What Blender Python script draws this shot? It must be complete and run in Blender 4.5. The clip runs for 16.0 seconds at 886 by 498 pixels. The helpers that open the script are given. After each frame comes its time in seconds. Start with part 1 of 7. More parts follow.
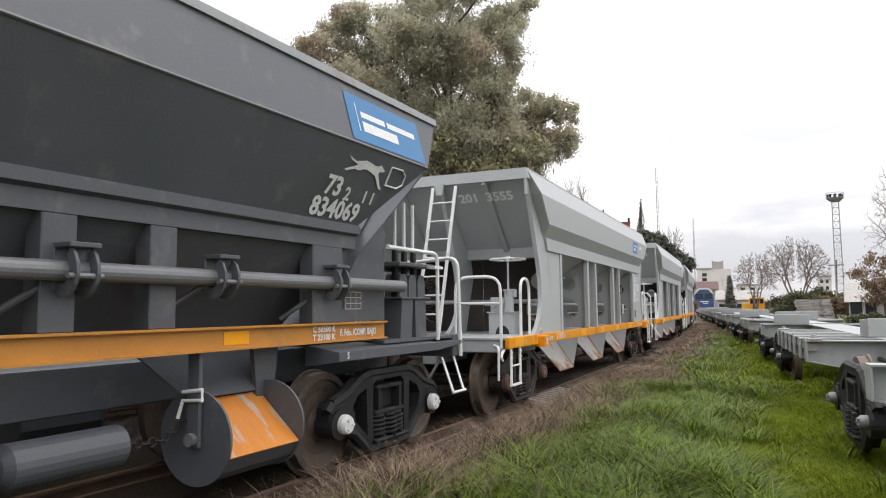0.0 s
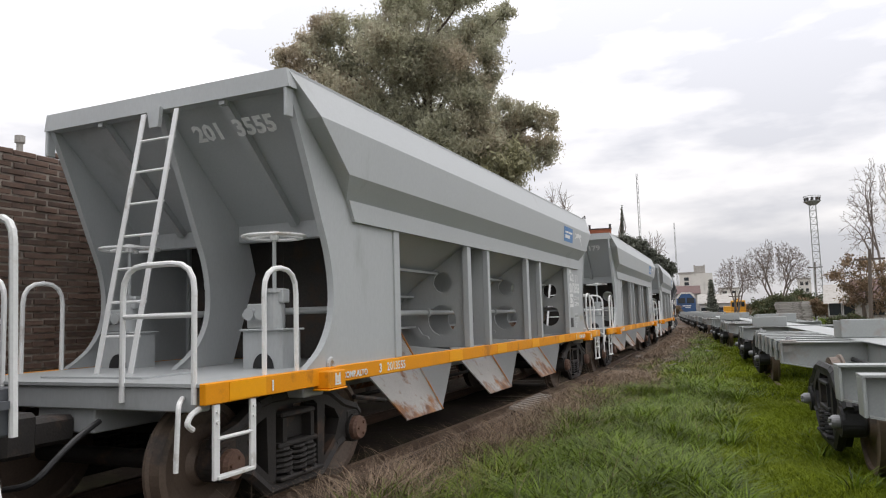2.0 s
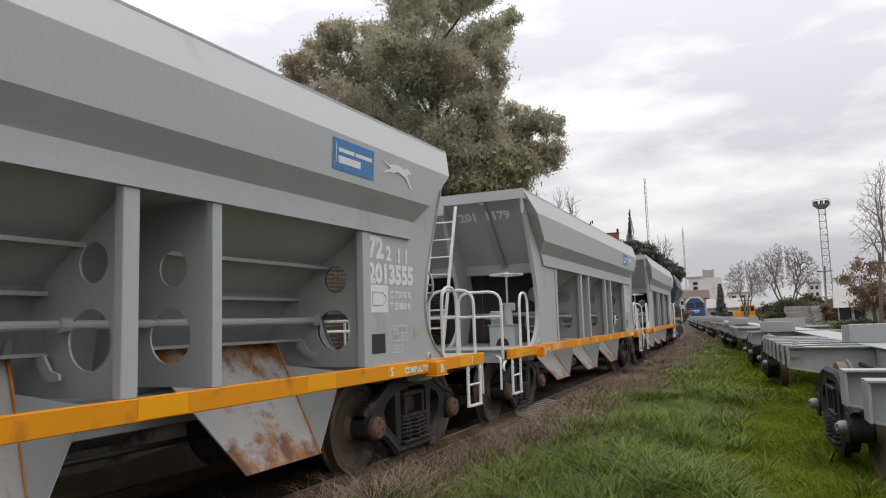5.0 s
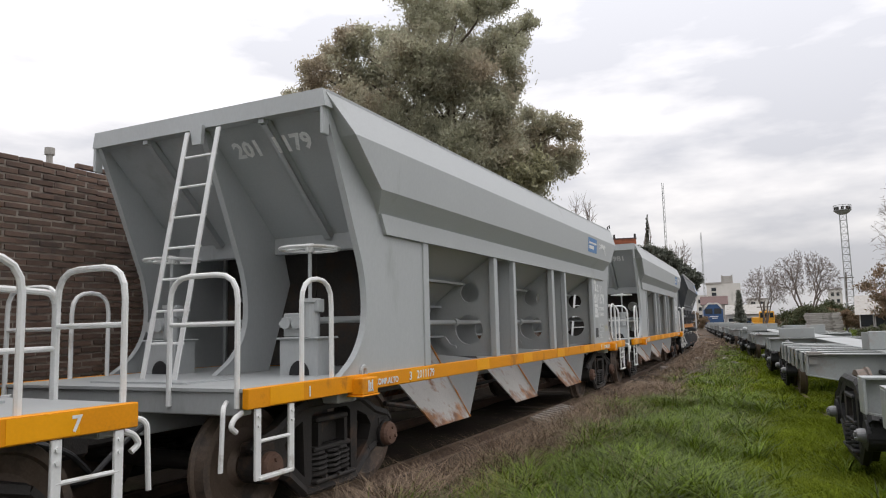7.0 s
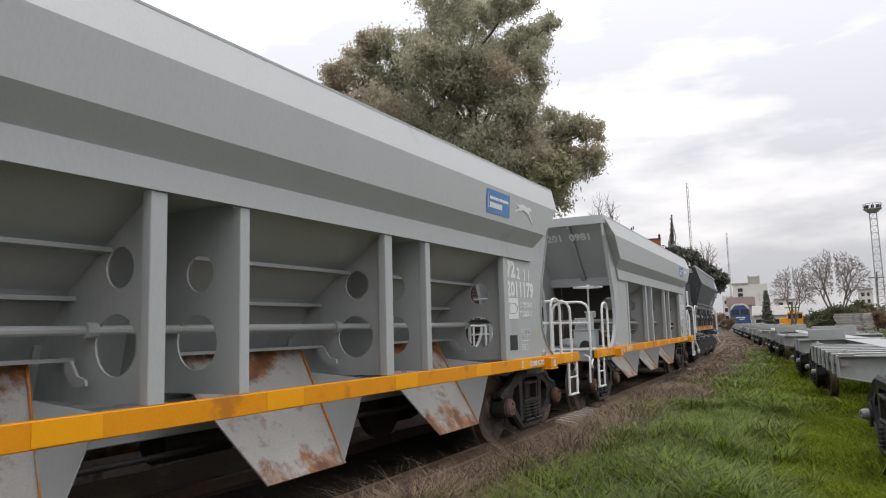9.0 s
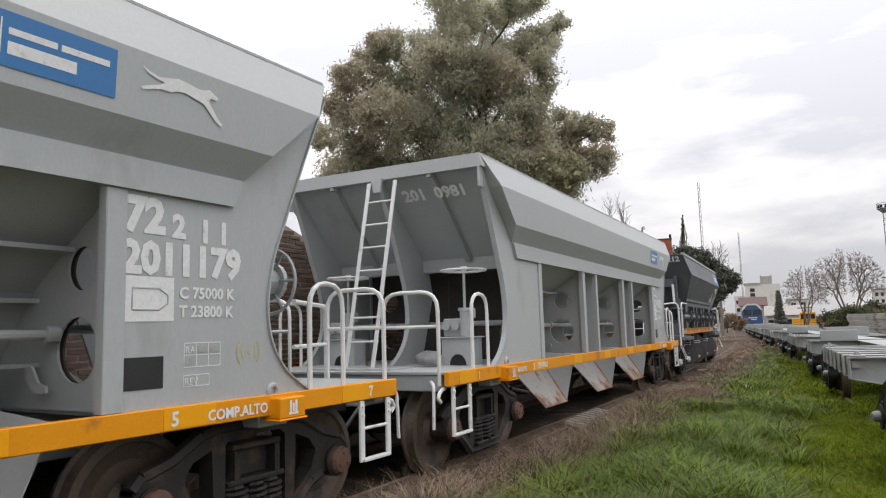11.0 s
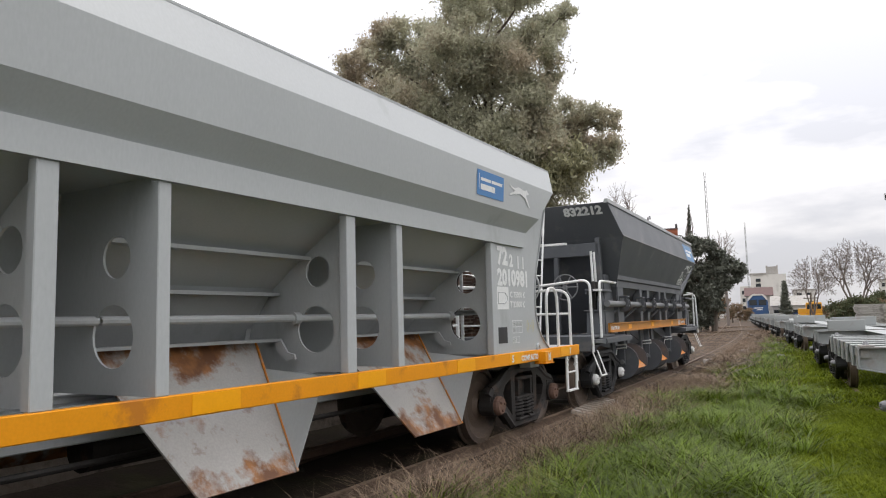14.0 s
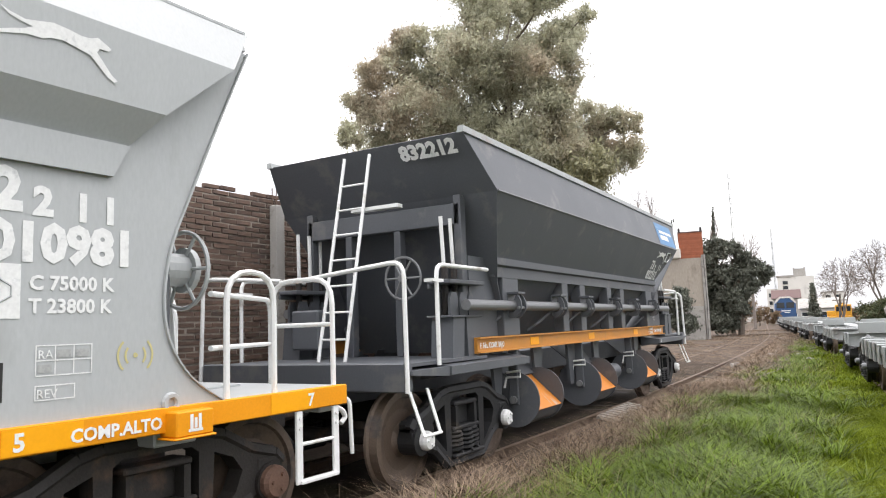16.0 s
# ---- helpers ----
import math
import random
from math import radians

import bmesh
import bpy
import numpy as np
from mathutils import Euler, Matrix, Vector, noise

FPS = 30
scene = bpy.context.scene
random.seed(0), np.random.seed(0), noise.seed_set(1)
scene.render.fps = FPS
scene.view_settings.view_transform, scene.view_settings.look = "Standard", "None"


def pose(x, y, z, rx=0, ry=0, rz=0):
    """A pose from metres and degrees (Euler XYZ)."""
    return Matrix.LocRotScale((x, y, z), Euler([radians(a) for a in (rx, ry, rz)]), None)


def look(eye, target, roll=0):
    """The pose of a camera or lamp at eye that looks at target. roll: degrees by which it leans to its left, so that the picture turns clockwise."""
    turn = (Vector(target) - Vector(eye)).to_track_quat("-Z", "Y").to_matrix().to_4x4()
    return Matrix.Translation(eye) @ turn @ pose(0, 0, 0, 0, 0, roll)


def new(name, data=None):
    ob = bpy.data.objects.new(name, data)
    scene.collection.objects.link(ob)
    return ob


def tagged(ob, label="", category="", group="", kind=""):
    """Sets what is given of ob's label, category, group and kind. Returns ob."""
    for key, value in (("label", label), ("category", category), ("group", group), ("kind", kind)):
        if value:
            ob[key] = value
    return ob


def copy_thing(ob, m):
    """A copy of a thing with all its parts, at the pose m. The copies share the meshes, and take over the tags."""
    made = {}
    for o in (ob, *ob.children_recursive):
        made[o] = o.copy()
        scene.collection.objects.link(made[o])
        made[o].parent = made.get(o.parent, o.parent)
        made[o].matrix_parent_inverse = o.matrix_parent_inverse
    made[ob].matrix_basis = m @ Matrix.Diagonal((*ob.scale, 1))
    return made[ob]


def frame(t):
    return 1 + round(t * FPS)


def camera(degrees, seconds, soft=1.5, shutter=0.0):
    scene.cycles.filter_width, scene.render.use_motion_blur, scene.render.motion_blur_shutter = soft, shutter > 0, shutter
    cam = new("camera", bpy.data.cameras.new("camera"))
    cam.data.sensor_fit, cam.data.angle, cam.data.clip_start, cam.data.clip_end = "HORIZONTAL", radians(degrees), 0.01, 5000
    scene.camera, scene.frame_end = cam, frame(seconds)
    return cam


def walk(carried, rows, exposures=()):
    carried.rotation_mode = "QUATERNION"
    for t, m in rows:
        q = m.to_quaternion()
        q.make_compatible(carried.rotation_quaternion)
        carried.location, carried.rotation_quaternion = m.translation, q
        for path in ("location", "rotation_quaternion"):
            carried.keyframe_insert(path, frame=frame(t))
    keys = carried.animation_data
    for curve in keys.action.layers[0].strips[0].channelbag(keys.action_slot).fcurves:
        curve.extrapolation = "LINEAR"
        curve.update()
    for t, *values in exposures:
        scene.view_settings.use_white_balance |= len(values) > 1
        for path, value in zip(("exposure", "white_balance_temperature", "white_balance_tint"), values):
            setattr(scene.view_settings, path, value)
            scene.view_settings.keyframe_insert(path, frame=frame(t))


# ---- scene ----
from mathutils import Quaternion


def aim(x, z, yaw, pitch, lean):
    """A camera pose: yaw to the left of the track's direction, pitch up, lean to its left."""
    yaw, pitch = radians(yaw), radians(pitch)
    way = Vector((-math.sin(yaw) * math.cos(pitch), math.cos(yaw) * math.cos(pitch), math.sin(pitch)))
    eye = Vector((x, 0, z))
    return look(eye, eye + way, lean)


cam = camera(64.06, 16.0, soft=1.1)
PATH = [
    (0.0, aim(-0.119, 1.497, 27.19, 4.81, -0.59)),
    (0.5, aim(-0.088, 1.502, 27.72, 4.84, -1.21)),
    (1.0, aim(-0.064, 1.504, 27.17, 5.77, -1.04)),
    (1.5, aim(-0.040, 1.495, 26.52, 6.05, -1.26)),
    (2.0, aim(-0.035, 1.496, 25.86, 5.49, -1.66)),
    (2.5, aim(-0.029, 1.495, 25.68, 6.40, -1.94)),
    (3.0, aim(-0.022, 1.493, 25.40, 6.47, -2.36)),
    (3.5, aim(-0.008, 1.489, 25.87, 6.42, -2.13)),
    (6.0, aim(0.016, 1.508, 27.05, 5.67, -1.42)),
    (6.5, aim(0.028, 1.506, 28.10, 6.25, -1.53)),
    (7.0, aim(0.024, 1.495, 27.80, 6.32, -1.41)),
    (7.5, aim(0.014, 1.495, 27.53, 5.98, -1.27)),
    (8.0, aim(0.004, 1.495, 28.08, 5.97, -1.36)),
    (10.5, aim(0.029, 1.514, 30.84, 7.26, -1.77)),
    (11.0, aim(0.038, 1.516, 30.46, 6.58, -1.61)),
    (11.5, aim(0.048, 1.509, 30.72, 6.17, -1.54)),
    (12.0, aim(0.054, 1.502, 30.14, 6.25, -1.36)),
    (12.5, aim(0.050, 1.494, 30.22, 6.48, -1.61)),
    (13.0, aim(0.046, 1.489, 30.47, 6.82, -1.74)),
    (13.5, aim(0.034, 1.495, 30.84, 6.45, -1.85)),
    (14.0, aim(0.005, 1.508, 30.89, 5.76, -1.49)),
    (14.5, aim(0.001, 1.499, 30.69, 5.93, -1.68)),
    (15.0, aim(0.000, 1.500, 31.28, 6.42, -2.00)),
    (15.5, aim(0.001, 1.503, 32.05, 6.19, -2.17)),
    (16.0, aim(0.002, 1.501, 32.65, 6.33, -2.08)),
]
walk(cam, PATH, [(t, e, 6850, 13) for t, e in ((0.0, 0.51), (1.0, 0.46), (1.5, 0.32), (3.5, 0.02), (8.0, 0.09), (11.0, 0.21), (14.0, 0.34), (15.0, 0.60), (16.0, 0.97))])

# ---- world and light: a bright overcast winter day ----
world = bpy.data.worlds.new("overcast_sky")
scene.world = world
world.use_nodes = True
wn, wl = world.node_tree.nodes, world.node_tree.links
wn.clear()
w_out, w_bg = wn.new("ShaderNodeOutputWorld"), wn.new("ShaderNodeBackground")
w_sky = wn.new("ShaderNodeTexSky")
w_sky.sky_type, w_sky.sun_disc = "NISHITA", False
w_sky.sun_elevation, w_sky.sun_rotation = radians(66), radians(15)
w_dim = wn.new("ShaderNodeVectorMath")
w_dim.operation = "SCALE"
w_dim.inputs["Scale"].default_value = 0.1
w_co, w_map = wn.new("ShaderNodeTexCoord"), wn.new("ShaderNodeMapping")
w_map.inputs["Scale"].default_value = (1.6, 1.6, 5.5)
w_n1, w_n2 = wn.new("ShaderNodeTexNoise"), wn.new("ShaderNodeTexNoise")
for n, s, d in ((w_n1, 1.7, 7), (w_n2, 5.0, 5)):
    n.inputs["Scale"].default_value, n.inputs["Detail"].default_value, n.inputs["Roughness"].default_value = s, d, 0.5
w_mixn = wn.new("ShaderNodeMix")
w_mixn.inputs["Factor"].default_value = 0.3
w_ramp = wn.new("ShaderNodeValToRGB")
w_ramp.color_ramp.elements[0].position, w_ramp.color_ramp.elements[0].color = 0.43, (0.60, 0.63, 0.69, 1)
w_ramp.color_ramp.elements[1].position, w_ramp.color_ramp.elements[1].color = 0.60, (0.96, 0.975, 1.0, 1)
w_mix = wn.new("ShaderNodeMix")
w_mix.data_type = "RGBA"
w_mix.inputs["Factor"].default_value = 0.93
wl.new(w_co.outputs["Generated"], w_map.inputs["Vector"])
for n in (w_n1, w_n2):
    wl.new(w_map.outputs["Vector"], n.inputs["Vector"])
wl.new(w_n1.outputs["Fac"], w_mixn.inputs["A"])
wl.new(w_n2.outputs["Fac"], w_mixn.inputs["B"])
wl.new(w_mixn.outputs["Result"], w_ramp.inputs["Fac"])
wl.new(w_sky.outputs["Color"], w_dim.inputs[0])
wl.new(w_dim.outputs["Vector"], w_mix.inputs["A"])
wl.new(w_ramp.outputs["Color"], w_mix.inputs["B"])
# an overcast sky is brightest overhead
w_sep, w_up, w_lift = wn.new("ShaderNodeSeparateXYZ"), wn.new("ShaderNodeMath"), wn.new("ShaderNodeVectorMath")
w_up.operation = "MULTIPLY_ADD"
w_up.inputs[1].default_value, w_up.inputs[2].default_value = 1.7, 0.76
w_lift.operation = "SCALE"
wl.new(w_co.outputs["Generated"], w_sep.inputs["Vector"])
wl.new(w_sep.outputs["Z"], w_up.inputs[0])
wl.new(w_mix.outputs["Result"], w_lift.inputs[0])
wl.new(w_up.outputs["Value"], w_lift.inputs["Scale"])
wl.new(w_lift.outputs["Vector"], w_bg.inputs["Color"])
w_bg.inputs["Strength"].default_value = 1.0
wl.new(w_bg.outputs["Background"], w_out.inputs["Surface"])

sun = new("sun", bpy.data.lights.new("sun", "SUN"))
sun.data.energy, sun.data.angle, sun.data.color = 0.6, radians(40), (1.0, 0.97, 0.93)
sun.matrix_world = look((4, 16, 50), (0, 4, 0))


# ---- materials ----
def material(name, base, rough=0.6, metal=0.0, grain=8.0, vary=0.12, bump=0.15, tint=None, spots=0.0, per_piece=0.0, stretch=(1, 1, 1), fine=60.0, spot_scale=2.5, thin=0.0, gloss=0.5):
    """A surface with variation at two scales: broad blotches and fine grain, with optional stains in a second colour."""
    m = bpy.data.materials.new(name)
    m.use_nodes = True
    n, l = m.node_tree.nodes, m.node_tree.links
    b = n["Principled BSDF"]
    b.inputs["Metallic"].default_value = metal
    b.inputs["Specular IOR Level"].default_value = gloss
    co, mp = n.new("ShaderNodeTexCoord"), n.new("ShaderNodeMapping")
    mp.inputs["Scale"].default_value = stretch
    l.new(co.outputs["Object"], mp.inputs["Vector"])
    big, small = n.new("ShaderNodeTexNoise"), n.new("ShaderNodeTexNoise")
    big.inputs["Scale"].default_value, big.inputs["Detail"].default_value = grain, 6
    small.inputs["Scale"].default_value, small.inputs["Detail"].default_value = fine, 4
    for t in (big, small):
        l.new(mp.outputs["Vector"], t.inputs["Vector"])
    add = n.new("ShaderNodeMath")
    add.operation = "ADD"
    l.new(big.outputs["Fac"], add.inputs[0])
    l.new(small.outputs["Fac"], add.inputs[1])
    shade = n.new("ShaderNodeMapRange")
    shade.inputs["From Min"].default_value, shade.inputs["From Max"].default_value = 0.6, 1.4
    shade.inputs["To Min"].default_value, shade.inputs["To Max"].default_value = 1 - vary, 1 + vary
    l.new(add.outputs["Value"], shade.inputs["Value"])
    col = n.new("ShaderNodeVectorMath")
    col.operation = "SCALE"
    col.inputs[0].default_value = base
    l.new(shade.outputs["Result"], col.inputs["Scale"])
    last = col.outputs["Vector"]
    if tint and spots:
        sp = n.new("ShaderNodeTexNoise")
        sp.inputs["Scale"].default_value, sp.inputs["Detail"].default_value, sp.inputs["Roughness"].default_value = spot_scale, 8, 0.65
        l.new(mp.outputs["Vector"], sp.inputs["Vector"])
        r = n.new("ShaderNodeValToRGB")
        r.color_ramp.elements[0].position, r.color_ramp.elements[1].position = 0.62 - 0.3 * spots, 0.72 - 0.26 * spots
        l.new(sp.outputs["Fac"], r.inputs["Fac"])
        mx = n.new("ShaderNodeMix")
        mx.data_type = "RGBA"
        mx.inputs["B"].default_value = (*tint, 1)
        l.new(r.outputs["Color"], mx.inputs["Factor"])
        l.new(last, mx.inputs["A"])
        last = mx.outputs["Result"]
    if per_piece:
        info = n.new("ShaderNodeObjectInfo")
        geo = n.new("ShaderNodeNewGeometry")
        s = n.new("ShaderNodeMath")
        s.operation = "ADD"
        l.new(info.outputs["Random"], s.inputs[0])
        l.new(geo.outputs["Random Per Island"], s.inputs[1])
        f = n.new("ShaderNodeMath")
        f.operation = "FRACT"
        l.new(s.outputs["Value"], f.inputs[0])
        rg = n.new("ShaderNodeMapRange")
        rg.inputs["To Min"].default_value, rg.inputs["To Max"].default_value = 1 - per_piece, 1 + per_piece
        l.new(f.outputs["Value"], rg.inputs["Value"])
        sc = n.new("ShaderNodeVectorMath")
        sc.operation = "SCALE"
        l.new(last, sc.inputs[0])
        l.new(rg.outputs["Result"], sc.inputs["Scale"])
        last = sc.outputs["Vector"]
    l.new(last, b.inputs["Base Color"])
    if thin:
        tr, ms = n.new("ShaderNodeBsdfTranslucent"), n.new("ShaderNodeMixShader")
        ms.inputs[0].default_value = thin
        l.new(last, tr.inputs["Color"])
        l.new(b.outputs["BSDF"], ms.inputs[1])
        l.new(tr.outputs["BSDF"], ms.inputs[2])
        l.new(ms.outputs["Shader"], n["Material Output"].inputs["Surface"])
    rr = n.new("ShaderNodeMapRange")
    rr.inputs["To Min"].default_value, rr.inputs["To Max"].default_value = max(rough - 0.12, 0.05), min(rough + 0.12, 1)
    l.new(big.outputs["Fac"], rr.inputs["Value"])
    l.new(rr.outputs["Result"], b.inputs["Roughness"])
    if bump:
        bp = n.new("ShaderNodeBump")
        bp.inputs["Strength"].default_value, bp.inputs["Distance"].default_value = bump, 0.01
        l.new(add.outputs["Value"], bp.inputs["Height"])
        l.new(bp.outputs["Normal"], b.inputs["Normal"])
    return m


GREY = material("grey_wagon_paint", (0.405, 0.425, 0.428), 0.45, 0, 1.2, 0.07, 0.03, (0.34, 0.355, 0.35), 0.12, stretch=(1, 1, 0.35), spot_scale=1.6)
DARK = material("dark_grey_wagon_paint", (0.085, 0.092, 0.102), 0.5, 0, 1.5, 0.14, 0.04, (0.13, 0.13, 0.13), 0.2)
ORANGE = material("orange_sill_paint", (0.76, 0.29, 0.007), 0.5, 0, 3.0, 0.08, 0.03, (0.50, 0.18, 0.02), 0.12, gloss=0.25)
OLD_ORANGE = material("weathered_orange_sill_paint", (0.50, 0.215, 0.035), 0.55, 0, 3.0, 0.14, 0.05, (0.35, 0.17, 0.05), 0.22)
PALE_ORANGE = material("yellow_reflector", (0.86, 0.37, 0.006), 0.4, 0, 6.0, 0.05, 0.0, gloss=0.3)
WHITE = material("white_rail_paint", (0.72, 0.73, 0.72), 0.4, 0, 4.0, 0.08, 0.03, (0.45, 0.42, 0.38), 0.12)
STENCIL = material("white_stencil_paint", (0.72, 0.73, 0.72), 0.6, 0, 25.0, 0.10, 0.0, (0.52, 0.54, 0.54), 0.12, spot_scale=14)
FADED = material("faded_stencil_paint", (0.36, 0.37, 0.36), 0.6, 0, 25.0, 0.2, 0.0, (0.22, 0.23, 0.23), 0.3, spot_scale=14)
SOFT_YELLOW = material("faded_yellow_stencil", (0.52, 0.47, 0.22), 0.6, 0, 25.0, 0.1, 0.0)
BLUE = material("blue_sign_panel", (0.025, 0.17, 0.42), 0.4, 0, 4.0, 0.06, 0.0)
LIGHT_BLUE = material("light_blue_sign_panel", (0.005, 0.155, 0.365), 0.4, 0, 4.0, 0.06, 0.0)
BLACK = material("black_paint", (0.018, 0.018, 0.019), 0.5, 0, 6.0, 0.2, 0.05)
BOGIE = material("grimy_cast_steel", (0.026, 0.023, 0.021), 0.65, 0.1, 6.0, 0.35, 0.3, (0.085, 0.052, 0.036), 0.22)
BLACK_BOGIE = material("black_cast_steel", (0.017, 0.0175, 0.0185), 0.6, 0.0, 6.0, 0.3, 0.25, (0.05, 0.042, 0.035), 0.15, gloss=0.35)
WHEEL = material("brown_dusty_wheel_steel", (0.13, 0.095, 0.072), 0.6, 0.2, 5.0, 0.25, 0.15, (0.06, 0.05, 0.045), 0.3)
RUST_HUB = material("rusty_red_hub", (0.15, 0.085, 0.06), 0.7, 0.0, 12.0, 0.3, 0.2)
RUST_CHUTE = material("orange_rusty_chute_plate", (0.55, 0.19, 0.02), 0.6, 0.0, 4.0, 0.2, 0.08, (0.40, 0.36, 0.32), 0.25, stretch=(1, 3, 1))
# dark brown of the sheets that carry the end pockets' shade
POCKET_SHADE = material("dark_brown_pocket_shade", (0.062, 0.055, 0.050), 0.85, 0, 2.0, 0.3, 0.2, (0.085, 0.06, 0.045), 0.25)
LITTER = material("dark_brown_litter", (0.038, 0.026, 0.018), 0.9, 0, 1.0, 0.3, 0.0, (0.04, 0.03, 0.024), 0.4, per_piece=0.7, fine=6, spot_scale=0.9, gloss=0.15)
FILM = material("thin_grey_plastic_film", (0.42, 0.42, 0.42), 0.3, 0, 9.0, 0.25, 0.3, thin=0.5)
GALV = material("pale_grey_flat_paint", (0.31, 0.33, 0.325), 0.4, 0, 2.0, 0.1, 0.05, (0.28, 0.26, 0.24), 0.2)
STEEL_PIPE = material("grey_pipe_steel", (0.19, 0.195, 0.20), 0.45, 0.2, 3.0, 0.15, 0.05)
RAIL = material("rusty_rail_steel", (0.13, 0.085, 0.06), 0.6, 0.5, 6.0, 0.3, 0.2)
SLEEPER = material("weathered_sleeper_wood", (0.024, 0.018, 0.014), 0.85, 0, 4.0, 0.3, 0.5, stretch=(1, 8, 8), per_piece=0.3)
BRICK = material("red_brown_brick", (0.130, 0.083, 0.062), 0.9, 0, 14.0, 0.25, 0.5, (0.085, 0.06, 0.05), 0.33, per_piece=0.25, spot_scale=3.0)
MORTAR = material("grey_lime_mortar", (0.30, 0.26, 0.22), 0.95, 0, 12.0, 0.2, 0.4, (0.12, 0.10, 0.09), 0.3)
CONCRETE = material("grey_concrete", (0.36, 0.345, 0.32), 0.9, 0, 2.0, 0.15, 0.3, (0.20, 0.19, 0.17), 0.25)
PLASTER = material("stained_beige_plaster", (0.36, 0.32, 0.27), 0.9, 0, 0.6, 0.2, 0.2, (0.22, 0.19, 0.16), 0.3, stretch=(1, 1, 0.4), fine=10, spot_scale=0.6)
PALE_WALL = material("pale_painted_wall", (0.62, 0.60, 0.56), 0.85, 0, 0.3, 0.1, 0.1, (0.42, 0.40, 0.37), 0.2, fine=4, spot_scale=0.25)
RED_BRICK = material("orange_red_brick", (0.36, 0.12, 0.065), 0.9, 0, 3.0, 0.2, 0.3, fine=25, per_piece=0.15)
ROOF_RED = material("red_brown_roof", (0.12, 0.075, 0.07), 0.85, 0, 2.0, 0.2, 0.3)
GLASS_DARK = material("dark_window_glass", (0.025, 0.03, 0.035), 0.12, 0, 2.0, 0.1, 0.0)
LOCO_BLUE = material("blue_locomotive_paint", (0.022, 0.075, 0.19), 0.4, 0, 1.0, 0.1, 0.0)
YELLOW = material("yellow_machine_paint", (0.72, 0.36, 0.03), 0.5, 0, 1.0, 0.12, 0.05)
BARK = material("grey_brown_bark", (0.13, 0.105, 0.085), 0.9, 0, 5.0, 0.3, 0.6, stretch=(1, 1, 0.3))
BARE = material("bare_twig_bark", (0.20, 0.17, 0.15), 0.9, 0, 5.0, 0.25, 0.2)
LEAF = material("eucalyptus_leaf", (0.47, 0.465, 0.35), 0.8, 0, 0.35, 0.2, 0.0, (0.47, 0.405, 0.31), 0.40, per_piece=0.22, fine=3, spot_scale=0.22, thin=0.6, gloss=0.1)
LEAF_LIGHT = material("yellow_green_leaf", (0.31, 0.30, 0.18), 0.6, 0, 0.5, 0.2, 0.0, per_piece=0.4, fine=3, thin=0.35)
CONIFER = material("dark_conifer_needles", (0.108, 0.118, 0.092), 0.7, 0, 0.6, 0.3, 0.0, per_piece=0.4, fine=3)
SHRUB = material("shrub_leaf", (0.075, 0.09, 0.04), 0.7, 0, 0.6, 0.3, 0.0, (0.13, 0.09, 0.05), 0.3, per_piece=0.4, fine=3, thin=0.35)
BROWN_LEAF = material("autumn_brown_leaf", (0.23, 0.155, 0.095), 0.7, 0, 0.6, 0.3, 0.0, (0.10, 0.10, 0.045), 0.35, per_piece=0.4, fine=3, thin=0.35)
GRASS = material("green_grass", (0.155, 0.200, 0.014), 0.75, 0, 0.7, 0.3, 0.0, (0.155, 0.19, 0.012), 0.3, per_piece=0.5, fine=6, spot_scale=0.5, thin=0.35, gloss=0.12)
TALL_GRASS = material("tall_dull_grass", (0.100, 0.152, 0.009), 0.5, 0, 0.8, 0.35, 0.0, (0.15, 0.16, 0.03), 0.2, per_piece=0.8, fine=6, spot_scale=0.6, thin=0.3, gloss=0.3)
DRY = material("dry_straw_stalks", (0.215, 0.160, 0.115), 0.85, 0, 1.0, 0.3, 0.0, (0.085, 0.058, 0.042), 0.40, per_piece=0.75, fine=6, spot_scale=0.9, gloss=0.15)


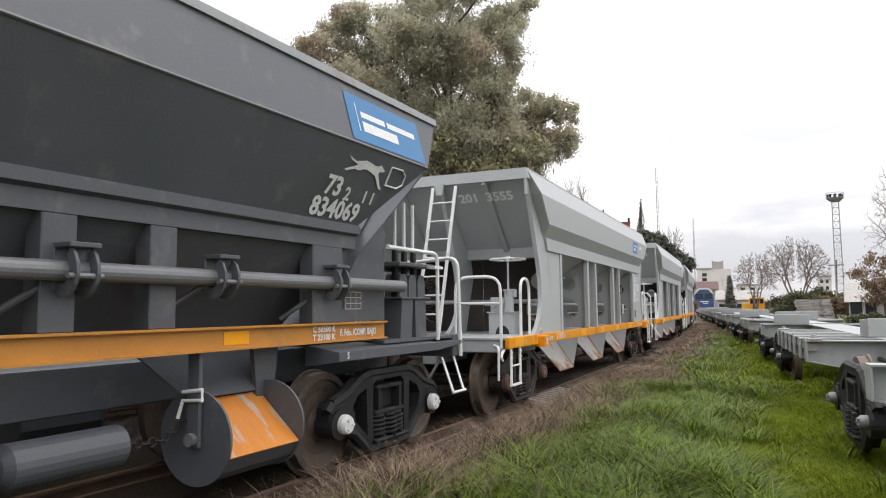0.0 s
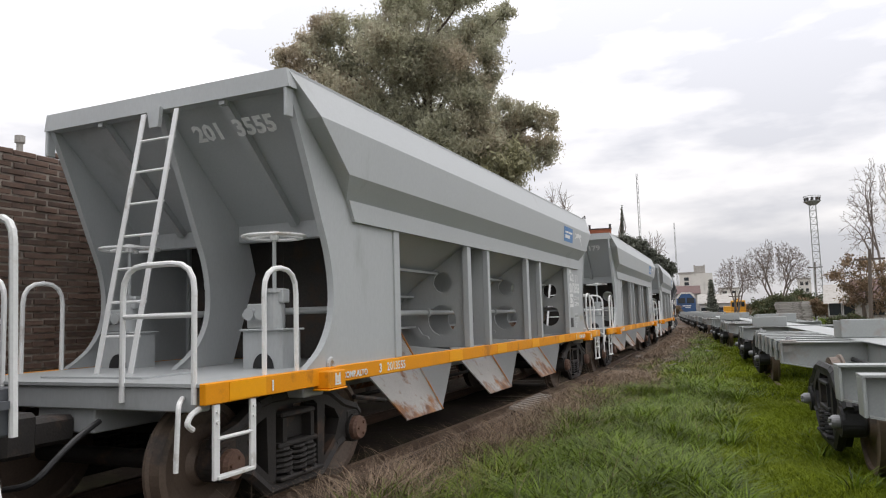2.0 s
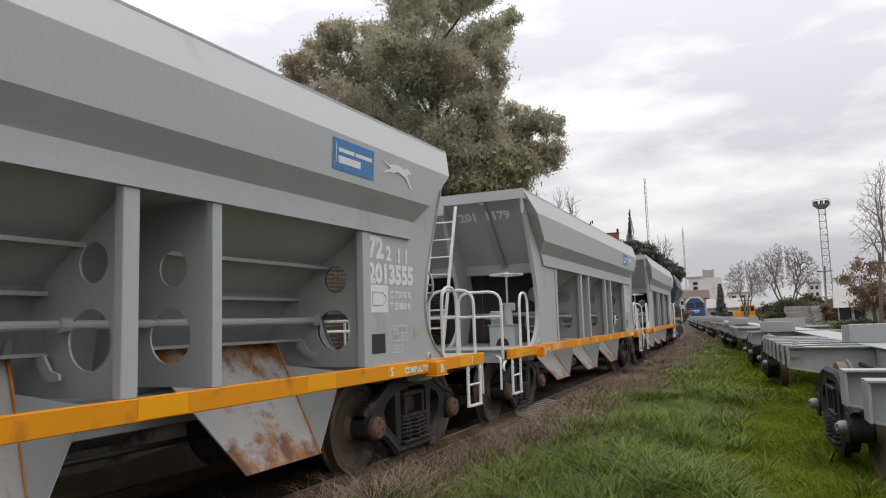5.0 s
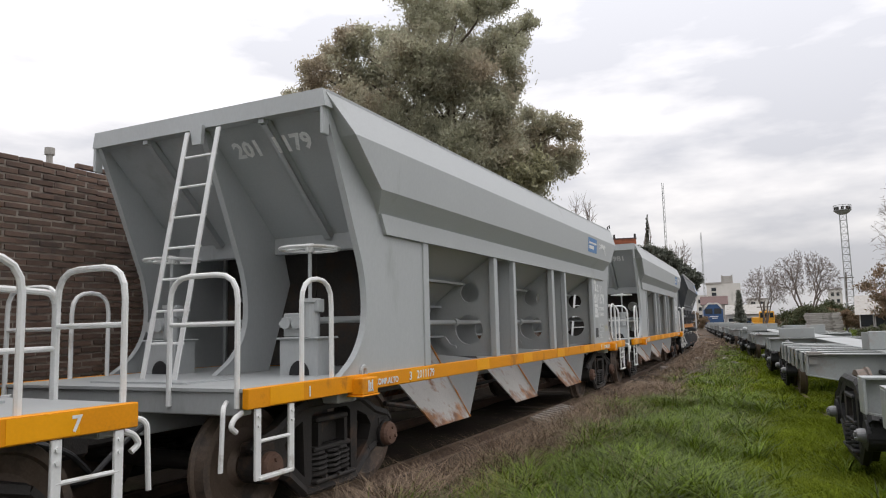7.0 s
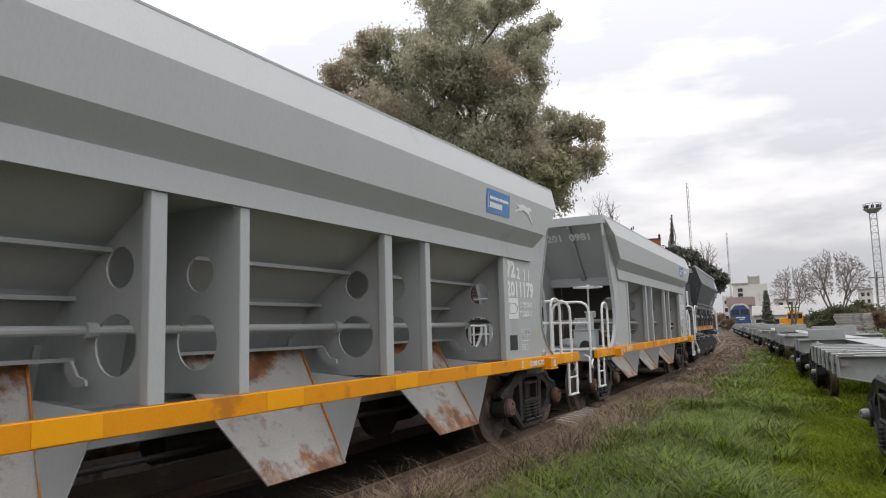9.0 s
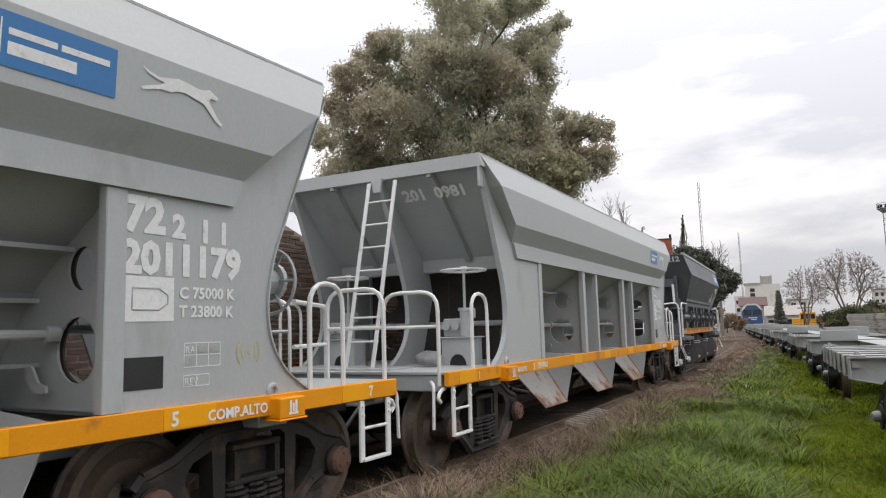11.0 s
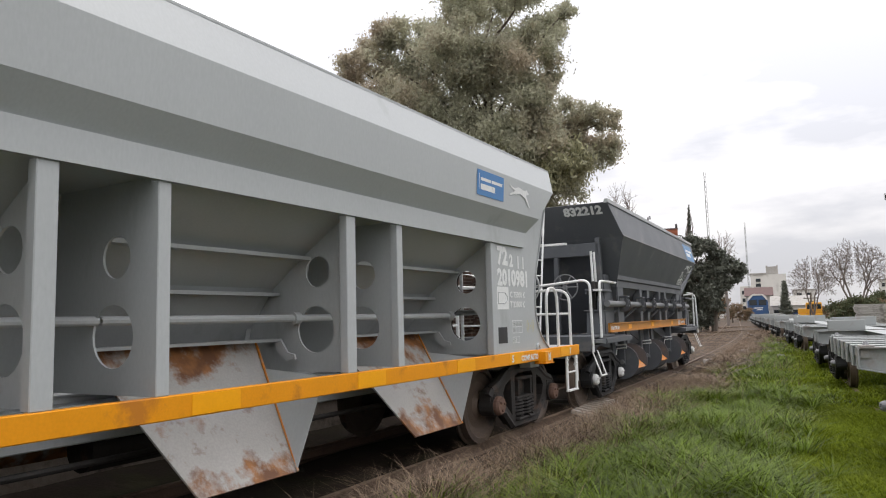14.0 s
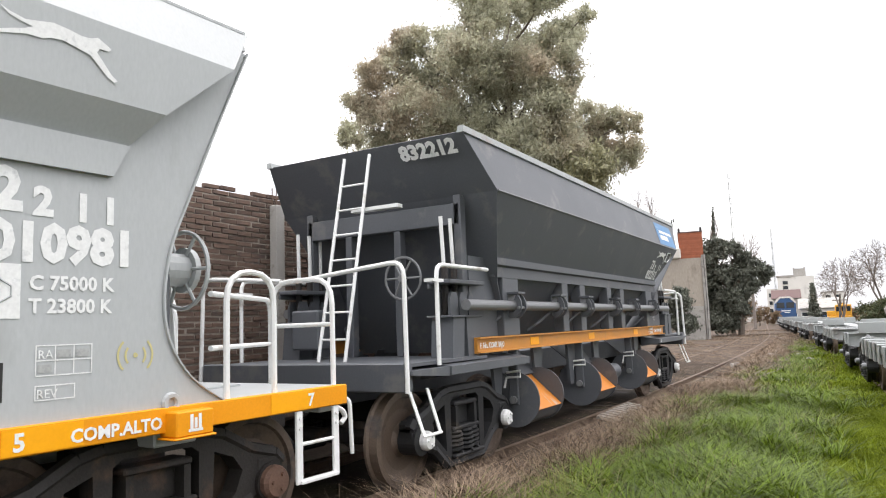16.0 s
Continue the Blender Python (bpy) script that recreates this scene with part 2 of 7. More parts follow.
def ground_material():
    """Soil that runs from brown litter along the rails to green turf beside them."""
    m = material("soil_and_turf", (0.021, 0.0145, 0.0105), 0.95, 0, 1.5, 0.4, 0.8, (0.042, 0.030, 0.022), 0.25, fine=30, gloss=0.2)
    n, l = m.node_tree.nodes, m.node_tree.links
    b = n["Principled BSDF"]
    before = b.inputs["Base Color"].links[0].from_socket
    at = n.new("ShaderNodeAttribute")
    at.attribute_name = "turf"
    nz = n.new("ShaderNodeTexNoise")
    nz.inputs["Scale"].default_value, nz.inputs["Detail"].default_value = 1.3, 6
    co = n.new("ShaderNodeTexCoord")
    l.new(co.outputs["Object"], nz.inputs["Vector"])
    a = n.new("ShaderNodeMath")
    a.operation = "MULTIPLY_ADD"
    a.inputs[1].default_value, a.inputs[2].default_value = 1.2, -0.6
    l.new(nz.outputs["Fac"], a.inputs[0])
    s = n.new("ShaderNodeMath")
    s.operation, s.use_clamp = "ADD", True
    l.new(at.outputs["Fac"], s.inputs[0])
    l.new(a.outputs["Value"], s.inputs[1])
    mx = n.new("ShaderNodeMix")
    mx.data_type = "RGBA"
    mx.inputs["B"].default_value = (0.030, 0.046, 0.006, 1)
    l.new(s.outputs["Value"], mx.inputs["Factor"])
    l.new(before, mx.inputs["A"])
    dust, da = n.new("ShaderNodeMix"), n.new("ShaderNodeAttribute")
    dust.data_type, da.attribute_name = "RGBA", "dust"
    dn = n.new("ShaderNodeMath")
    dn.operation, dn.use_clamp = "MULTIPLY", True
    l.new(da.outputs["Fac"], dn.inputs[0])
    dr = n.new("ShaderNodeMapRange")
    dr.inputs["From Min"].default_value, dr.inputs["From Max"].default_value = 0.35, 0.6
    dr.inputs["To Min"].default_value = 0.35
    l.new(nz.outputs["Fac"], dr.inputs["Value"])
    l.new(dr.outputs["Result"], dn.inputs[1])
    dust.inputs["B"].default_value = (0.115, 0.084, 0.062, 1)
    l.new(dn.outputs["Value"], dust.inputs["Factor"])
    l.new(mx.outputs["Result"], dust.inputs["A"])
    l.new(dust.outputs["Result"], b.inputs["Base Color"])
    return m


GROUND = ground_material()


def chute_material():
    """Scratched grey plate, bare rust along the discharge lip and up under the gate."""
    m = material("worn_rusty_chute_plate", (0.40, 0.39, 0.37), 0.55, 0.05, 3.0, 0.14, 0.08, (0.24, 0.18, 0.14), 0.10, spot_scale=5.0)
    n, l = m.node_tree.nodes, m.node_tree.links
    b = n["Principled BSDF"]
    before = b.inputs["Base Color"].links[0].from_socket
    co, sep, nz, fine = n.new("ShaderNodeTexCoord"), n.new("ShaderNodeSeparateXYZ"), n.new("ShaderNodeTexNoise"), n.new("ShaderNodeTexNoise")
    nz.inputs["Scale"].default_value, nz.inputs["Detail"].default_value, nz.inputs["Roughness"].default_value = 2.2, 9, 0.68
    fine.inputs["Scale"].default_value, fine.inputs["Detail"].default_value = 7.0, 6
    l.new(co.outputs["Object"], sep.inputs["Vector"])
    l.new(co.outputs["Object"], nz.inputs["Vector"])
    l.new(co.outputs["Object"], fine.inputs["Vector"])
    lip, high = n.new("ShaderNodeMapRange"), n.new("ShaderNodeMapRange")
    for r, a, c in ((lip, 0.66, 0.36), (high, 0.98, 1.34)):
        r.inputs["From Min"].default_value, r.inputs["From Max"].default_value = a, c
        r.inputs["To Min"].default_value, r.inputs["To Max"].default_value = 0.0, 0.19
        l.new(sep.outputs["Z"], r.inputs["Value"])
    s1, s2 = n.new("ShaderNodeMath"), n.new("ShaderNodeMath")
    s1.operation = s2.operation = "ADD"
    l.new(lip.outputs["Result"], s1.inputs[0])
    l.new(high.outputs["Result"], s1.inputs[1])
    l.new(s1.outputs["Value"], s2.inputs[0])
    l.new(nz.outputs["Fac"], s2.inputs[1])
    edge = n.new("ShaderNodeMapRange")
    edge.inputs["From Min"].default_value, edge.inputs["From Max"].default_value = 0.56, 0.68
    l.new(s2.outputs["Value"], edge.inputs["Value"])
    rust = n.new("ShaderNodeValToRGB")
    rust.color_ramp.elements[0].position, rust.color_ramp.elements[0].color = 0.38, (0.15, 0.062, 0.026, 1)
    rust.color_ramp.elements[1].position, rust.color_ramp.elements[1].color = 0.64, (0.34, 0.145, 0.045, 1)
    l.new(fine.outputs["Fac"], rust.inputs["Fac"])
    mx = n.new("ShaderNodeMix")
    mx.data_type = "RGBA"
    l.new(edge.outputs["Result"], mx.inputs["Factor"])
    l.new(before, mx.inputs["A"])
    l.new(rust.outputs["Color"], mx.inputs["B"])
    l.new(mx.outputs["Result"], b.inputs["Base Color"])
    return m


CHUTE = chute_material()


# ---- mesh helpers ----
def part(name, bm, mat, parent=None, label="", smooth=False):
    """Link a bmesh as one mesh object under a thing or a part."""
    me = bpy.data.meshes.new(name)
    bmesh.ops.recalc_face_normals(bm, faces=bm.faces)
    bm.to_mesh(me)
    bm.free()
    if smooth:
        me.polygons.foreach_set("use_smooth", [True] * len(me.polygons))
    me.materials.append(mat)
    ob = new(name, me)
    ob.parent = parent
    if label:
        ob["label"] = label
    return ob


def thing(name, label, category, group="", m=None, kind=""):
    ob = new(name)
    ob.empty_display_size = 0.3
    if m is not None:
        ob.matrix_world = m
    return tagged(ob, label, category, group, kind)


def box(bm, x0, x1, y0, y1, z0, z1, bevel=0.0):
    v = [bm.verts.new((x, y, z)) for x in (x0, x1) for y in (y0, y1) for z in (z0, z1)]
    f = [bm.faces.new([v[i] for i in q]) for q in ((0, 1, 3, 2), (4, 6, 7, 5), (0, 4, 5, 1), (2, 3, 7, 6), (0, 2, 6, 4), (1, 5, 7, 3))]
    if bevel:
        bmesh.ops.bevel(bm, geom=list({e for g in f for e in g.edges}), offset=bevel, segments=1, affect="EDGES")
    return bm


def boxes(*rows, bevel=0.0):
    bm = bmesh.new()
    for r in rows:
        box(bm, *r, bevel=bevel)
    return bm


def prism(bm, outline, axis, a, b):
    """A closed outline of 2D points, extruded along an axis from a to b. The points are the other two coordinates, in order."""
    def place(p, h):
        q = list(p)
        q.insert("xyz".index(axis), h)
        return q
    lo, hi = [bm.verts.new(place(p, a)) for p in outline], [bm.verts.new(place(p, b)) for p in outline]
    n = len(outline)
    bm.faces.new(lo)
    bm.faces.new(hi[::-1])
    for i in range(n):
        bm.faces.new((lo[i], lo[(i + 1) % n], hi[(i + 1) % n], hi[i]))
    return bm


def prisms(axis, *rows):
    bm = bmesh.new()
    for outline, a, b in rows:
        prism(bm, outline, axis, a, b)
    return bm


def rod(bm, p, q, r, sides=8, r2=None):
    """A round bar from p to q."""
    p, q = Vector(p), Vector(q)
    d = (q - p).normalized()
    u = d.orthogonal().normalized()
    w = d.cross(u)
    r2 = r if r2 is None else r2
    ring = [[bm.verts.new(c + (u * math.cos(2 * math.pi * i / sides) + w * math.sin(2 * math.pi * i / sides)) * k) for i in range(sides)] for c, k in ((p, r), (q, r2))]
    for i in range(sides):
        j = (i + 1) % sides
        bm.faces.new((ring[0][i], ring[0][j], ring[1][j], ring[1][i]))
    bm.faces.new(ring[0][::-1])
    bm.faces.new(ring[1])
    return bm


def tube(bm, pts, r, sides=8, bend=0.0):
    """A bent pipe through pts, with its corners rounded by the radius bend."""
    pts = [Vector(p) for p in pts]
    if bend:
        out = [pts[0]]
        for a, b, c in zip(pts, pts[1:], pts[2:]):
            k = min(bend, (a - b).length * 0.49, (c - b).length * 0.49)
            s, e = b + (a - b).normalized() * k, b + (c - b).normalized() * k
            out += [s * (1 - t) ** 2 + b * 2 * t * (1 - t) + e * t * t for t in (0, 0.25, 0.5, 0.75, 1)]
        pts = out + [pts[-1]]
    d = (pts[1] - pts[0]).normalized()
    u = d.orthogonal().normalized()
    rings = []
    for i, p in enumerate(pts):
        d = (pts[min(i + 1, len(pts) - 1)] - pts[max(i - 1, 0)]).normalized()
        u = (u - d * u.dot(d)).normalized()
        w = d.cross(u)
        rings.append([bm.verts.new(p + (u * math.cos(2 * math.pi * k / sides) + w * math.sin(2 * math.pi * k / sides)) * r) for k in range(sides)])
    for a, b in zip(rings, rings[1:]):
        for k in range(sides):
            bm.faces.new((a[k], a[(k + 1) % sides], b[(k + 1) % sides], b[k]))
    bm.faces.new(rings[0][::-1])
    bm.faces.new(rings[-1])
    return bm


def tubes(r, *paths, bend=0.0, sides=8):
    bm = bmesh.new()
    for p in paths:
        tube(bm, p, r, sides, bend)
    return bm


def torus(bm, m, big, small, n=24, k=6):
    rings = []
    for i in range(n):
        a = 2 * math.pi * i / n
        rings.append([bm.verts.new(m @ Vector((math.cos(a) * (big + small * math.cos(b)), math.sin(a) * (big + small * math.cos(b)), small * math.sin(b)))) for b in [2 * math.pi * j / k for j in range(k)]])
    for i in range(n):
        for j in range(k):
            bm.faces.new((rings[i][j], rings[(i + 1) % n][j], rings[(i + 1) % n][(j + 1) % k], rings[i][(j + 1) % k]))
    return bm


def lathe(bm, profile, axis_pose, n=32):
    """A turned solid: profile rows of (along, radius)."""
    rings = [[bm.verts.new(axis_pose @ Vector((a, r * math.cos(2 * math.pi * i / n), r * math.sin(2 * math.pi * i / n)))) for i in range(n)] for a, r in profile]
    for a, b in zip(rings, rings[1:]):
        for i in range(n):
            bm.faces.new((a[i], a[(i + 1) % n], b[(i + 1) % n], b[i]))
    bm.faces.new(rings[0][::-1])
    bm.faces.new(rings[-1])
    return bm


def plate(bm, corners, thick):
    """A plate on four or more corners in one plane, with a thickness."""
    c = [Vector(p) for p in corners]
    nrm = (c[1] - c[0]).cross(c[2] - c[0]).normalized() * thick
    lo, hi = [bm.verts.new(p) for p in c], [bm.verts.new(p + nrm) for p in c]
    n = len(c)
    bm.faces.new(lo[::-1])
    bm.faces.new(hi)
    for i in range(n):
        bm.faces.new((lo[i], lo[(i + 1) % n], hi[(i + 1) % n], hi[i]))
    return bm


def plates(thick, *rows):
    bm = bmesh.new()
    for r in rows:
        plate(bm, r, thick)
    return bm


def holed(outline, holes, axis, a, b, bm=None, sides=20):
    """A plate with round holes right through it: each hole is (u, v, radius)."""
    bm = bm or bmesh.new()
    loops = [list(outline)] + [[(u + r * math.cos(2 * math.pi * i / sides), v + r * math.sin(2 * math.pi * i / sides)) for i in range(sides)] for u, v, r in holes]
    def place(p, h):
        q = list(p)
        q.insert("xyz".index(axis), h)
        return q
    sheets = []
    for h in (a, b):
        rings = [[bm.verts.new(place(p, h)) for p in lp] for lp in loops]
        edges = [bm.edges.new((rg[i], rg[(i + 1) % len(rg)])) for rg in rings for i in range(len(rg))]
        bmesh.ops.triangle_fill(bm, use_beauty=True, use_dissolve=False, edges=edges)
        sheets.append(rings)
    for r0, r1 in zip(*sheets):
        for i in range(len(r0)):
            j = (i + 1) % len(r0)
            bm.faces.new((r0[i], r0[j], r1[j], r1[i]))
    return bm


def lettering(name, body, size, m, mat, parent, bold=0.012, width=1.0, align="LEFT"):
    """Painted writing as a mesh, 1 mm proud. m: its pose; its plane is local xy."""
    cu = bpy.data.curves.new(name, "FONT")
    cu.body, cu.size, cu.offset, cu.extrude, cu.align_x = body, size, bold * size, 0.001, align
    cu.resolution_u = 2
    tmp = bpy.data.objects.new("tmp", cu)
    scene.collection.objects.link(tmp)
    bpy.context.view_layer.update()
    me = bpy.data.meshes.new_from_object(tmp.evaluated_get(bpy.context.evaluated_depsgraph_get()))
    bpy.data.objects.remove(tmp)
    bpy.data.curves.remove(cu)
    me.transform(m @ Matrix.Diagonal((width, 1, 1, 1)))
    me.materials.clear()
    me.materials.append(mat)
    me.name = name
    ob = new(name, me)
    ob.parent = parent
    return ob


def side_pose(y, z, x, lean=0.0):
    """A pose on a wagon's side that faces +x: local x runs along +y, local y up. lean: degrees by which the top leans in."""
    return Matrix.Translation((x, y, z)) @ Matrix(((0, 0, 1, 0), (1, 0, 0, 0), (0, 1, 0, 0), (0, 0, 0, 1))) @ pose(0, 0, 0, -lean)


def shell(bm, rows, thick):
    """A folded sheet of one piece. rows: lists of points, fold by fold; thick: the offset of its back."""
    front = [[bm.verts.new(p) for p in r] for r in rows]
    back = [[bm.verts.new(Vector(p) + Vector(thick)) for p in r] for r in rows]
    n, m = len(rows), len(rows[0])
    for i in range(n - 1):
        for j in range(m - 1):
            bm.faces.new((front[i][j], front[i + 1][j], front[i + 1][j + 1], front[i][j + 1]))
            bm.faces.new((back[i][j], back[i][j + 1], back[i + 1][j + 1], back[i + 1][j]))
    for i in range(n - 1):
        for j in (0, m - 1):
            bm.faces.new((front[i][j], front[i + 1][j], back[i + 1][j], back[i][j]))
    for j in range(m - 1):
        for i in (0, n - 1):
            bm.faces.new((front[i][j], front[i][j + 1], back[i][j + 1], back[i][j]))
    return bm


# ---- bogies and wheels, shared by the wagons ----
WHEEL_R = 0.46


def wheel_profile():
    """From the outer rim to the flange on the inside: (along the axle outwards, radius)."""
    r = WHEEL_R
    return [(-0.045, 0.10), (-0.045, r - 0.07), (-0.06, r - 0.05), (-0.06, r + 0.028), (-0.035, r + 0.028), (-0.02, r + 0.004), (0.065, r - 0.003), (0.07, r - 0.06), (0.045, r - 0.075), (0.02, r * 0.62), (0.025, 0.17), (0.075, 0.13), (0.075, 0.10)]


def wheelset(parent, y, cap, cap_label, cr=0.115):
    ws = part("wheelset", rod(bmesh.new(), (-1.12, 0, 0), (1.12, 0, 0), 0.075, 14), BOGIE, parent)
    ws.matrix_world = pose(0, y, WHEEL_R)
    for s in (-1, 1):
        w = part("wheel", lathe(bmesh.new(), wheel_profile(), pose(s * 0.875, 0, 0, 0, 0, 0 if s > 0 else 180), 40), WHEEL, ws, smooth=False)
        bm = lathe(bmesh.new(), [(0.0, cr), (0.10, cr), (0.13, cr * 0.85), (0.135, 0.0001)], pose(s * 1.10, 0, 0, 0, 0, 0 if s > 0 else 180), 18)
        for k in range(3):
            a = 2 * math.pi * k / 3
            rod(bm, (s * 1.22, 0.5 * cr * math.cos(a), 0.5 * cr * math.sin(a)), (s * 1.25, 0.5 * cr * math.cos(a), 0.5 * cr * math.sin(a)), 0.016, 6)
        part("hub_cap", bm, cap, ws, cap_label)
    return ws


def bogie(parent, yc, mat):
    """A three-piece bogie: two cast side frames with spring nests, and a bolster between them."""
    bo = part("bogie", boxes((-0.98, 0.98, yc - 0.17, yc + 0.17, 0.50, 0.80), (-0.20, 0.20, yc - 0.2, yc + 0.2, 0.80, 0.95), bevel=0.02), mat, parent)
    for s in (-1, 1):
        x0, x1 = (0.99, 1.13) if s > 0 else (-1.13, -0.99)
        out = [(-1.03, 0.42), (-1.03, 0.58), (-0.96, 0.65), (-0.74, 0.71), (-0.50, 0.84), (-0.36, 0.87), (0.36, 0.87), (0.50, 0.84), (0.74, 0.71), (0.96, 0.65), (1.03, 0.58), (1.03, 0.42), (0.74, 0.38), (0.62, 0.34), (0.38, 0.15), (-0.38, 0.15), (-0.62, 0.34), (-0.74, 0.38)]
        bm = bmesh.new()
        # frame outline with a spring window and two triangular lightening windows
        shapes = [out, [(-0.30, 0.23), (-0.30, 0.76), (-0.24, 0.80), (0.24, 0.80), (0.30, 0.76), (0.30, 0.23)]] + [[(k * 0.40, 0.28), (k * 0.60, 0.44), (k * 0.66, 0.58), (k * 0.58, 0.68), (k * 0.42, 0.74)] for k in (-1, 1)]
        sheets = []
        for x in (x0, x1):
            rings = [[bm.verts.new((x, yc + u, v)) for u, v in sh] for sh in shapes]
            bmesh.ops.triangle_fill(bm, use_beauty=True, edges=[bm.edges.new((r[i], r[(i + 1) % len(r)])) for r in rings for i in range(len(r))])
            sheets.append(rings)
        for r0, r1 in zip(*sheets):
            for i in range(len(r0)):
                bm.faces.new((r0[i], r0[(i + 1) % len(r0)], r1[(i + 1) % len(r0)], r1[i]))
        # flanges along the top and the bottom chords, and the axle boxes
        for a, b in zip(out[:12], out[1:12]):
            if a[0] != b[0]:
                rod(bm, (s * 1.10, yc + a[0], a[1]), (s * 1.10, yc + b[0], b[1]), 0.05, 6)
        for a, b in zip(out[12:17], out[13:18]):
            rod(bm, (s * 1.10, yc + a[0], a[1]), (s * 1.10, yc + b[0], b[1]), 0.05, 6)
        for k in (-0.9, 0.9):
            rod(bm, (s * 0.97, yc + k, WHEEL_R), (s * 1.16, yc + k, WHEEL_R), 0.135, 18)
            box(bm, min(s * 0.97, s * 1.14), max(s * 0.97, s * 1.14), yc + k - 0.13, yc + k + 0.13, 0.52, 0.65, 0.03)
        part("side_frame", bm, mat, bo)
        for k, r, wire in ((-0.17, 0.092, 0.021), (0.17, 0.092, 0.021), (0.0, 0.07, 0.018)):
            turns, pts = 5, []
            for i in range(turns * 10 + 1):
                a = 2 * math.pi * i / 10
                pts.append((s * (1.07 if k else 1.12) + r * math.cos(a), yc + k + r * math.sin(a), 0.235 + 0.215 * i / (turns * 10)))
            bm = bmesh.new()
            tube(bm, pts, wire, 6)
            part("spring", bm, mat, bo)
        end = part("bolster_end", boxes((min(s * 0.95, s * 1.15), max(s * 0.95, s * 1.15), yc - 0.28, yc + 0.28, 0.455, 0.50), (min(s * 0.95, s * 1.15), max(s * 0.95, s * 1.15), yc - 0.24, yc + 0.24, 0.70, 0.745), bevel=0.012), mat, bo)
        for k in (-0.2, 0.2):
            part("bolster_cheek", boxes((min(s * 0.95, s * 1.145), max(s * 0.95, s * 1.145), yc + k - 0.025, yc + k + 0.025, 0.501, 0.699)), mat, end)
        part("friction_wedge", boxes((min(s * 0.96, s * 1.06), max(s * 0.96, s * 1.06), yc - 0.174, yc + 0.174, 0.501, 0.699), bevel=0.01), mat, end)
        part("brake_rod", tubes(0.016, [(s * 0.93, yc - 0.75, 0.36), (s * 0.93, yc + 0.75, 0.33)], sides=6), mat, bo)
        part("spring_seat", boxes((min(s * 0.96, s * 1.19), max(s * 0.96, s * 1.19), yc - 0.31, yc + 0.31, 0.20, 0.235), bevel=0.01), mat, bo)
    return bo


def stirrup(parent, y0, y1, x, top, bottom, name="step"):
    """A step of flat bars hung under the sill."""
    bm = boxes((x - 0.012, x + 0.012, y0 - 0.03, y0 + 0.03, bottom, top), (x - 0.012, x + 0.012, y1 - 0.03, y1 + 0.03, bottom, top), (x - 0.03, x + 0.03, y0, y1, bottom, bottom + 0.025), bevel=0.004)
    zm = (bottom + top) / 2 + 0.02
    rod(bm, (x, y0, zm), (x, y1, zm), 0.014)
    for y in (y0, y1):
        for z in (top - 0.05, top - 0.12):
            rod(bm, (x, y, z), (x + 0.025, y, z), 0.015, 6)
    return part(name, bm, WHITE, parent)


def hand_wheel(parent, m, r, name="hand_wheel", mat=None):
    hw = part(name, torus(bmesh.new(), m, r, 0.015), mat or WHITE, parent)
    for k in range(6):
        a = 2 * math.pi * k / 6
        part("spoke", rod(bmesh.new(), m @ Vector((0.03 * math.cos(a), 0.03 * math.sin(a), 0.02)), m @ Vector((r * math.cos(a), r * math.sin(a), 0)), 0.012, 6), mat or WHITE, hw)
    part("hub", rod(bmesh.new(), m @ Vector((0, 0, -0.03)), m @ Vector((0, 0, 0.05)), 0.04, 10), mat or WHITE, hw)
    return hw


def hound(bm_scale, m):
    """A running hound in silhouette, as a flat painted shape."""
    p = [(0, .62), (.08, .57), (.2, .53), (.30, .56), (.42, .60), (.55, .58), (.66, .55), (.74, .56), (.80, .60), (.84, .57), (.93, .50), (.90, .46), (.82, .46), (.80, .40), (.86, .30), (.94, .16), (1.0, .10), (.97, .07), (.90, .12), (.80, .26), (.74, .34), (.62, .38), (.50, .42), (.40, .40), (.34, .36), (.22, .36), (.12, .32), (.02, .28), (.00, .31), (.10, .37), (.20, .42), (.26, .47), (.18, .49), (.08, .53)]
    bm = bmesh.new()
    v = [bm.verts.new(m @ Vector((x * bm_scale, y * bm_scale * 0.66, 0.0))) for x, y in p]
    bmesh.ops.triangle_fill(bm, use_beauty=True, edges=[bm.edges.new((v[i], v[(i + 1) % len(v)])) for i in range(len(v))])
    return bm


def bars(m, rows):
    """Flat painted bars: x, y, width, height on the plane of m."""
    bm = bmesh.new()
    for x, y, w, h in rows:
        bm.faces.new([bm.verts.new(m @ Vector(q)) for q in ((x, y, 0), (x + w, y, 0), (x + w, y + h, 0), (x, y + h, 0))])
    return bm


def arcs(m, rows, t=0.013):
    """Flat painted arcs on the plane of m: radius, half angle and facing of each."""
    bm = bmesh.new()
    for r, half, face in rows:
        for i in range(8):
            q = [face * math.pi / 2 + half * (2 * (i + e) / 8 - 1) for e in (0, 1)]
            bm.faces.new([bm.verts.new(m @ Vector((k * math.sin(a), k * math.cos(a), 0))) for k, a in ((r, q[0]), (r, q[1]), (r + t, q[1]), (r + t, q[0]))])
    return bm


def outline_rows(x, y, w, h, cols, lines, t=0.006):
    """The ruled lines of a small painted table."""
    return [(x + w * i / cols, y, t, h) for i in range(cols + 1)] + [(x, y + h * j / lines, w + t, t) for j in range(lines + 1)]


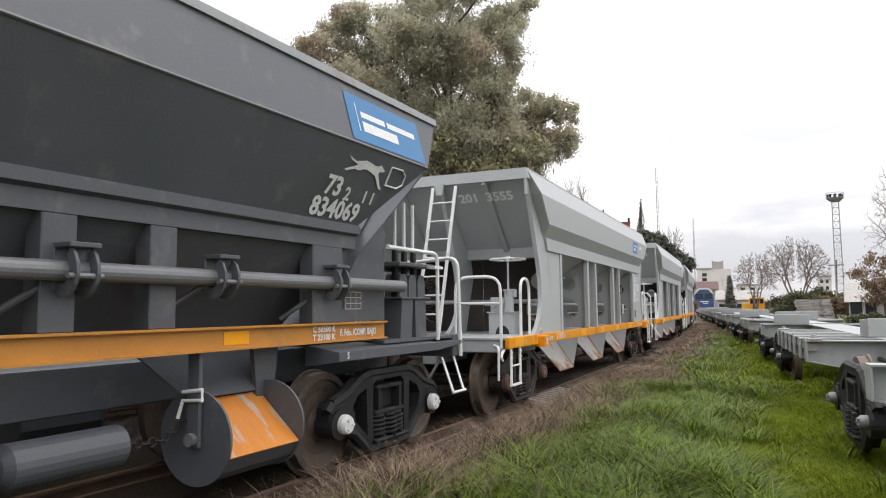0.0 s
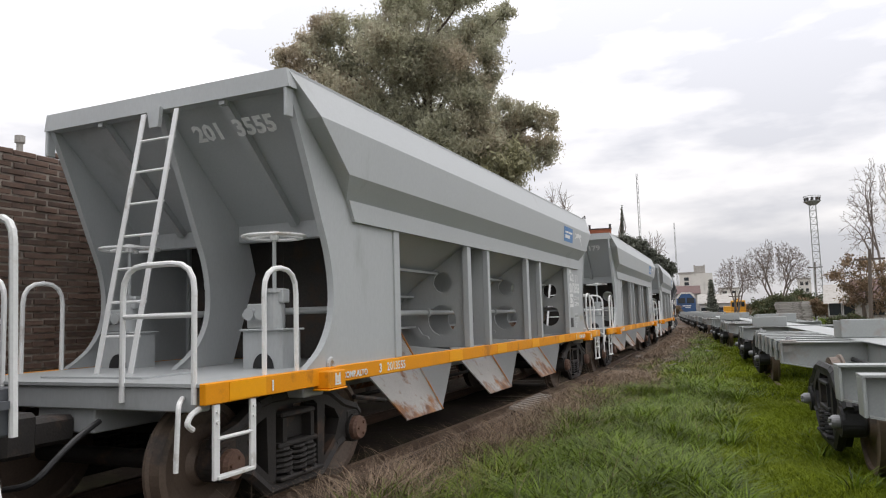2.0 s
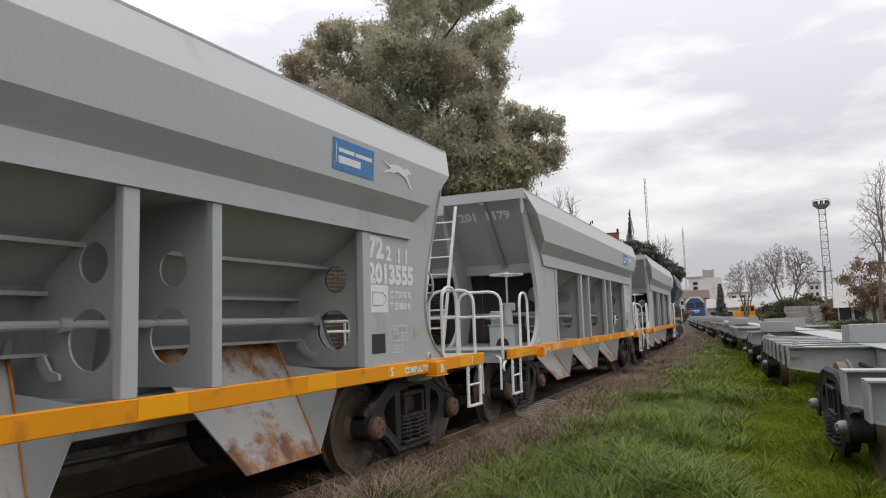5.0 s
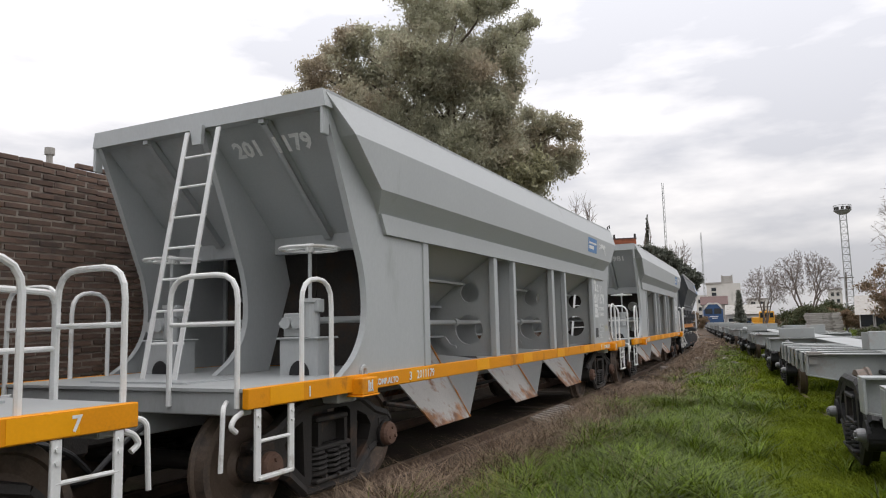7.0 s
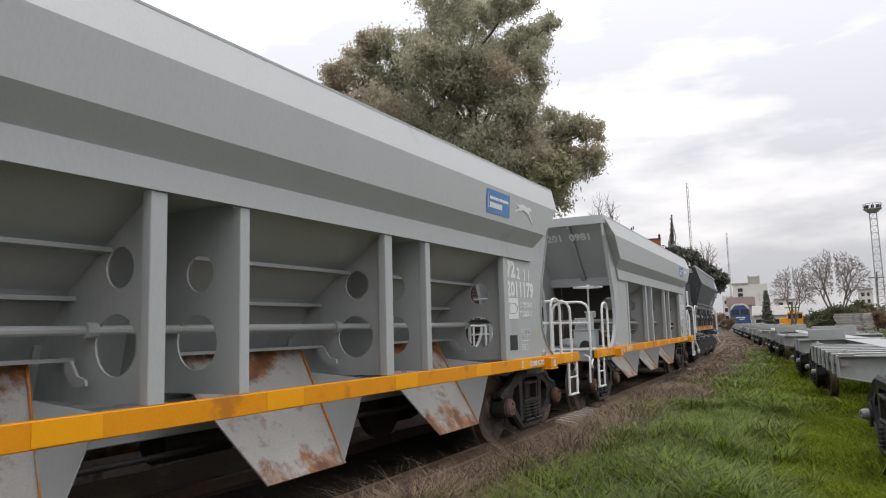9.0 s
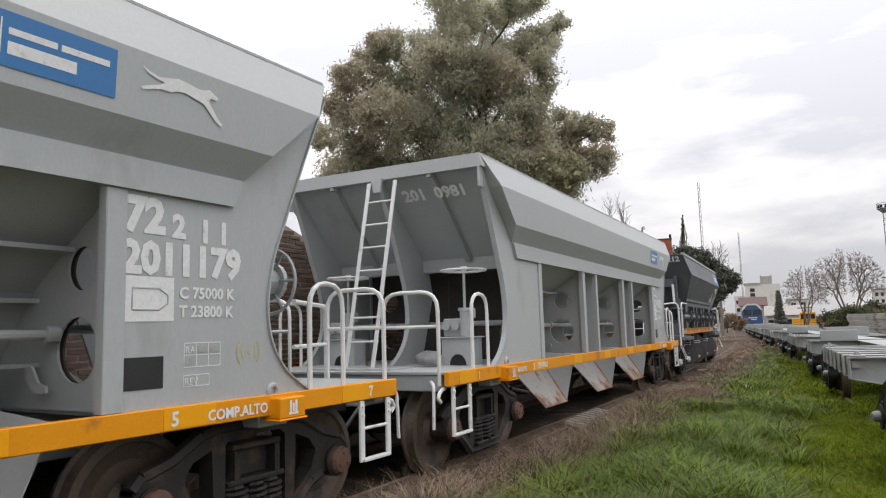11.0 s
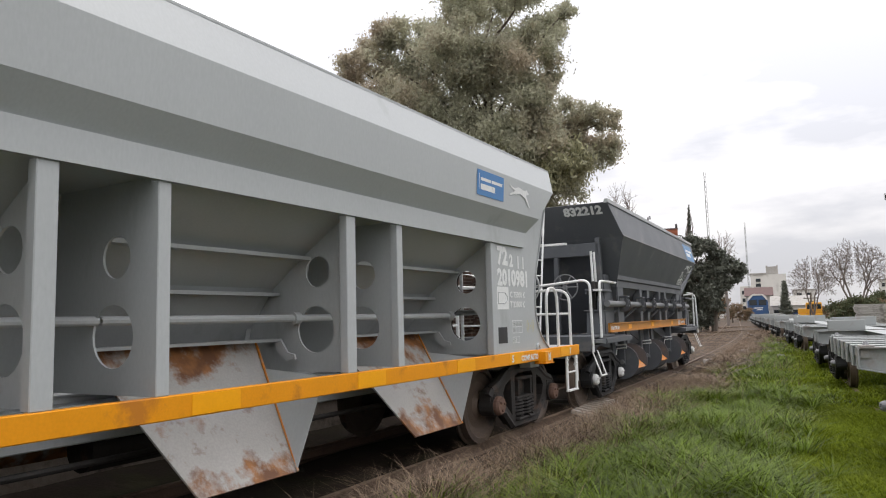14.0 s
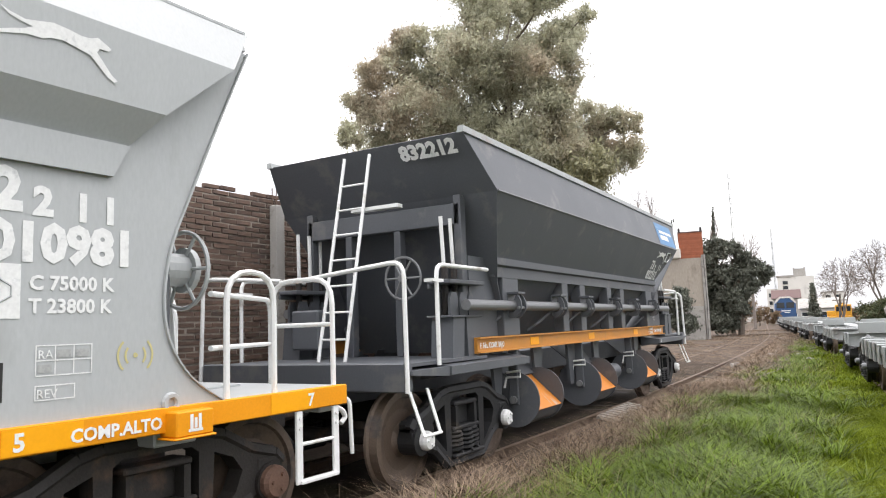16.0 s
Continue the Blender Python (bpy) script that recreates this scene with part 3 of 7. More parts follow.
# ---- the pale grey hopper wagon; built about its centre, y along the track, z from the rail's top ----
def eased(pts, n=4):
    """A smooth line through the points."""
    p = [pts[0]] + pts + [pts[-1]]
    out = []
    for a, b, c, d in zip(p, p[1:], p[2:], p[3:]):
        for k in range(n):
            t = k / n
            out.append(tuple(0.5 * (2 * b[i] + (c[i] - a[i]) * t + (2 * a[i] - 5 * b[i] + 4 * c[i] - d[i]) * t * t + (3 * b[i] - a[i] - 3 * c[i] + d[i]) * t**3) for i in (0, 1)))
    return out + [pts[-1]]


PLATE_EDGE = eased([(3.42, 5.52), (2.9, 5.285), (2.36, 5.055), (2.05, 4.93), (1.74, 4.88), (1.48, 4.92), (1.26, 5.07), (1.10, 5.31)])


def grey_hopper():
    w = thing("hopper_wagon", "pale grey steel hopper wagon with orange sills on the rails", "wagon", "hopper wagons of the train")
    # centre frame and decks
    part("underframe", boxes((-0.30, 0.30, -6.40, 6.40, 0.72, 1.05), (-1.30, 1.30, -6.44, -6.30, 0.90, 1.07), (-1.30, 1.30, 6.30, 6.44, 0.90, 1.07), (-1.30, 1.30, -5.2, -4.9, 0.86, 1.05), (-1.30, 1.30, 4.9, 5.2, 0.86, 1.05), bevel=0.01), GREY, w)
    for s in (-1, 1):
        part("deck", boxes((-1.36, 1.36, min(s * 3.75, s * 6.46), max(s * 3.75, s * 6.46), 1.072, 1.096), (-0.55, 0.55, min(s * 5.65, s * 6.2), max(s * 5.65, s * 6.2), 1.097, 1.112)), GREY, w, "grey chequered deck plate")
    for s in (-1, 1):
        x0, x1 = (1.362, 1.42) if s > 0 else (-1.42, -1.362)
        sl = part("sill", boxes((x0, x1, -6.48, 6.48, 0.955, 1.10), bevel=0.006), ORANGE, w, "orange painted side sill")
        xo = s * 1.424
        for y in (-6.05, -3.9, -2.2, -0.5, 1.2, 2.9, 4.2, 5.9):
            part("reflector", boxes((min(s * 1.421, xo), max(s * 1.421, xo), y - 0.2, y + 0.2, 0.965, 1.09)), PALE_ORANGE, sl)
        for y in (-5.02, 5.02):
            jb = part("jacking_pad", boxes((min(s * 1.36, s * 1.52), max(s * 1.36, s * 1.52), y - 0.13, y + 0.13, 0.93, 1.075), (min(s * 1.36, s * 1.53), max(s * 1.36, s * 1.53), y - 0.15, y + 0.15, 0.915, 0.929), bevel=0.008), ORANGE, sl)
            if s > 0:
                part("jacking_mark", bars(side_pose(y - 0.04, 0.955, 1.5225), [(0, 0, 0.022, 0.10), (0.058, 0, 0.022, 0.10), (-0.01, 0, 0.10, 0.016), (0.03, 0.02, 0.02, 0.06)]), STENCIL, jb)
            lug = torus(bmesh.new(), pose(s * 1.40, y + (0.08 if y < 0 else -0.08), 1.12, 0, 90), 0.045, 0.02, 14)
            part("lug", lug, GREY, sl)
    # three body plates with rounded cut-outs at their ends
    for x, top in ((-1.38, 3.4), (0.0, 3.3), (1.38, 3.4)):
        for s in (-1, 1):
            pts = [(s * y, z) for z, y in PLATE_EDGE]
            inner = [(s * 3.62, 1.10), (s * 3.62, 2.40)] if x else [(s * 4.55, 1.10), (s * 4.2, 2.0), (s * 4.6, 3.3)]
            if x:
                inner += [(s * 4.33, 2.40), (s * 4.50, 2.75), (s * 4.95, 3.18), (s * 5.30, 3.46)]
            part("end_plate", prisms("x", (pts + inner, x - 0.012, x + 0.012)), GREY, w)
            # flange welded along the rounded edge
            part("plate_flange", shell(bmesh.new(), [[(x - 0.032, s * (y0 + 0.002), z0), (x + 0.032, s * (y0 + 0.002), z0)] for z0, y0 in PLATE_EDGE], (0, s * 0.012, 0)), GREY, w)
    # hopper body: side walls in three facets, closed ends, thin rim
    prof = [(1.41, 3.55, 5.53), (1.56, 3.20, 5.28), (1.535, 2.79, 4.80), (1.40, 2.59, 4.64)]
    for s in (-1, 1):
        bm = shell(bmesh.new(), [[(s * xa, -ya, za), (s * xa, ya, za)] for xa, za, ya in prof], (-s * 0.03, 0, -0.006))
        part("side_wall", bm, GREY, w, "three-faceted grey hopper side")
        for k in (-1, 1):
            part("end_closure", shell(bmesh.new(), [[(s * (xa - 0.004), k * (ya - 0.004), za - 0.004), (s * 1.365, k * (ya - 0.004), za - 0.004)] for xa, za, ya in prof], (0, -k * 0.012, 0)), GREY, w)
        part("waist_rail", prisms("x", ([(-4.64, 2.591), (4.64, 2.591), (4.54, 2.40), (-4.54, 2.40)], min(s * 1.385, s * 1.43), max(s * 1.385, s * 1.43))), GREY, w)
        for ya, yb in ((-3.735, -3.61), (-1.70, -1.575), (-0.955, -0.86), (0.885, 1.01), (1.635, 1.73), (3.60, 3.735)):
            part("post", boxes((min(s * 1.33, s * 1.41), max(s * 1.33, s * 1.41), ya, yb, 1.10, 2.40), bevel=0.006), GREY, w)
        # rim plate on top
        part("rim", boxes((min(s * 1.34, s * 1.415), max(s * 1.34, s * 1.415), -5.5, 5.5, 3.545, 3.565)), GREY, w)
    for s in (-1, 1):
        ya, yb = s * 5.45, s * (5.56 if s < 0 else 5.525)
        bx, bz = (1.44, 3.40) if s < 0 else (1.39, 3.44)
        part("end_beam", prisms("y", ([(-bx, bz), (0.03 - bx, 3.56), (bx - 0.03, 3.56), (bx, bz)], min(ya, yb), max(ya, yb))), GREY, w, "deep end beam along the rim")
        # sloping end sheet with ribs and a crossing beam
        a, b = (s * 5.47, 3.44), (s * 4.45, 2.46)
        part("end_sheet", plates(0.012, [(-1.37, a[0], a[1]), (1.37, a[0], a[1]), (1.37, b[0], b[1]), (-1.37, b[0], b[1])]), GREY, w)
        for x in (-0.72, 0.72):
            rb = bmesh.new()
            for dx in (-0.035, 0.035):
                prism(rb, [(a[0] + s * 0.001, a[1] - 0.01), (b[0] + s * 0.001, b[1] + 0.0), (b[0] + s * 0.05, b[1] - 0.045), (a[0] + s * 0.02, a[1] - 0.09)], "x", x + dx - 0.006, x + dx + 0.006)
            part("rib", rb, GREY, w)
            part("rib_cap", plates(0.008, [(x - 0.041, a[0] + s * 0.02, a[1] - 0.09), (x + 0.041, a[0] + s * 0.02, a[1] - 0.09), (x + 0.041, b[0] + s * 0.05, b[1] - 0.045), (x - 0.041, b[0] + s * 0.05, b[1] - 0.045)]), GREY, w)
            part("gusset", boxes((x - 0.03, x + 0.03, min(s * 5.44, s * 5.53), max(s * 5.44, s * 5.53), 3.36, 3.40)), GREY, w)
        part("cross_beam", boxes((-1.36, 1.36, min(s * 4.36, s * 4.46), max(s * 4.36, s * 4.46), 2.30, 2.50), bevel=0.01), GREY, w)
        part("pocket_roof", boxes((-1.36, 1.36, min(s * 3.66, s * 4.46), max(s * 3.66, s * 4.46), 2.505, 2.52)), GREY, w)
        part("dividing_shaft", rod(bmesh.new(), (-1.36, s * 4.3, 1.60), (1.36, s * 4.3, 1.60), 0.035, 10), GREY, w)
        for x in (-1.405, 1.405) if s < 0 else ():
            part("corner_post", boxes((x - 0.03, x + 0.005, min(s * 5.46, s * 5.555), max(s * 5.46, s * 5.555), 3.16, 3.405), bevel=0.008), GREY, w)
        part("ladder_bracket", prisms("y", ([(-0.07, 3.42), (0.09, 3.42), (0.07, 3.24), (-0.03, 3.24)], min(s * 5.56, s * 5.60), max(s * 5.56, s * 5.60))), GREY, w)
    part("hopper_floor", boxes((-0.5, 0.5, -3.7, 3.7, 1.0, 1.012)), GREY, w)
    # pockets between the posts: bulkheads with holes, sloping sheets with ribs, a shaft
    for s in (-1, 1):
        for yb in (-3.66, -1.60, -0.94, 1.0, 1.66, 3.72):
            ol = [(s * 1.33, 1.10), (s * 1.33, 2.50), (s * 0.02, 2.50), (s * 0.02, 1.10)]
            part("bulkhead", holed(ol, [(s * 1.01, 1.955, 0.135), (s * 0.985, 1.46, 0.20)], "y", yb - 0.008, yb + 0.008), GREY, w)
        # dark brown sheets added to put the end pockets' shade into colour
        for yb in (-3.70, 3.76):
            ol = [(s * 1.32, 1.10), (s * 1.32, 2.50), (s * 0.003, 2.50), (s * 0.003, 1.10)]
            part("pocket_shade_sheet", holed(ol, [(s * 1.01, 1.955, 0.14), (s * 0.985, 1.46, 0.205)], "y", yb - 0.006, yb + 0.006), POCKET_SHADE, w, "dark brown sheet standing in for pocket shade")
        for ya, yb in ((-1.65, -0.95), (0.95, 1.65)):
            part("saddle_sheet", plates(0.012, [(s * 0.42, ya - 0.01, 2.42), (s * 0.42, yb + 0.01, 2.42), (s * 0.12, yb + 0.01, 1.0), (s * 0.12, ya - 0.01, 1.0)]), GREY, w)
            part("shaft", rod(bmesh.new(), (s * 0.80, ya - 0.04, 1.56), (s * 0.80, yb + 0.04, 1.56), 0.032, 10), GREY, w)
            part("saddle_top", boxes((min(s * 0.40, s * 1.36), max(s * 0.40, s * 1.36), ya, yb, 2.425, 2.437)), GREY, w)
        for ya, yb in ((-3.64, -1.68), (-0.92, 0.92), (1.68, 3.64)):
            fold = ((1.36, 2.44), (0.88, 2.12), (0.50, 1.83), (0.13, 1.36), (0.10, 1.10))
            part("slope_sheet", shell(bmesh.new(), [[(s * fx, ya - 0.011, fz), (s * fx, yb + 0.071, fz)] for fx, fz in fold], (-s * 0.012, 0, 0.002)), GREY, w)
            for x, z in ((0.84, 2.06), (0.48, 1.76)):
                part("rib", prisms("y", ([(s * x, z + 0.03), (s * (x + 0.10), z + 0.03), (s * (x + 0.10), z), (s * (x - 0.03), z)], ya - 0.01, yb + 0.07)), GREY, w)
            part("shaft", rod(bmesh.new(), (s * 0.80, ya - 0.01, 1.56), (s * 0.80, yb + 0.07, 1.56), 0.032, 10), GREY, w)
            part("shaft_collar", rod(bmesh.new(), (s * 0.80, yb - 0.02, 1.56), (s * 0.80, yb + 0.06, 1.56), 0.055, 12), GREY, w)
            part("gate_beam", boxes((min(s * 0.46, s * 0.60), max(s * 0.46, s * 0.60), ya - 0.01, yb + 0.07, 1.36, 1.385)), GREY, w)
            ym = (ya + yb) / 2
            arm = prisms("y", ([(s * 0.60, 1.36), (s * 0.67, 1.37), (s * 0.74, 1.27), (s * 0.82, 1.25), (s * 0.83, 1.21), (s * 0.72, 1.20), (s * 0.62, 1.28)], yb - 0.02, yb))
            part("gate_lever", arm, GREY, w)
            # discharge chute: floor plate sloping outwards, between two cheeks
            cw = 0.47
            ch = part("chute", plates(0.015, [(s * 0.45, ym - 0.80, 1.36), (s * 0.45, ym + 0.80, 1.36), (s * 1.20, ym + cw + 0.03, 0.38), (s * 1.20, ym - cw + 0.03, 0.38)]), CHUTE, w, "worn rust-stained discharge chute")
            for k in (1,):
                yt, yl = ym + k * 0.80, ym + k * cw + 0.03
                part("cheek", plates(0.01, [(s * 0.62, ym + k * 0.74, 1.14), (s * 1.20, yl, 0.38), (s * 1.27, ym + k * 0.76, 1.08)]), GREY, ch, "bare grey chute cheek")
                part("cheek_edge", tubes(0.011, [(s * 0.47, yt, 1.36), (s * 1.21, yl, 0.385)], sides=6), RUST_CHUTE, ch)
    # hand-wheel stands on the front platform
    for x in (-0.86, 0.86):
        st = part("valve_stand", holed([(x - 0.22, 1.096), (x - 0.22, 1.42), (x + 0.2, 1.42), (x + 0.2, 1.096)], [], "y", -5.16, -4.9), GREY, w)
        bm = boxes((x - 0.25, x + 0.23, -5.19, -4.86, 1.42, 1.44), (x - 0.20, x + 0.05, -5.14, -4.9, 1.44, 1.66), bevel=0.012)
        rod(bm, (x + 0.10, -5.12, 1.44), (x + 0.10, -5.12, 1.75), 0.072, 16)
        rod(bm, (x + 0.10, -5.12, 1.75), (x + 0.10, -5.12, 1.785), 0.092, 16)
        box(bm, x + 0.15, x + 0.21, -5.16, -5.06, 1.66, 1.78, 0.01)
        for k in (-0.14, -0.02):
            rod(bm, (x + k, -5.13, 1.57), (x + k, -5.19, 1.57), 0.055, 14)
        part("gear_box", bm, GREY, st)
        # black plate on the solid stand, painted as the shade of an arched hollow
        part("arch_shade_plate", prisms("y", ([(x + 0.11 * math.cos(a), 1.10 + 0.13 * math.sin(a)) for a in [math.pi * i / 10 for i in range(11)]], -5.168, -5.161)), BLACK, st, "black arched plate standing for a shaded opening")
        part("spindle", rod(bmesh.new(), (x + 0.09, -5.12, 1.76), (x + 0.09, -5.12, 2.24), 0.018), GREY, st)
        part("pinion_shaft", rod(bmesh.new(), (x - 0.2, -5.0, 1.56), (x - 0.34, -5.0, 1.56), 0.03), GREY, st)
        hand_wheel(w, pose(x + 0.09, -5.12, 2.24), 0.27)
    # brake wheel on the back end
    bw = part("brake_stand", boxes((1.05, 1.15, 5.02, 5.12, 1.096, 1.95), (0.9, 1.25, 4.9, 5.0, 1.6, 2.0), bevel=0.015), DARK, w, "black brake stand")
    hw = hand_wheel(w, pose(1.05, 5.28, 1.94, 90), 0.255, "brake_wheel", GREY)
    part("gear_case", rod(rod(bmesh.new(), (1.05, 5.27, 1.94), (1.05, 5.31, 1.94), 0.15, 20), (1.05, 5.10, 1.94), (1.05, 5.28, 1.94), 0.11, 14), GREY, w)
    # ladder at each end
    for s in (-1, 1):
        bm = bmesh.new()
        for x, xt in ((-0.27, -0.10), (0.11, 0.28)):
            plate(bm, [(x, s * 5.92, 1.097), (x + 0.05, s * 5.92, 1.097), (xt + 0.05, s * 5.61, 3.36), (xt, s * 5.61, 3.36)], 0.014)
        ld = part("ladder", bm, WHITE, w)
        for k in range(7):
            t = 0.14 + 0.125 * k
            x0, y, z = -0.26 + 0.17 * t, s * (5.92 - 0.31 * t), 1.097 + 2.263 * t
            part("rung", rod(bmesh.new(), (x0, y, z), (x0 + 0.42, y, z), 0.012), WHITE, ld)
    # hand rails
    r = 0.021
    for s in (-1, 1):
        for x in (-1, 1):
            part("hoop_rail", tubes(r, [(x * 1.36, s * 5.38, 1.09), (x * 1.36, s * 5.38, 1.92), (x * 1.36, s * 5.79, 1.92), (x * 1.36, s * 5.79, 1.09)], bend=0.2), WHITE, w)
            hp = part("end_rail", tubes(r, [(x * 0.64, s * 6.46, 0.96), (x * 0.64, s * 6.46, 1.92), (x * 1.30, s * 6.46, 1.92), (x * 1.30, s * 6.46, 0.96)], bend=0.2), WHITE, w)
            part("mid_bar", rod(bmesh.new(), (x * 0.64, s * 6.46, 1.56), (x * 1.30, s * 6.46, 1.56), r * 0.85), WHITE, hp)
            stirrup(w, min(s * 5.98, s * 6.36), max(s * 5.98, s * 6.36), x * 1.40, 0.95, 0.45)
            part("rope_hook", tubes(0.02, [(x * 1.33, s * 6.44, 0.93), (x * 1.33, s * 6.52, 0.90), (x * 1.33, s * 6.56, 0.84), (x * 1.33, s * 6.50, 0.80)], bend=0.03), WHITE, w)
            part("grab_iron", tubes(0.017, [(x * 1.2, s * 6.46, 1.0), (x * 1.32, s * 6.62, 0.98), (x * 1.32, s * 6.64, 0.55)], bend=0.06), WHITE, w)
        if s > 0:
            for x in (-0.62, 0.62):
                lr = part("long_rail", tubes(r, [(x, 6.46, 1.0), (x, 6.46, 1.78), (x * 1.9, 5.4, 1.78)], bend=0.12), WHITE, w)
                part("mid_bar", rod(bmesh.new(), (x, 6.46, 1.42), (x * 1.9, 5.4, 1.42), r * 0.85), WHITE, lr)
    # couplers, air pipe
    for s in (-1, 1):
        part("coupler", boxes((-0.12, 0.12, min(s * 6.4, s * 6.85), max(s * 6.4, s * 6.85), 0.66, 0.86), (-0.18, 0.18, min(s * 6.75, s * 7.0), max(s * 6.75, s * 7.0), 0.62, 0.92), bevel=0.03), BOGIE, w)
        part("air_hose", tubes(0.022, [(0.4, s * 6.44, 0.82), (0.45, s * 6.7, 0.72), (0.4, s * 6.95, 0.48), (0.2, s * 7.0, 0.45)], bend=0.12), BLACK, w)
    part("air_pipe", tubes(0.025, [(1.0, -3.9, 0.72), (1.0, -3.2, 0.60), (0.4, -2.9, 0.6), (0.4, 3.0, 0.6)], bend=0.1), BOGIE, w)
    part("brake_cylinder", rod(bmesh.new(), (0.0, -0.5, 0.62), (0.0, 0.3, 0.62), 0.16, 16), BOGIE, w)
    for yc in (-5.05, 5.05):
        bogie(w, yc, BOGIE)
        for k in (-0.9, 0.9):
            wheelset(w, yc + k, RUST_HUB, "rusty red axle cap")
    # painted marks that all these wagons share
    x = 1.396
    part("data_block", bars(side_pose(3.74, 1.62, x), [(0, 0, 0.34, 0.27)]), STENCIL, w)
    tag = [(0.045, 0.07), (0.045, 0.20), (0.23, 0.20), (0.295, 0.16), (0.295, 0.11), (0.23, 0.07)]
    part("tag_outline", tubes(0.006, [(x, 3.74 + u, 1.62 + v) for u, v in tag + tag[:1]], sides=4), GREY, w)
    part("black_patch", bars(side_pose(3.74, 1.22, x), [(0, 0, 0.27, 0.19)]), BLACK, w)
    part("test_table", bars(side_pose(4.16, 1.33, x), outline_rows(0, 0, 0.29, 0.15, 3, 2)), STENCIL, w)
    part("test_table", bars(side_pose(4.16, 1.21, x), outline_rows(0, 0, 0.2, 0.07, 2, 1)), STENCIL, w)
    for body, y, z in (("RA", 4.17, 1.418), ("REV", 4.168, 1.222)):
        lettering("lettering", body, 0.062, side_pose(y, z, x + 0.001), STENCIL, w, 0.0)
    part("table_entry", bars(side_pose(4.16, 1.33, x + 0.001), [(0.11, 0.09, 0.07, 0.04), (0.205, 0.09, 0.07, 0.04), (0.012, 0.018, 0.07, 0.04)]), FADED, w)
    part("radio_mark", arcs(side_pose(4.71, 1.41, x), [(0.002, 3.1, 1), (0.055, 0.75, 1), (0.055, 0.75, -1), (0.10, 0.8, 1), (0.10, 0.8, -1)]), SOFT_YELLOW, w)
    for body, y, z, s in (("C 75000 K", 4.12, 1.765, 0.102), ("T 23800 K", 4.12, 1.648, 0.102)):
        lettering("lettering", body, s, side_pose(y, z, x), STENCIL, w, 0.03)
    for body, y, s in (("1", -5.80, 0.11), ("3", -4.13, 0.115), ("COMP.ALTO", -4.79, 0.078), ("5", 4.05, 0.12), ("COMP.ALTO", 4.33, 0.095), ("7", 6.05, 0.12)):
        lettering("lettering", body, s, side_pose(y, 0.985, 1.426), STENCIL, w, 0.03)
    return w


def mark_grey(w, number, sign_y=2.92, dy=0.0):
    """The running number and the blue sign of one grey wagon."""
    x = 1.396
    lettering("lettering", "72", 0.285, side_pose(3.72 + dy, 2.165, x), STENCIL, w, 0.05)
    lettering("lettering", "2", 0.20, side_pose(4.06 + dy, 2.15, x), STENCIL, w, 0.05)
    lettering("lettering", "1 1", 0.20, side_pose(4.27 + dy, 2.14, x), STENCIL, w, 0.05)
    lettering("lettering", number, 0.265, side_pose(3.71 + dy, 1.915, x), STENCIL, w, 0.05, 0.99)
    lettering("lettering", number, 0.115, side_pose(-3.97, 0.988, 1.426), STENCIL, w)
    # number on the sloping end sheet
    mm = Matrix.Translation((0.24, -5.275, 3.145)) @ pose(0, 0, 0, 136)
    lettering("lettering", number[:3] + "  " + number[3:], 0.23, mm, STENCIL, w, 0.035, 0.95)
    lean = -3.4
    sg = side_pose(sign_y, 2.87, 1.5455, lean)
    part("company_sign", bars(sg, [(0, 0, 0.68, 0.28)]), BLUE, w, "blue company sign panel")
    up = Matrix.Translation((0.002, 0, 0))
    for row in ((0.045, 0.06, 0.008, 0.18), (0.085, 0.165, 0.25, 0.035), (0.355, 0.165, 0.28, 0.035), (0.085, 0.065, 0.36, 0.065)):
        part("sign_bar", bars(up @ sg, [row]), STENCIL, w)
    part("hound_mark", hound(0.62, side_pose(sign_y + 0.84, 2.86, 1.5485, lean)), STENCIL, w)


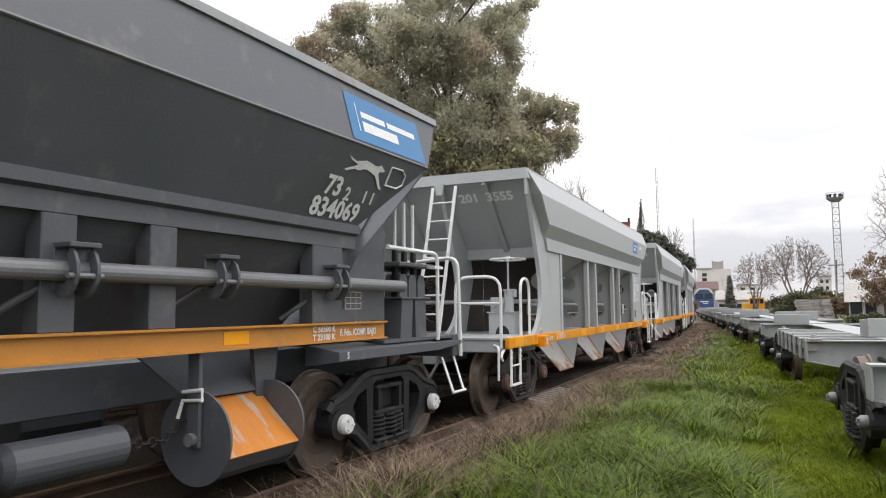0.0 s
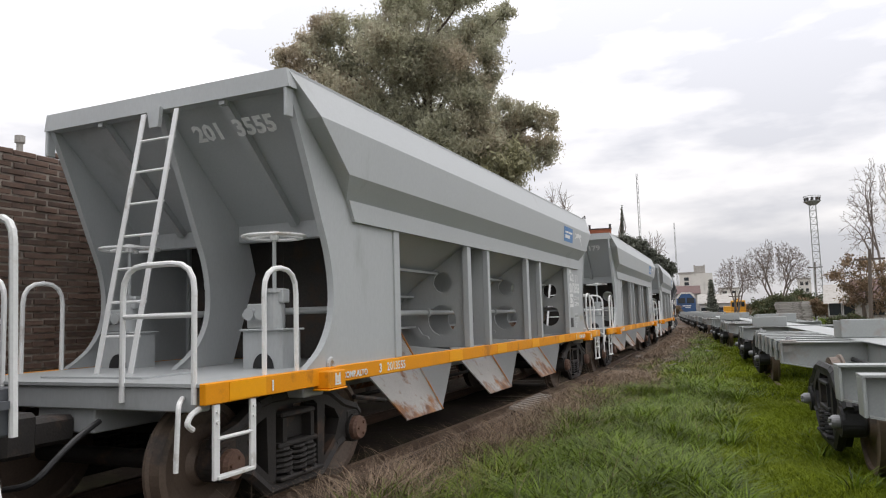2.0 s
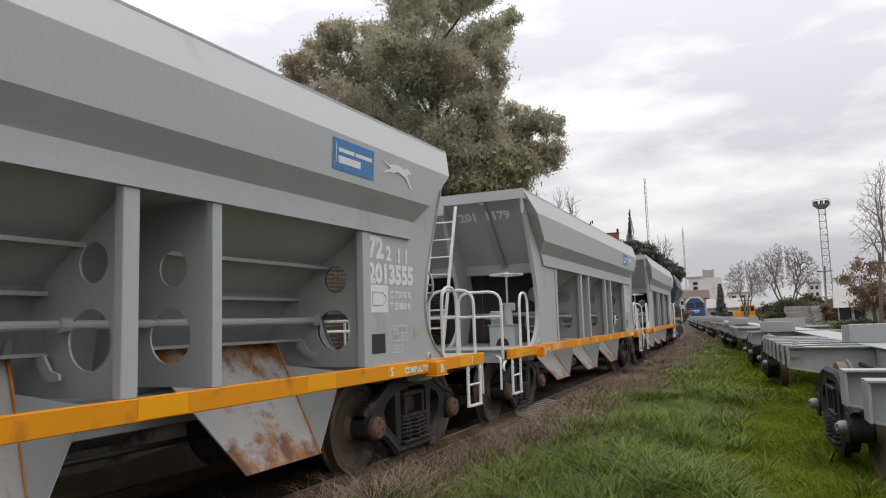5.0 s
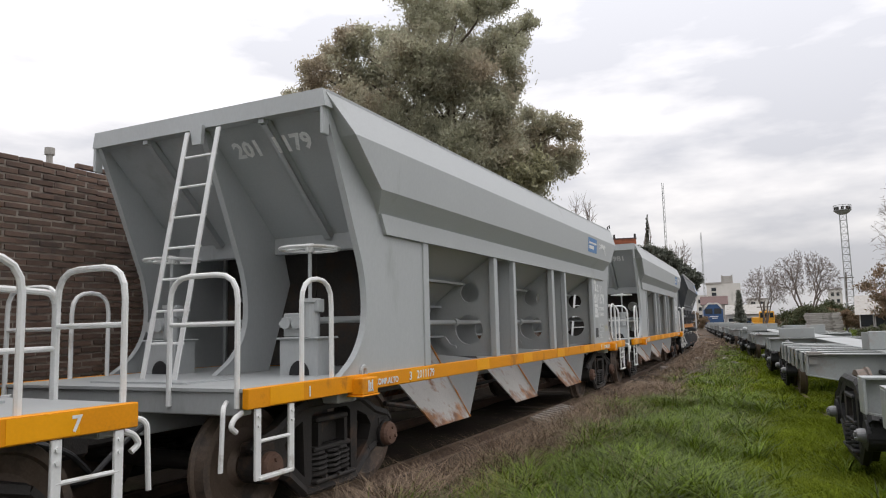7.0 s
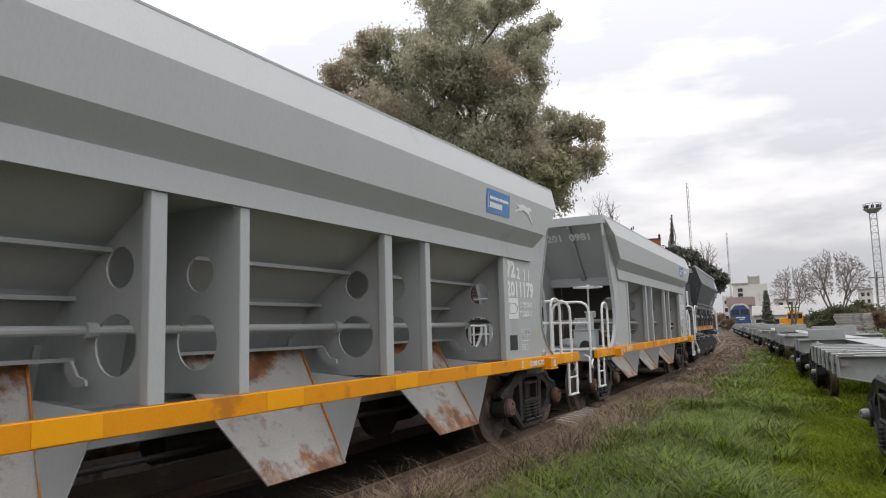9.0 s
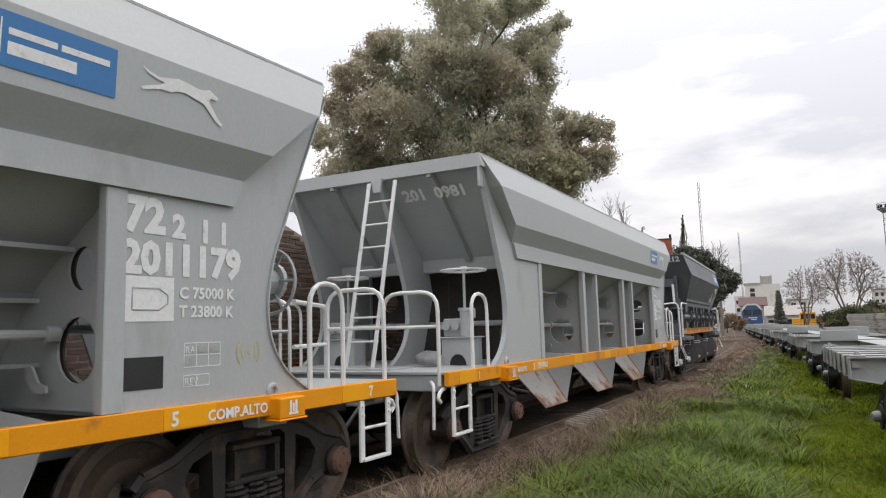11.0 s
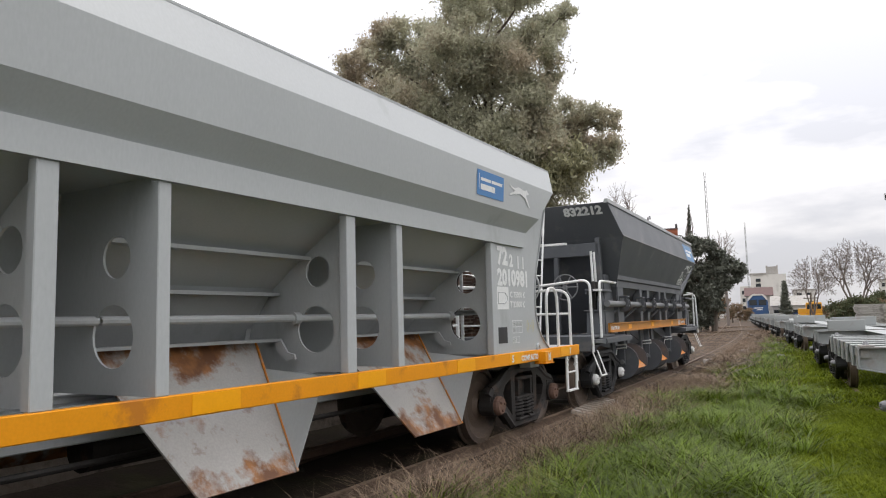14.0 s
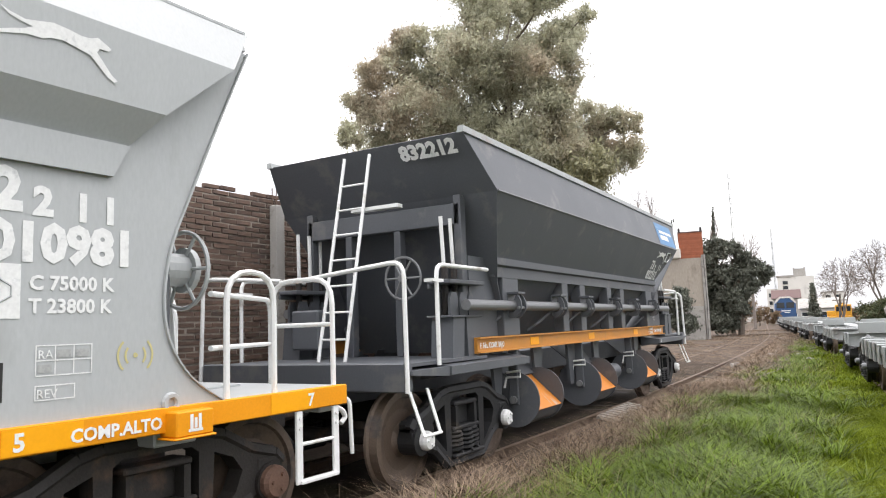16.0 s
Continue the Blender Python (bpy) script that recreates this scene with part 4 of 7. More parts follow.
# ---- the dark grey hopper wagon with drum gates ----
def dark_hopper():
    w = thing("ballast_hopper", "dark grey steel ballast hopper wagon with orange sole bars", "wagon", "ballast hoppers of the train")
    part("underframe", boxes((-0.32, 0.32, -5.62, 5.62, 0.78, 1.12), (-1.28, 1.28, -5.70, -5.56, 0.94, 1.20), (-1.28, 1.28, 5.56, 5.70, 0.94, 1.20), bevel=0.012), DARK, w)
    for s in (-1, 1):
        part("platform", boxes((-1.26, 1.26, min(s * 4.05, s * 5.68), max(s * 4.05, s * 5.68), 1.16, 1.19)), DARK, w)
        for x in (-1, 1):
            # cranked outrigger plate beside the platform
            part("outrigger", prisms("y", ([(x * 1.0, 1.18), (x * 1.36, 1.13), (x * 1.36, 1.05), (x * 1.0, 1.0)], min(s * 3.15, s * 5.0), max(s * 3.15, s * 5.0))), DARK, w)
            part("outrigger_tip", prisms("x", ([(s * 5.0, 1.13), (s * 5.66, 1.13), (s * 5.66, 1.09), (s * 5.0, 1.04)], min(x * 1.0, x * 1.34), max(x * 1.0, x * 1.34))), DARK, w)
    for s in (-1, 1):
        x0, x1 = (1.14, 1.20) if s > 0 else (-1.20, -1.14)
        sl = part("sole_bar", boxes((x0, x1, -4.15, 4.15, 1.225, 1.37), (min(s * 1.14, s * 1.24), max(s * 1.14, s * 1.24), -4.15, 4.15, 1.366, 1.382), (min(s * 1.14, s * 1.24), max(s * 1.14, s * 1.24), -4.15, 4.15, 1.212, 1.226)), OLD_ORANGE, w, "weathered orange sole bar")
        for y in (-2.6, -0.4, 2.07):
            part("reflector", boxes((min(s * 1.2005, s * 1.204), max(s * 1.2005, s * 1.204), y - 0.13, y + 0.13, 1.25, 1.345)), PALE_ORANGE, sl)
    # hopper: two facets a side and slanted ends
    prof = [(1.36, 3.53, -4.60, 4.95), (1.52, 2.95, -4.15, 4.50), (1.20, 2.28, -3.60, 3.66)]   # x, z, front y, back y
    for s in (-1, 1):
        bm = shell(bmesh.new(), [[(s * xa, ya, za), (s * xa, yb, za)] for xa, za, ya, yb in prof], (-s * 0.03, 0, 0.004))
        part("side_wall", bm, DARK, w, "dark two-faceted hopper side")
        part("rim", prisms("y", ([(s * 1.30, 3.52), (s * 1.385, 3.52), (s * 1.38, 3.59), (s * 1.32, 3.59)], -4.62, 4.97)), GALV, w, "pale worn rim")
        part("seam", tubes(0.012, [(s * 1.522, -4.14, 2.953), (s * 1.522, 4.49, 2.953)], sides=6), STEEL_PIPE, w)
        part("waist_beam", prisms("y", ([(s * 1.14, 2.28), (s * 1.24, 2.28), (s * 1.24, 2.20), (s * 1.19, 2.18), (s * 1.19, 2.06), (s * 1.14, 2.06)], -3.65, 3.65)), DARK, w)
        for y in (-3.22, -1.40, -0.66, 0.66, 1.40, 3.22):
            wd = 0.22 if abs(y) > 3 else 0.11
            part("post", boxes((min(s * 1.04, s * 1.19), max(s * 1.04, s * 1.19), y - wd, y + wd, 1.38, 2.06), bevel=0.008), DARK, w)
        px = sorted((s * 1.08, s * 1.11))
        part("side_panel", boxes((px[0], px[1], -4.12, -3.46, 1.385, 2.28)), DARK, w)
        part("side_panel", prisms("x", ([(3.46, 1.385), (4.30, 1.385), (4.30, 2.76), (4.18, 2.62), (3.88, 2.28), (3.46, 2.28)], px[0], px[1])), DARK, w)
        sh = part("gate_shaft", rod(bmesh.new(), (s * 1.24, -4.45, 1.73), (s * 1.24, 4.45, 1.73), 0.058, 16), STEEL_PIPE, w, "long round grey gate shaft")
        for y in (-3.24, -1.85, -0.72, 0.72, 1.85, 3.24):
            br = part("bracket", boxes((min(s * 1.18, s * 1.34), max(s * 1.18, s * 1.34), y - 0.10, y + 0.10, 1.86, 1.89), (min(s * 1.18, s * 1.20), max(s * 1.18, s * 1.20), y - 0.10, y + 0.10, 1.62, 1.88), bevel=0.005), DARK, w)
            arc = [radians(62 - 23 * i) for i in range(11)]
            hk = [(s * (1.24 + 0.125 * math.cos(a)), 1.73 + 0.15 * math.sin(a)) for a in arc] + [(s * (1.24 + 0.066 * math.cos(a)), 1.73 + 0.075 * math.sin(a)) for a in reversed(arc)]
            for dy in (-0.075, 0.055):
                part("hook", prisms("y", (hk, y + dy, y + dy + 0.022)), DARK, br)
            part("clamp_bolt", rod(bmesh.new(), (s * 1.335, y - 0.11, 1.70), (s * 1.335, y + 0.11, 1.70), 0.017, 8), STEEL_PIPE, br)
            part("link", tubes(0.022, [(s * 1.2, y - 0.1, 1.68), (s * 1.05, y - 0.32, 1.50), (s * 0.95, y - 0.38, 1.42)]), DARK, br)
        # inner slope and lower body
        part("slope_sheet", plates(0.012, [(s * 1.15, -3.6, 2.1), (s * 1.15, 3.6, 2.1), (s * 0.62, 3.2, 1.30), (s * 0.62, -3.2, 1.30)]), DARK, w)
        for y in (-3.4, -2.2, -0.95, 0.2, 2.55):
            part("hanger", prisms("x", ([(y - 0.14, 1.22), (y + 0.16, 1.22), (y + 0.07, 0.62), (y - 0.07, 0.62)], min(s * 1.02, s * 1.06), max(s * 1.02, s * 1.06))), DARK, w)
        # drum gates with round end discs and an orange chute between them
        for y in (-2.72, -0.42, 2.16):
            dr = part("drum_gate", drum_shell(s, y), DARK, w, "dark drum gate with round end discs")
            for ye in (-0.40, 0.38):
                part("disc", rod(bmesh.new(), (s * 1.12, y + ye, 0.62), (s * 1.12, y + ye + 0.02, 0.62), 0.33, 28), DARK, dr)
            part("chute", plates(0.012, [(s * 1.02, y - 0.37, 0.86), (s * 1.02, y + 0.37, 0.86), (s * 1.42, y + 0.37, 0.50), (s * 1.42, y - 0.37, 0.50)]), RUST_CHUTE, dr, "orange rust-streaked chute plate")
            part("mouth", plates(0.012, [(s * 0.70, y - 0.62, 1.24), (s * 0.70, y + 0.62, 1.24), (s * 1.06, y + 0.40, 0.88), (s * 1.06, y - 0.40, 0.88)]), DARK, dr)
            part("gate_arm", boxes((min(s * 1.08, s * 1.20), max(s * 1.08, s * 1.20), y - 0.44, y - 0.405, 0.56, 1.22), bevel=0.01), DARK, dr)
            part("pivot", rod(bmesh.new(), (s * 1.14, y - 0.405, 0.62), (s * 1.14, y - 0.48, 0.62), 0.045, 10), STEEL_PIPE, dr)
            part("latch", tubes(0.014, [(s * 1.06, y - 0.455, 0.94), (s * 1.24, y - 0.455, 0.96), (s * 1.24, y - 0.455, 0.89), (s * 1.06, y - 0.455, 0.88), (s * 1.04, y - 0.48, 0.76)]), WHITE, dr)
        # levers and their frame
        for k, ly in ((-1, -4.28), (1, 4.88)):
            xa, xb = min(s * 0.90, s * 1.16), max(s * 0.90, s * 1.16)
            feet = prisms("x", ([(ly - 0.34, 1.18), (ly - 0.10, 1.18), (ly - 0.06, 1.60), (ly - 0.30, 1.60)], xa, xb), ([(ly + 0.0, 1.18), (ly + 0.24, 1.18), (ly + 0.22, 1.60), (ly - 0.02, 1.60)], xa, xb))
            lf = part("lever_frame", feet, DARK, w, "dark steel lever stand")
            part("lever_shelf", boxes((xa - 0.03, xb + 0.03, ly - 0.36, ly + 0.30, 1.601, 1.625), bevel=0.006), DARK, lf)
            part("lever_guide", boxes((xa + 0.02, xb + 0.04, ly - 0.42, ly + 0.36, 1.95, 1.995), (xa + 0.02, xa + 0.05, ly - 0.42, ly + 0.36, 1.90, 1.95), bevel=0.008), DARK, lf)
            for i in range(3):
                y = ly + 0.20 * (i - 1)
                lug = [(y - 0.085, 1.626), (y - 0.085, 1.80), (y - 0.05, 1.87), (y + 0.05, 1.87), (y + 0.085, 1.80), (y + 0.085, 1.626)]
                part("lever_lug", prisms("x", (lug, xa + 0.04, xa + 0.07), (lug, xb - 0.07, xb - 0.04)), DARK, lf)
                part("lever", boxes((min(s * 0.985, s * 1.045), max(s * 0.985, s * 1.045), y - 0.03, y + 0.03, 1.63, 2.14), bevel=0.012), BOGIE, lf)
                part("lever_handle", rod(bmesh.new(), (s * 1.01, y, 2.10), (s * 1.0, y + k * 0.02, 2.68), 0.022), WHITE, lf)
    for s in (-1, 1):
        (_, _, f0, b0), (_, _, f1, b1), (_, _, f2, b2) = prof
        y0, y1, y2 = (f0, f1, f2) if s < 0 else (b0, b1, b2)
        part("end_wall", plates(0.012, [(-1.36, y0, 3.53), (1.36, y0, 3.53), (1.515, y1, 2.95), (-1.515, y1, 2.95)]), DARK, w)
        part("end_slope", plates(0.012, [(-1.51, y1, 2.95), (1.51, y1, 2.95), (1.2, y2, 2.0), (-1.2, y2, 2.0)]), DARK, w)
        part("lower_end_sheet", plates(0.012, [(-1.2, y2, 2.0), (1.2, y2, 2.0), (1.1, y2 - s * 0.45, 1.19), (-1.1, y2 - s * 0.45, 1.19)]), DARK, w)
        yb = y1 + s * 0.08 if s < 0 else 4.29
        part("end_band", boxes((-1.08, 1.08, min(yb, yb - s * 0.1), max(yb, yb - s * 0.1), 2.62 if s < 0 else 2.40, 2.86 if s < 0 else 2.60), bevel=0.01), DARK, w)
        for x in (-1.05, -0.45, 0.25, 1.05):
            part("end_post", boxes((x - 0.045, x + 0.045, min(yb, yb - s * 0.12), max(yb, yb - s * 0.12), 1.19, (2.95 if s < 0 else 2.64) if abs(x) > 1 else 2.62), bevel=0.008), DARK, w)
        part("brake_box", boxes((-0.9, -0.5, min(s * 4.5, s * 4.75), max(s * 4.5, s * 4.75), 1.3, 1.75), bevel=0.02), DARK, w)
        hand_wheel(w, pose(0.50, y1 + s * 0.35, 2.05, 90), 0.23, "brake_wheel", STEEL_PIPE)
        bm = bmesh.new()
        yt = y0 + s * 0.05
        for x in (-0.12, 0.23):
            tube(bm, [(x, s * 5.2, 1.19), (x - 0.03, yt, 3.45)], 0.019, 6)
        ld = part("ladder", bm, WHITE, w)
        for k in range(7):
            t = 0.10 + 0.125 * k
            part("rung", rod(bmesh.new(), (-0.12 - 0.03 * t, s * 5.2 + (yt - s * 5.2) * t, 1.19 + 2.26 * t), (0.23 - 0.03 * t, s * 5.2 + (yt - s * 5.2) * t, 1.19 + 2.26 * t), 0.012), WHITE, ld)
        part("ladder_stay", boxes((0.0, 0.62, min(yt, yt + s * 0.1), max(yt, yt + s * 0.1), 2.80, 2.84)), WHITE, w)
        r = 0.022
        for x in (-1, 1):
            part("corner_rail", tubes(r, [(x * 0.2, s * 5.66, 2.02), (x * 1.29, s * 5.68, 2.11), (x * 1.31, s * 5.70, 0.94)], bend=0.15), WHITE, w)
            part("side_rail", tubes(r, [(x * 1.30, s * 5.13, 1.15), (x * 1.30, s * 5.13, 2.11), (x * 1.30, s * 4.05, 2.11)], bend=0.12), WHITE, w)
            part("rail_stay", boxes((min(x * 1.22, x * 1.32), max(x * 1.22, x * 1.32), s * 5.13 - 0.1, s * 5.13 + 0.1, 1.94, 1.97)), WHITE, w)
            bm = bmesh.new()
            for dy in (-0.13, 0.17):
                plate(bm, [(x * 1.26, s * (5.42 + dy), 0.95), (x * 1.26, s * (5.46 + dy), 0.95), (x * 1.40, s * (5.46 + dy * 0.9), 0.55), (x * 1.40, s * (5.42 + dy * 0.9), 0.55)], 0.012)
            rod(bm, (x * 1.40, s * 5.30, 0.56), (x * 1.40, s * 5.62, 0.56), 0.015)
            part("step", bm, WHITE, w)
        part("coupler", boxes((-0.12, 0.12, min(s * 5.6, s * 6.1), max(s * 5.6, s * 6.1), 0.70, 0.90), (-0.18, 0.18, min(s * 6.0, s * 6.25), max(s * 6.0, s * 6.25), 0.64, 0.94), bevel=0.03), BOGIE, w)
        for yk in (s * 4.355,):
            bogie(w, yk, BLACK_BOGIE)
            for k in (-0.86, 0.86):
                wheelset(w, yk + k, WHITE, "white painted axle cap", 0.09)
    part("air_tank", lathe(bmesh.new(), [(-0.42, 0.001), (-0.40, 0.08), (-0.36, 0.13), (0.36, 0.13), (0.40, 0.08), (0.42, 0.001)], pose(1.02, 0.85, 0.66, 0, 0, 90), 22), DARK, w, "dark grey round air tank")
    part("brake_cylinder", lathe(bmesh.new(), [(-0.3, 0.05), (-0.28, 0.13), (0.25, 0.13), (0.27, 0.15), (0.30, 0.15), (0.32, 0.05)], pose(0.85, 0.05, 0.52, 0, 0, 90), 18), BOGIE, w)
    for k in range(9):
        y, z = 1.30 + 0.055 * k, 0.66 - 0.06 * math.sin(math.pi * k / 8) + 0.01 * k
        part("chain_link", torus(bmesh.new(), pose(1.04, y, z, 0, 90 if k % 2 else 0, 0), 0.03, 0.008, 10, 5), BOGIE, w)
    # painted marks at the near end of the side
    def mark(m, rows, mat, name="stencil"):
        part(name, bars(m, rows), mat, w)
    mark(side_pose(3.14, 2.985, 1.516, 15.4), [(0, 0, 1.33, 0.46)], LIGHT_BLUE, "company_sign")
    mark(side_pose(3.14, 2.985, 1.519, 15.4), [(0.14, 0.10, 0.012, 0.28), (0.21, 0.25, 0.42, 0.06), (0.67, 0.25, 0.54, 0.06), (0.21, 0.11, 0.62, 0.10)], STENCIL, "sign_bars")
    inn = -25.5
    part("hound_mark", hound(0.66, side_pose(3.13, 2.60, 1.366, inn)), STENCIL, w)
    at = side_pose(3.84, 2.68, 1.402, inn)
    tag = [(0.0, 0.0), (0.0, 0.19), (0.20, 0.19), (0.29, 0.14), (0.29, 0.05), (0.20, 0.0), (0.0, 0.0)]
    part("shunting_mark", tubes(0.010, [at @ Vector((u, v, 0)) for u, v in tag], sides=4), STENCIL, w)
    return w


def drum_shell(s, y):
    """The hollow half drum under a gate."""
    arc = [radians(-185 + 23 * i) for i in range(8)]
    return shell(bmesh.new(), [[(s * (1.12 + 0.315 * math.cos(a)), y - 0.38, 0.62 + 0.315 * math.sin(a)), (s * (1.12 + 0.315 * math.cos(a)), y + 0.38, 0.62 + 0.315 * math.sin(a))] for a in arc], (0, 0, 0.008))


def mark_dark(w, number, end_number):
    inn = -25.5
    lettering("lettering", "73", 0.24, side_pose(2.97, 2.50, 1.312, inn), STENCIL, w, 0.03)
    lettering("lettering", "2", 0.17, side_pose(3.27, 2.48, 1.304, inn), STENCIL, w, 0.03)
    lettering("lettering", "1 1", 0.16, side_pose(3.55, 2.49, 1.308, inn), STENCIL, w, 0.03)
    lettering("lettering", number, 0.24, side_pose(2.87, 2.315, 1.226, inn), STENCIL, w, 0.03)
    lettering("lettering", "C 56500 K", 0.075, side_pose(2.98, 1.305, 1.206), STENCIL, w, 0.03)
    lettering("lettering", "T 23100 K", 0.075, side_pose(2.98, 1.235, 1.206), STENCIL, w, 0.03)
    lettering("lettering", "F. Fdo. /COMP. BAJO", 0.085, side_pose(3.38, 1.262, 1.206), STENCIL, w, 0.03, 0.8)
    lettering("lettering", "5", 0.08, side_pose(3.26, 1.07, 1.365), STENCIL, w)
    lettering("lettering", "F. Fdo. /COMP. BAJO", 0.085, side_pose(-4.1, 1.262, 1.206), STENCIL, w, 0.03, 0.8)
    part("test_table", bars(side_pose(3.60, 1.50, 1.113), outline_rows(0, 0, 0.26, 0.16, 3, 3)), STENCIL, w)
    part("black_patch", bars(side_pose(3.48, 1.50, 1.112), [(0, 0, 0.1, 0.16)]), BLACK, w)
    m = Matrix.Translation((0.55, -4.52, 3.345)) @ pose(0, 0, 0, 127.8)
    lettering("lettering", end_number, 0.235, m, STENCIL, w, 0.05)


# ---- the lines of the two tracks ----
K0, K1 = 0.003591, -6.212e-05
STEPS = np.arange(-60.0, 260.0, 0.25)


def bend_main(q):
    """Heading of the train's track, to the left, q metres on from abreast of the camera."""
    near = K0 * q + K1 * q * q / 2
    far = K0 * 30.8 + K1 * 30.8**2 / 2 + 0.0018 * (q - 30.8)
    return np.where(q < 30.8, near, np.minimum(far, 0.15))


def bend_siding(q):
    return np.clip(0.10 + (q - 8) * 0.055 / 27, 0.06, 0.155)


def line(bend, x0, q0):
    th = bend(STEPS)
    x, y = -np.cumsum(np.sin(th)) * 0.25, np.cumsum(np.cos(th)) * 0.25
    x += x0 - np.interp(q0, STEPS, x)
    y += q0 - np.interp(q0, STEPS, y)
    return x, y, th


MAIN, SIDING = line(bend_main, 0.0, 0.0), line(bend_siding, 1.23, 9.4)


def on(track, q, across=0.0, along=0.0, z=0.0):
    """The pose of a thing at q metres along a track, moved by local metres."""
    x, y, th = (float(np.interp(q, STEPS, c)) for c in track)
    return Matrix.Translation((x, y, 0)) @ Matrix.Rotation(th, 4, "Z") @ Matrix.Translation((across, along, z))


CENTRE = -5.038   # the train's track, from the line abreast of the camera


# ---- ground ----
def siding_x(y):
    return np.interp(y, SIDING[1], SIDING[0])


def main_x(y):
    return np.interp(y, MAIN[1], MAIN[0]) + CENTRE


def ground_z(x, y):
    """Low at the rails, a soft bank between the tracks."""
    d0, d1 = np.abs(x - main_x(y)), np.abs(x - siding_x(y))
    bank = np.clip((d0 - 1.3) / 0.8, 0, 1)
    bank = bank * bank * (3 - 2 * bank)
    wob = 0.03 * np.sin(x * 2.1 + y * 0.7) + 0.025 * np.sin(x * 0.9 - y * 1.7 + 1) + 0.02 * np.sin(x * 4.3 + y * 2.9)
    silt = np.clip((y - 20) / 8, 0, 1) * (1 - bank) * 0.125
    return -0.135 + 0.085 * bank + wob * (0.3 + bank - 2 * silt) + silt + 0.06 * np.clip(1.6 - d1, 0, 1)


def turf(x, y):
    """1 on the green strip between the tracks, 0 on the litter."""
    e = 0.35 * np.sin(y * 0.9) + 0.2 * np.sin(y * 2.3 + 1)
    left = main_x(y) + 2.05 + 0.015 * np.clip(y - 10, 0, 40) + e * 0.5
    g = np.clip((x - left) / 0.7, 0, 1)
    g = g * np.clip((52 - y) / 20, 0, 1)
    return np.where(x > siding_x(y) + 3.5, 0.6, g)


def ground():
    xs = np.concatenate([[-900, -300, -120, -60, -30, -18, -12], np.arange(-9, 6.01, 0.2), [8, 12, 20, 40, 90, 250, 900]])
    ys = np.concatenate([[-300, -100, -40, -15, -6, -2], np.arange(0, 24, 0.2), np.arange(24, 60, 0.8), [62, 66, 72, 80, 95, 120, 160, 230, 350, 700, 2500]])
    gx, gy = np.meshgrid(xs, ys)
    gz = ground_z(gx, gy)
    verts = np.stack([gx, gy, gz], -1).reshape(-1, 3)
    nx, ny = len(xs), len(ys)
    faces = [(j * nx + i, j * nx + i + 1, (j + 1) * nx + i + 1, (j + 1) * nx + i) for j in range(ny - 1) for i in range(nx - 1)]
    me = bpy.data.meshes.new("ground")
    me.from_pydata(verts.tolist(), [], faces)
    at = me.attributes.new("turf", "FLOAT", "POINT")
    at.data.foreach_set("value", turf(gx, gy).reshape(-1).astype(np.float32))
    du = me.attributes.new("dust", "FLOAT", "POINT")
    du.data.foreach_set("value", (np.clip((gy - 19) / 12, 0, 1) * (1 - turf(gx, gy))).reshape(-1).astype(np.float32))
    me.polygons.foreach_set("use_smooth", [True] * len(me.polygons))
    me.materials.append(GROUND)
    return tagged(new("ground", me), "brown soil and green turf between railway tracks", "ground", kind="structure")


ground()


def rails(track, across, q0, q1, name, label):
    """Two rails of the real section, bent along the track, and the sleepers under them."""
    top = thing(name, label, "track", kind="structure")
    sec = [(-0.065, -0.15), (0.065, -0.15), (0.065, -0.137), (0.010, -0.12), (0.010, -0.04), (0.034, -0.03), (0.034, -0.004), (0.028, 0), (-0.028, 0), (-0.034, -0.004), (-0.034, -0.03), (-0.010, -0.04), (-0.010, -0.12), (-0.065, -0.137)]
    for s in (-1, 1):
        bm, prev = bmesh.new(), None
        for q in np.arange(q0, q1 + 0.1, 1.5):
            m = on(track, q, across + s * 0.875)
            ring = [bm.verts.new(m @ Vector((u, 0, v))) for u, v in sec]
            if prev:
                for i in range(len(sec)):
                    j = (i + 1) % len(sec)
                    bm.faces.new((prev[i], prev[j], ring[j], ring[i]))
            prev = ring
        part("rail", bm, RAIL, top)
    shape = boxes((-1.35, 1.35, -0.12, 0.12, -0.28, -0.15), bevel=0.012)
    first = part("sleeper", shape, SLEEPER, top)
    first.matrix_world = on(track, q0, across)
    for i, q in enumerate(np.arange(q0 + 0.68, min(q1, 60), 0.68)):
        o = new("sleeper", first.data)
        o.parent = top
        o.matrix_world = on(track, q, across, 0, random.uniform(-0.02, 0.01)) @ pose(0, 0, 0, 0, 0, random.uniform(-2, 2))
    return top


rails(MAIN, CENTRE, -14, 150, "railway_track", "rusty rails on old wooden sleepers in dry litter")
rails(SIDING, 0.0, -8, 150, "siding_track", "rusty siding rails sunk in the grass")


# ---- the train ----
GAP = 13.992
TRAVEL = [(0.0, 0.000), (0.5, 1.288), (1.0, 2.575), (1.5, 3.897), (2.0, 5.276), (2.5, 6.617), (3.0, 7.947), (3.5, 9.275), (6.0, 16.145), (6.5, 17.573), (7.0, 19.041), (7.5, 20.501), (8.0, 21.977), (10.5, 29.147), (11.0, 30.587), (11.5, 32.062), (12.0, 33.523), (12.5, 35.036), (13.0, 36.540), (13.5, 38.093), (14.0, 39.683), (14.5, 41.187), (15.0, 42.677), (15.5, 44.206), (16.0, 45.735)]


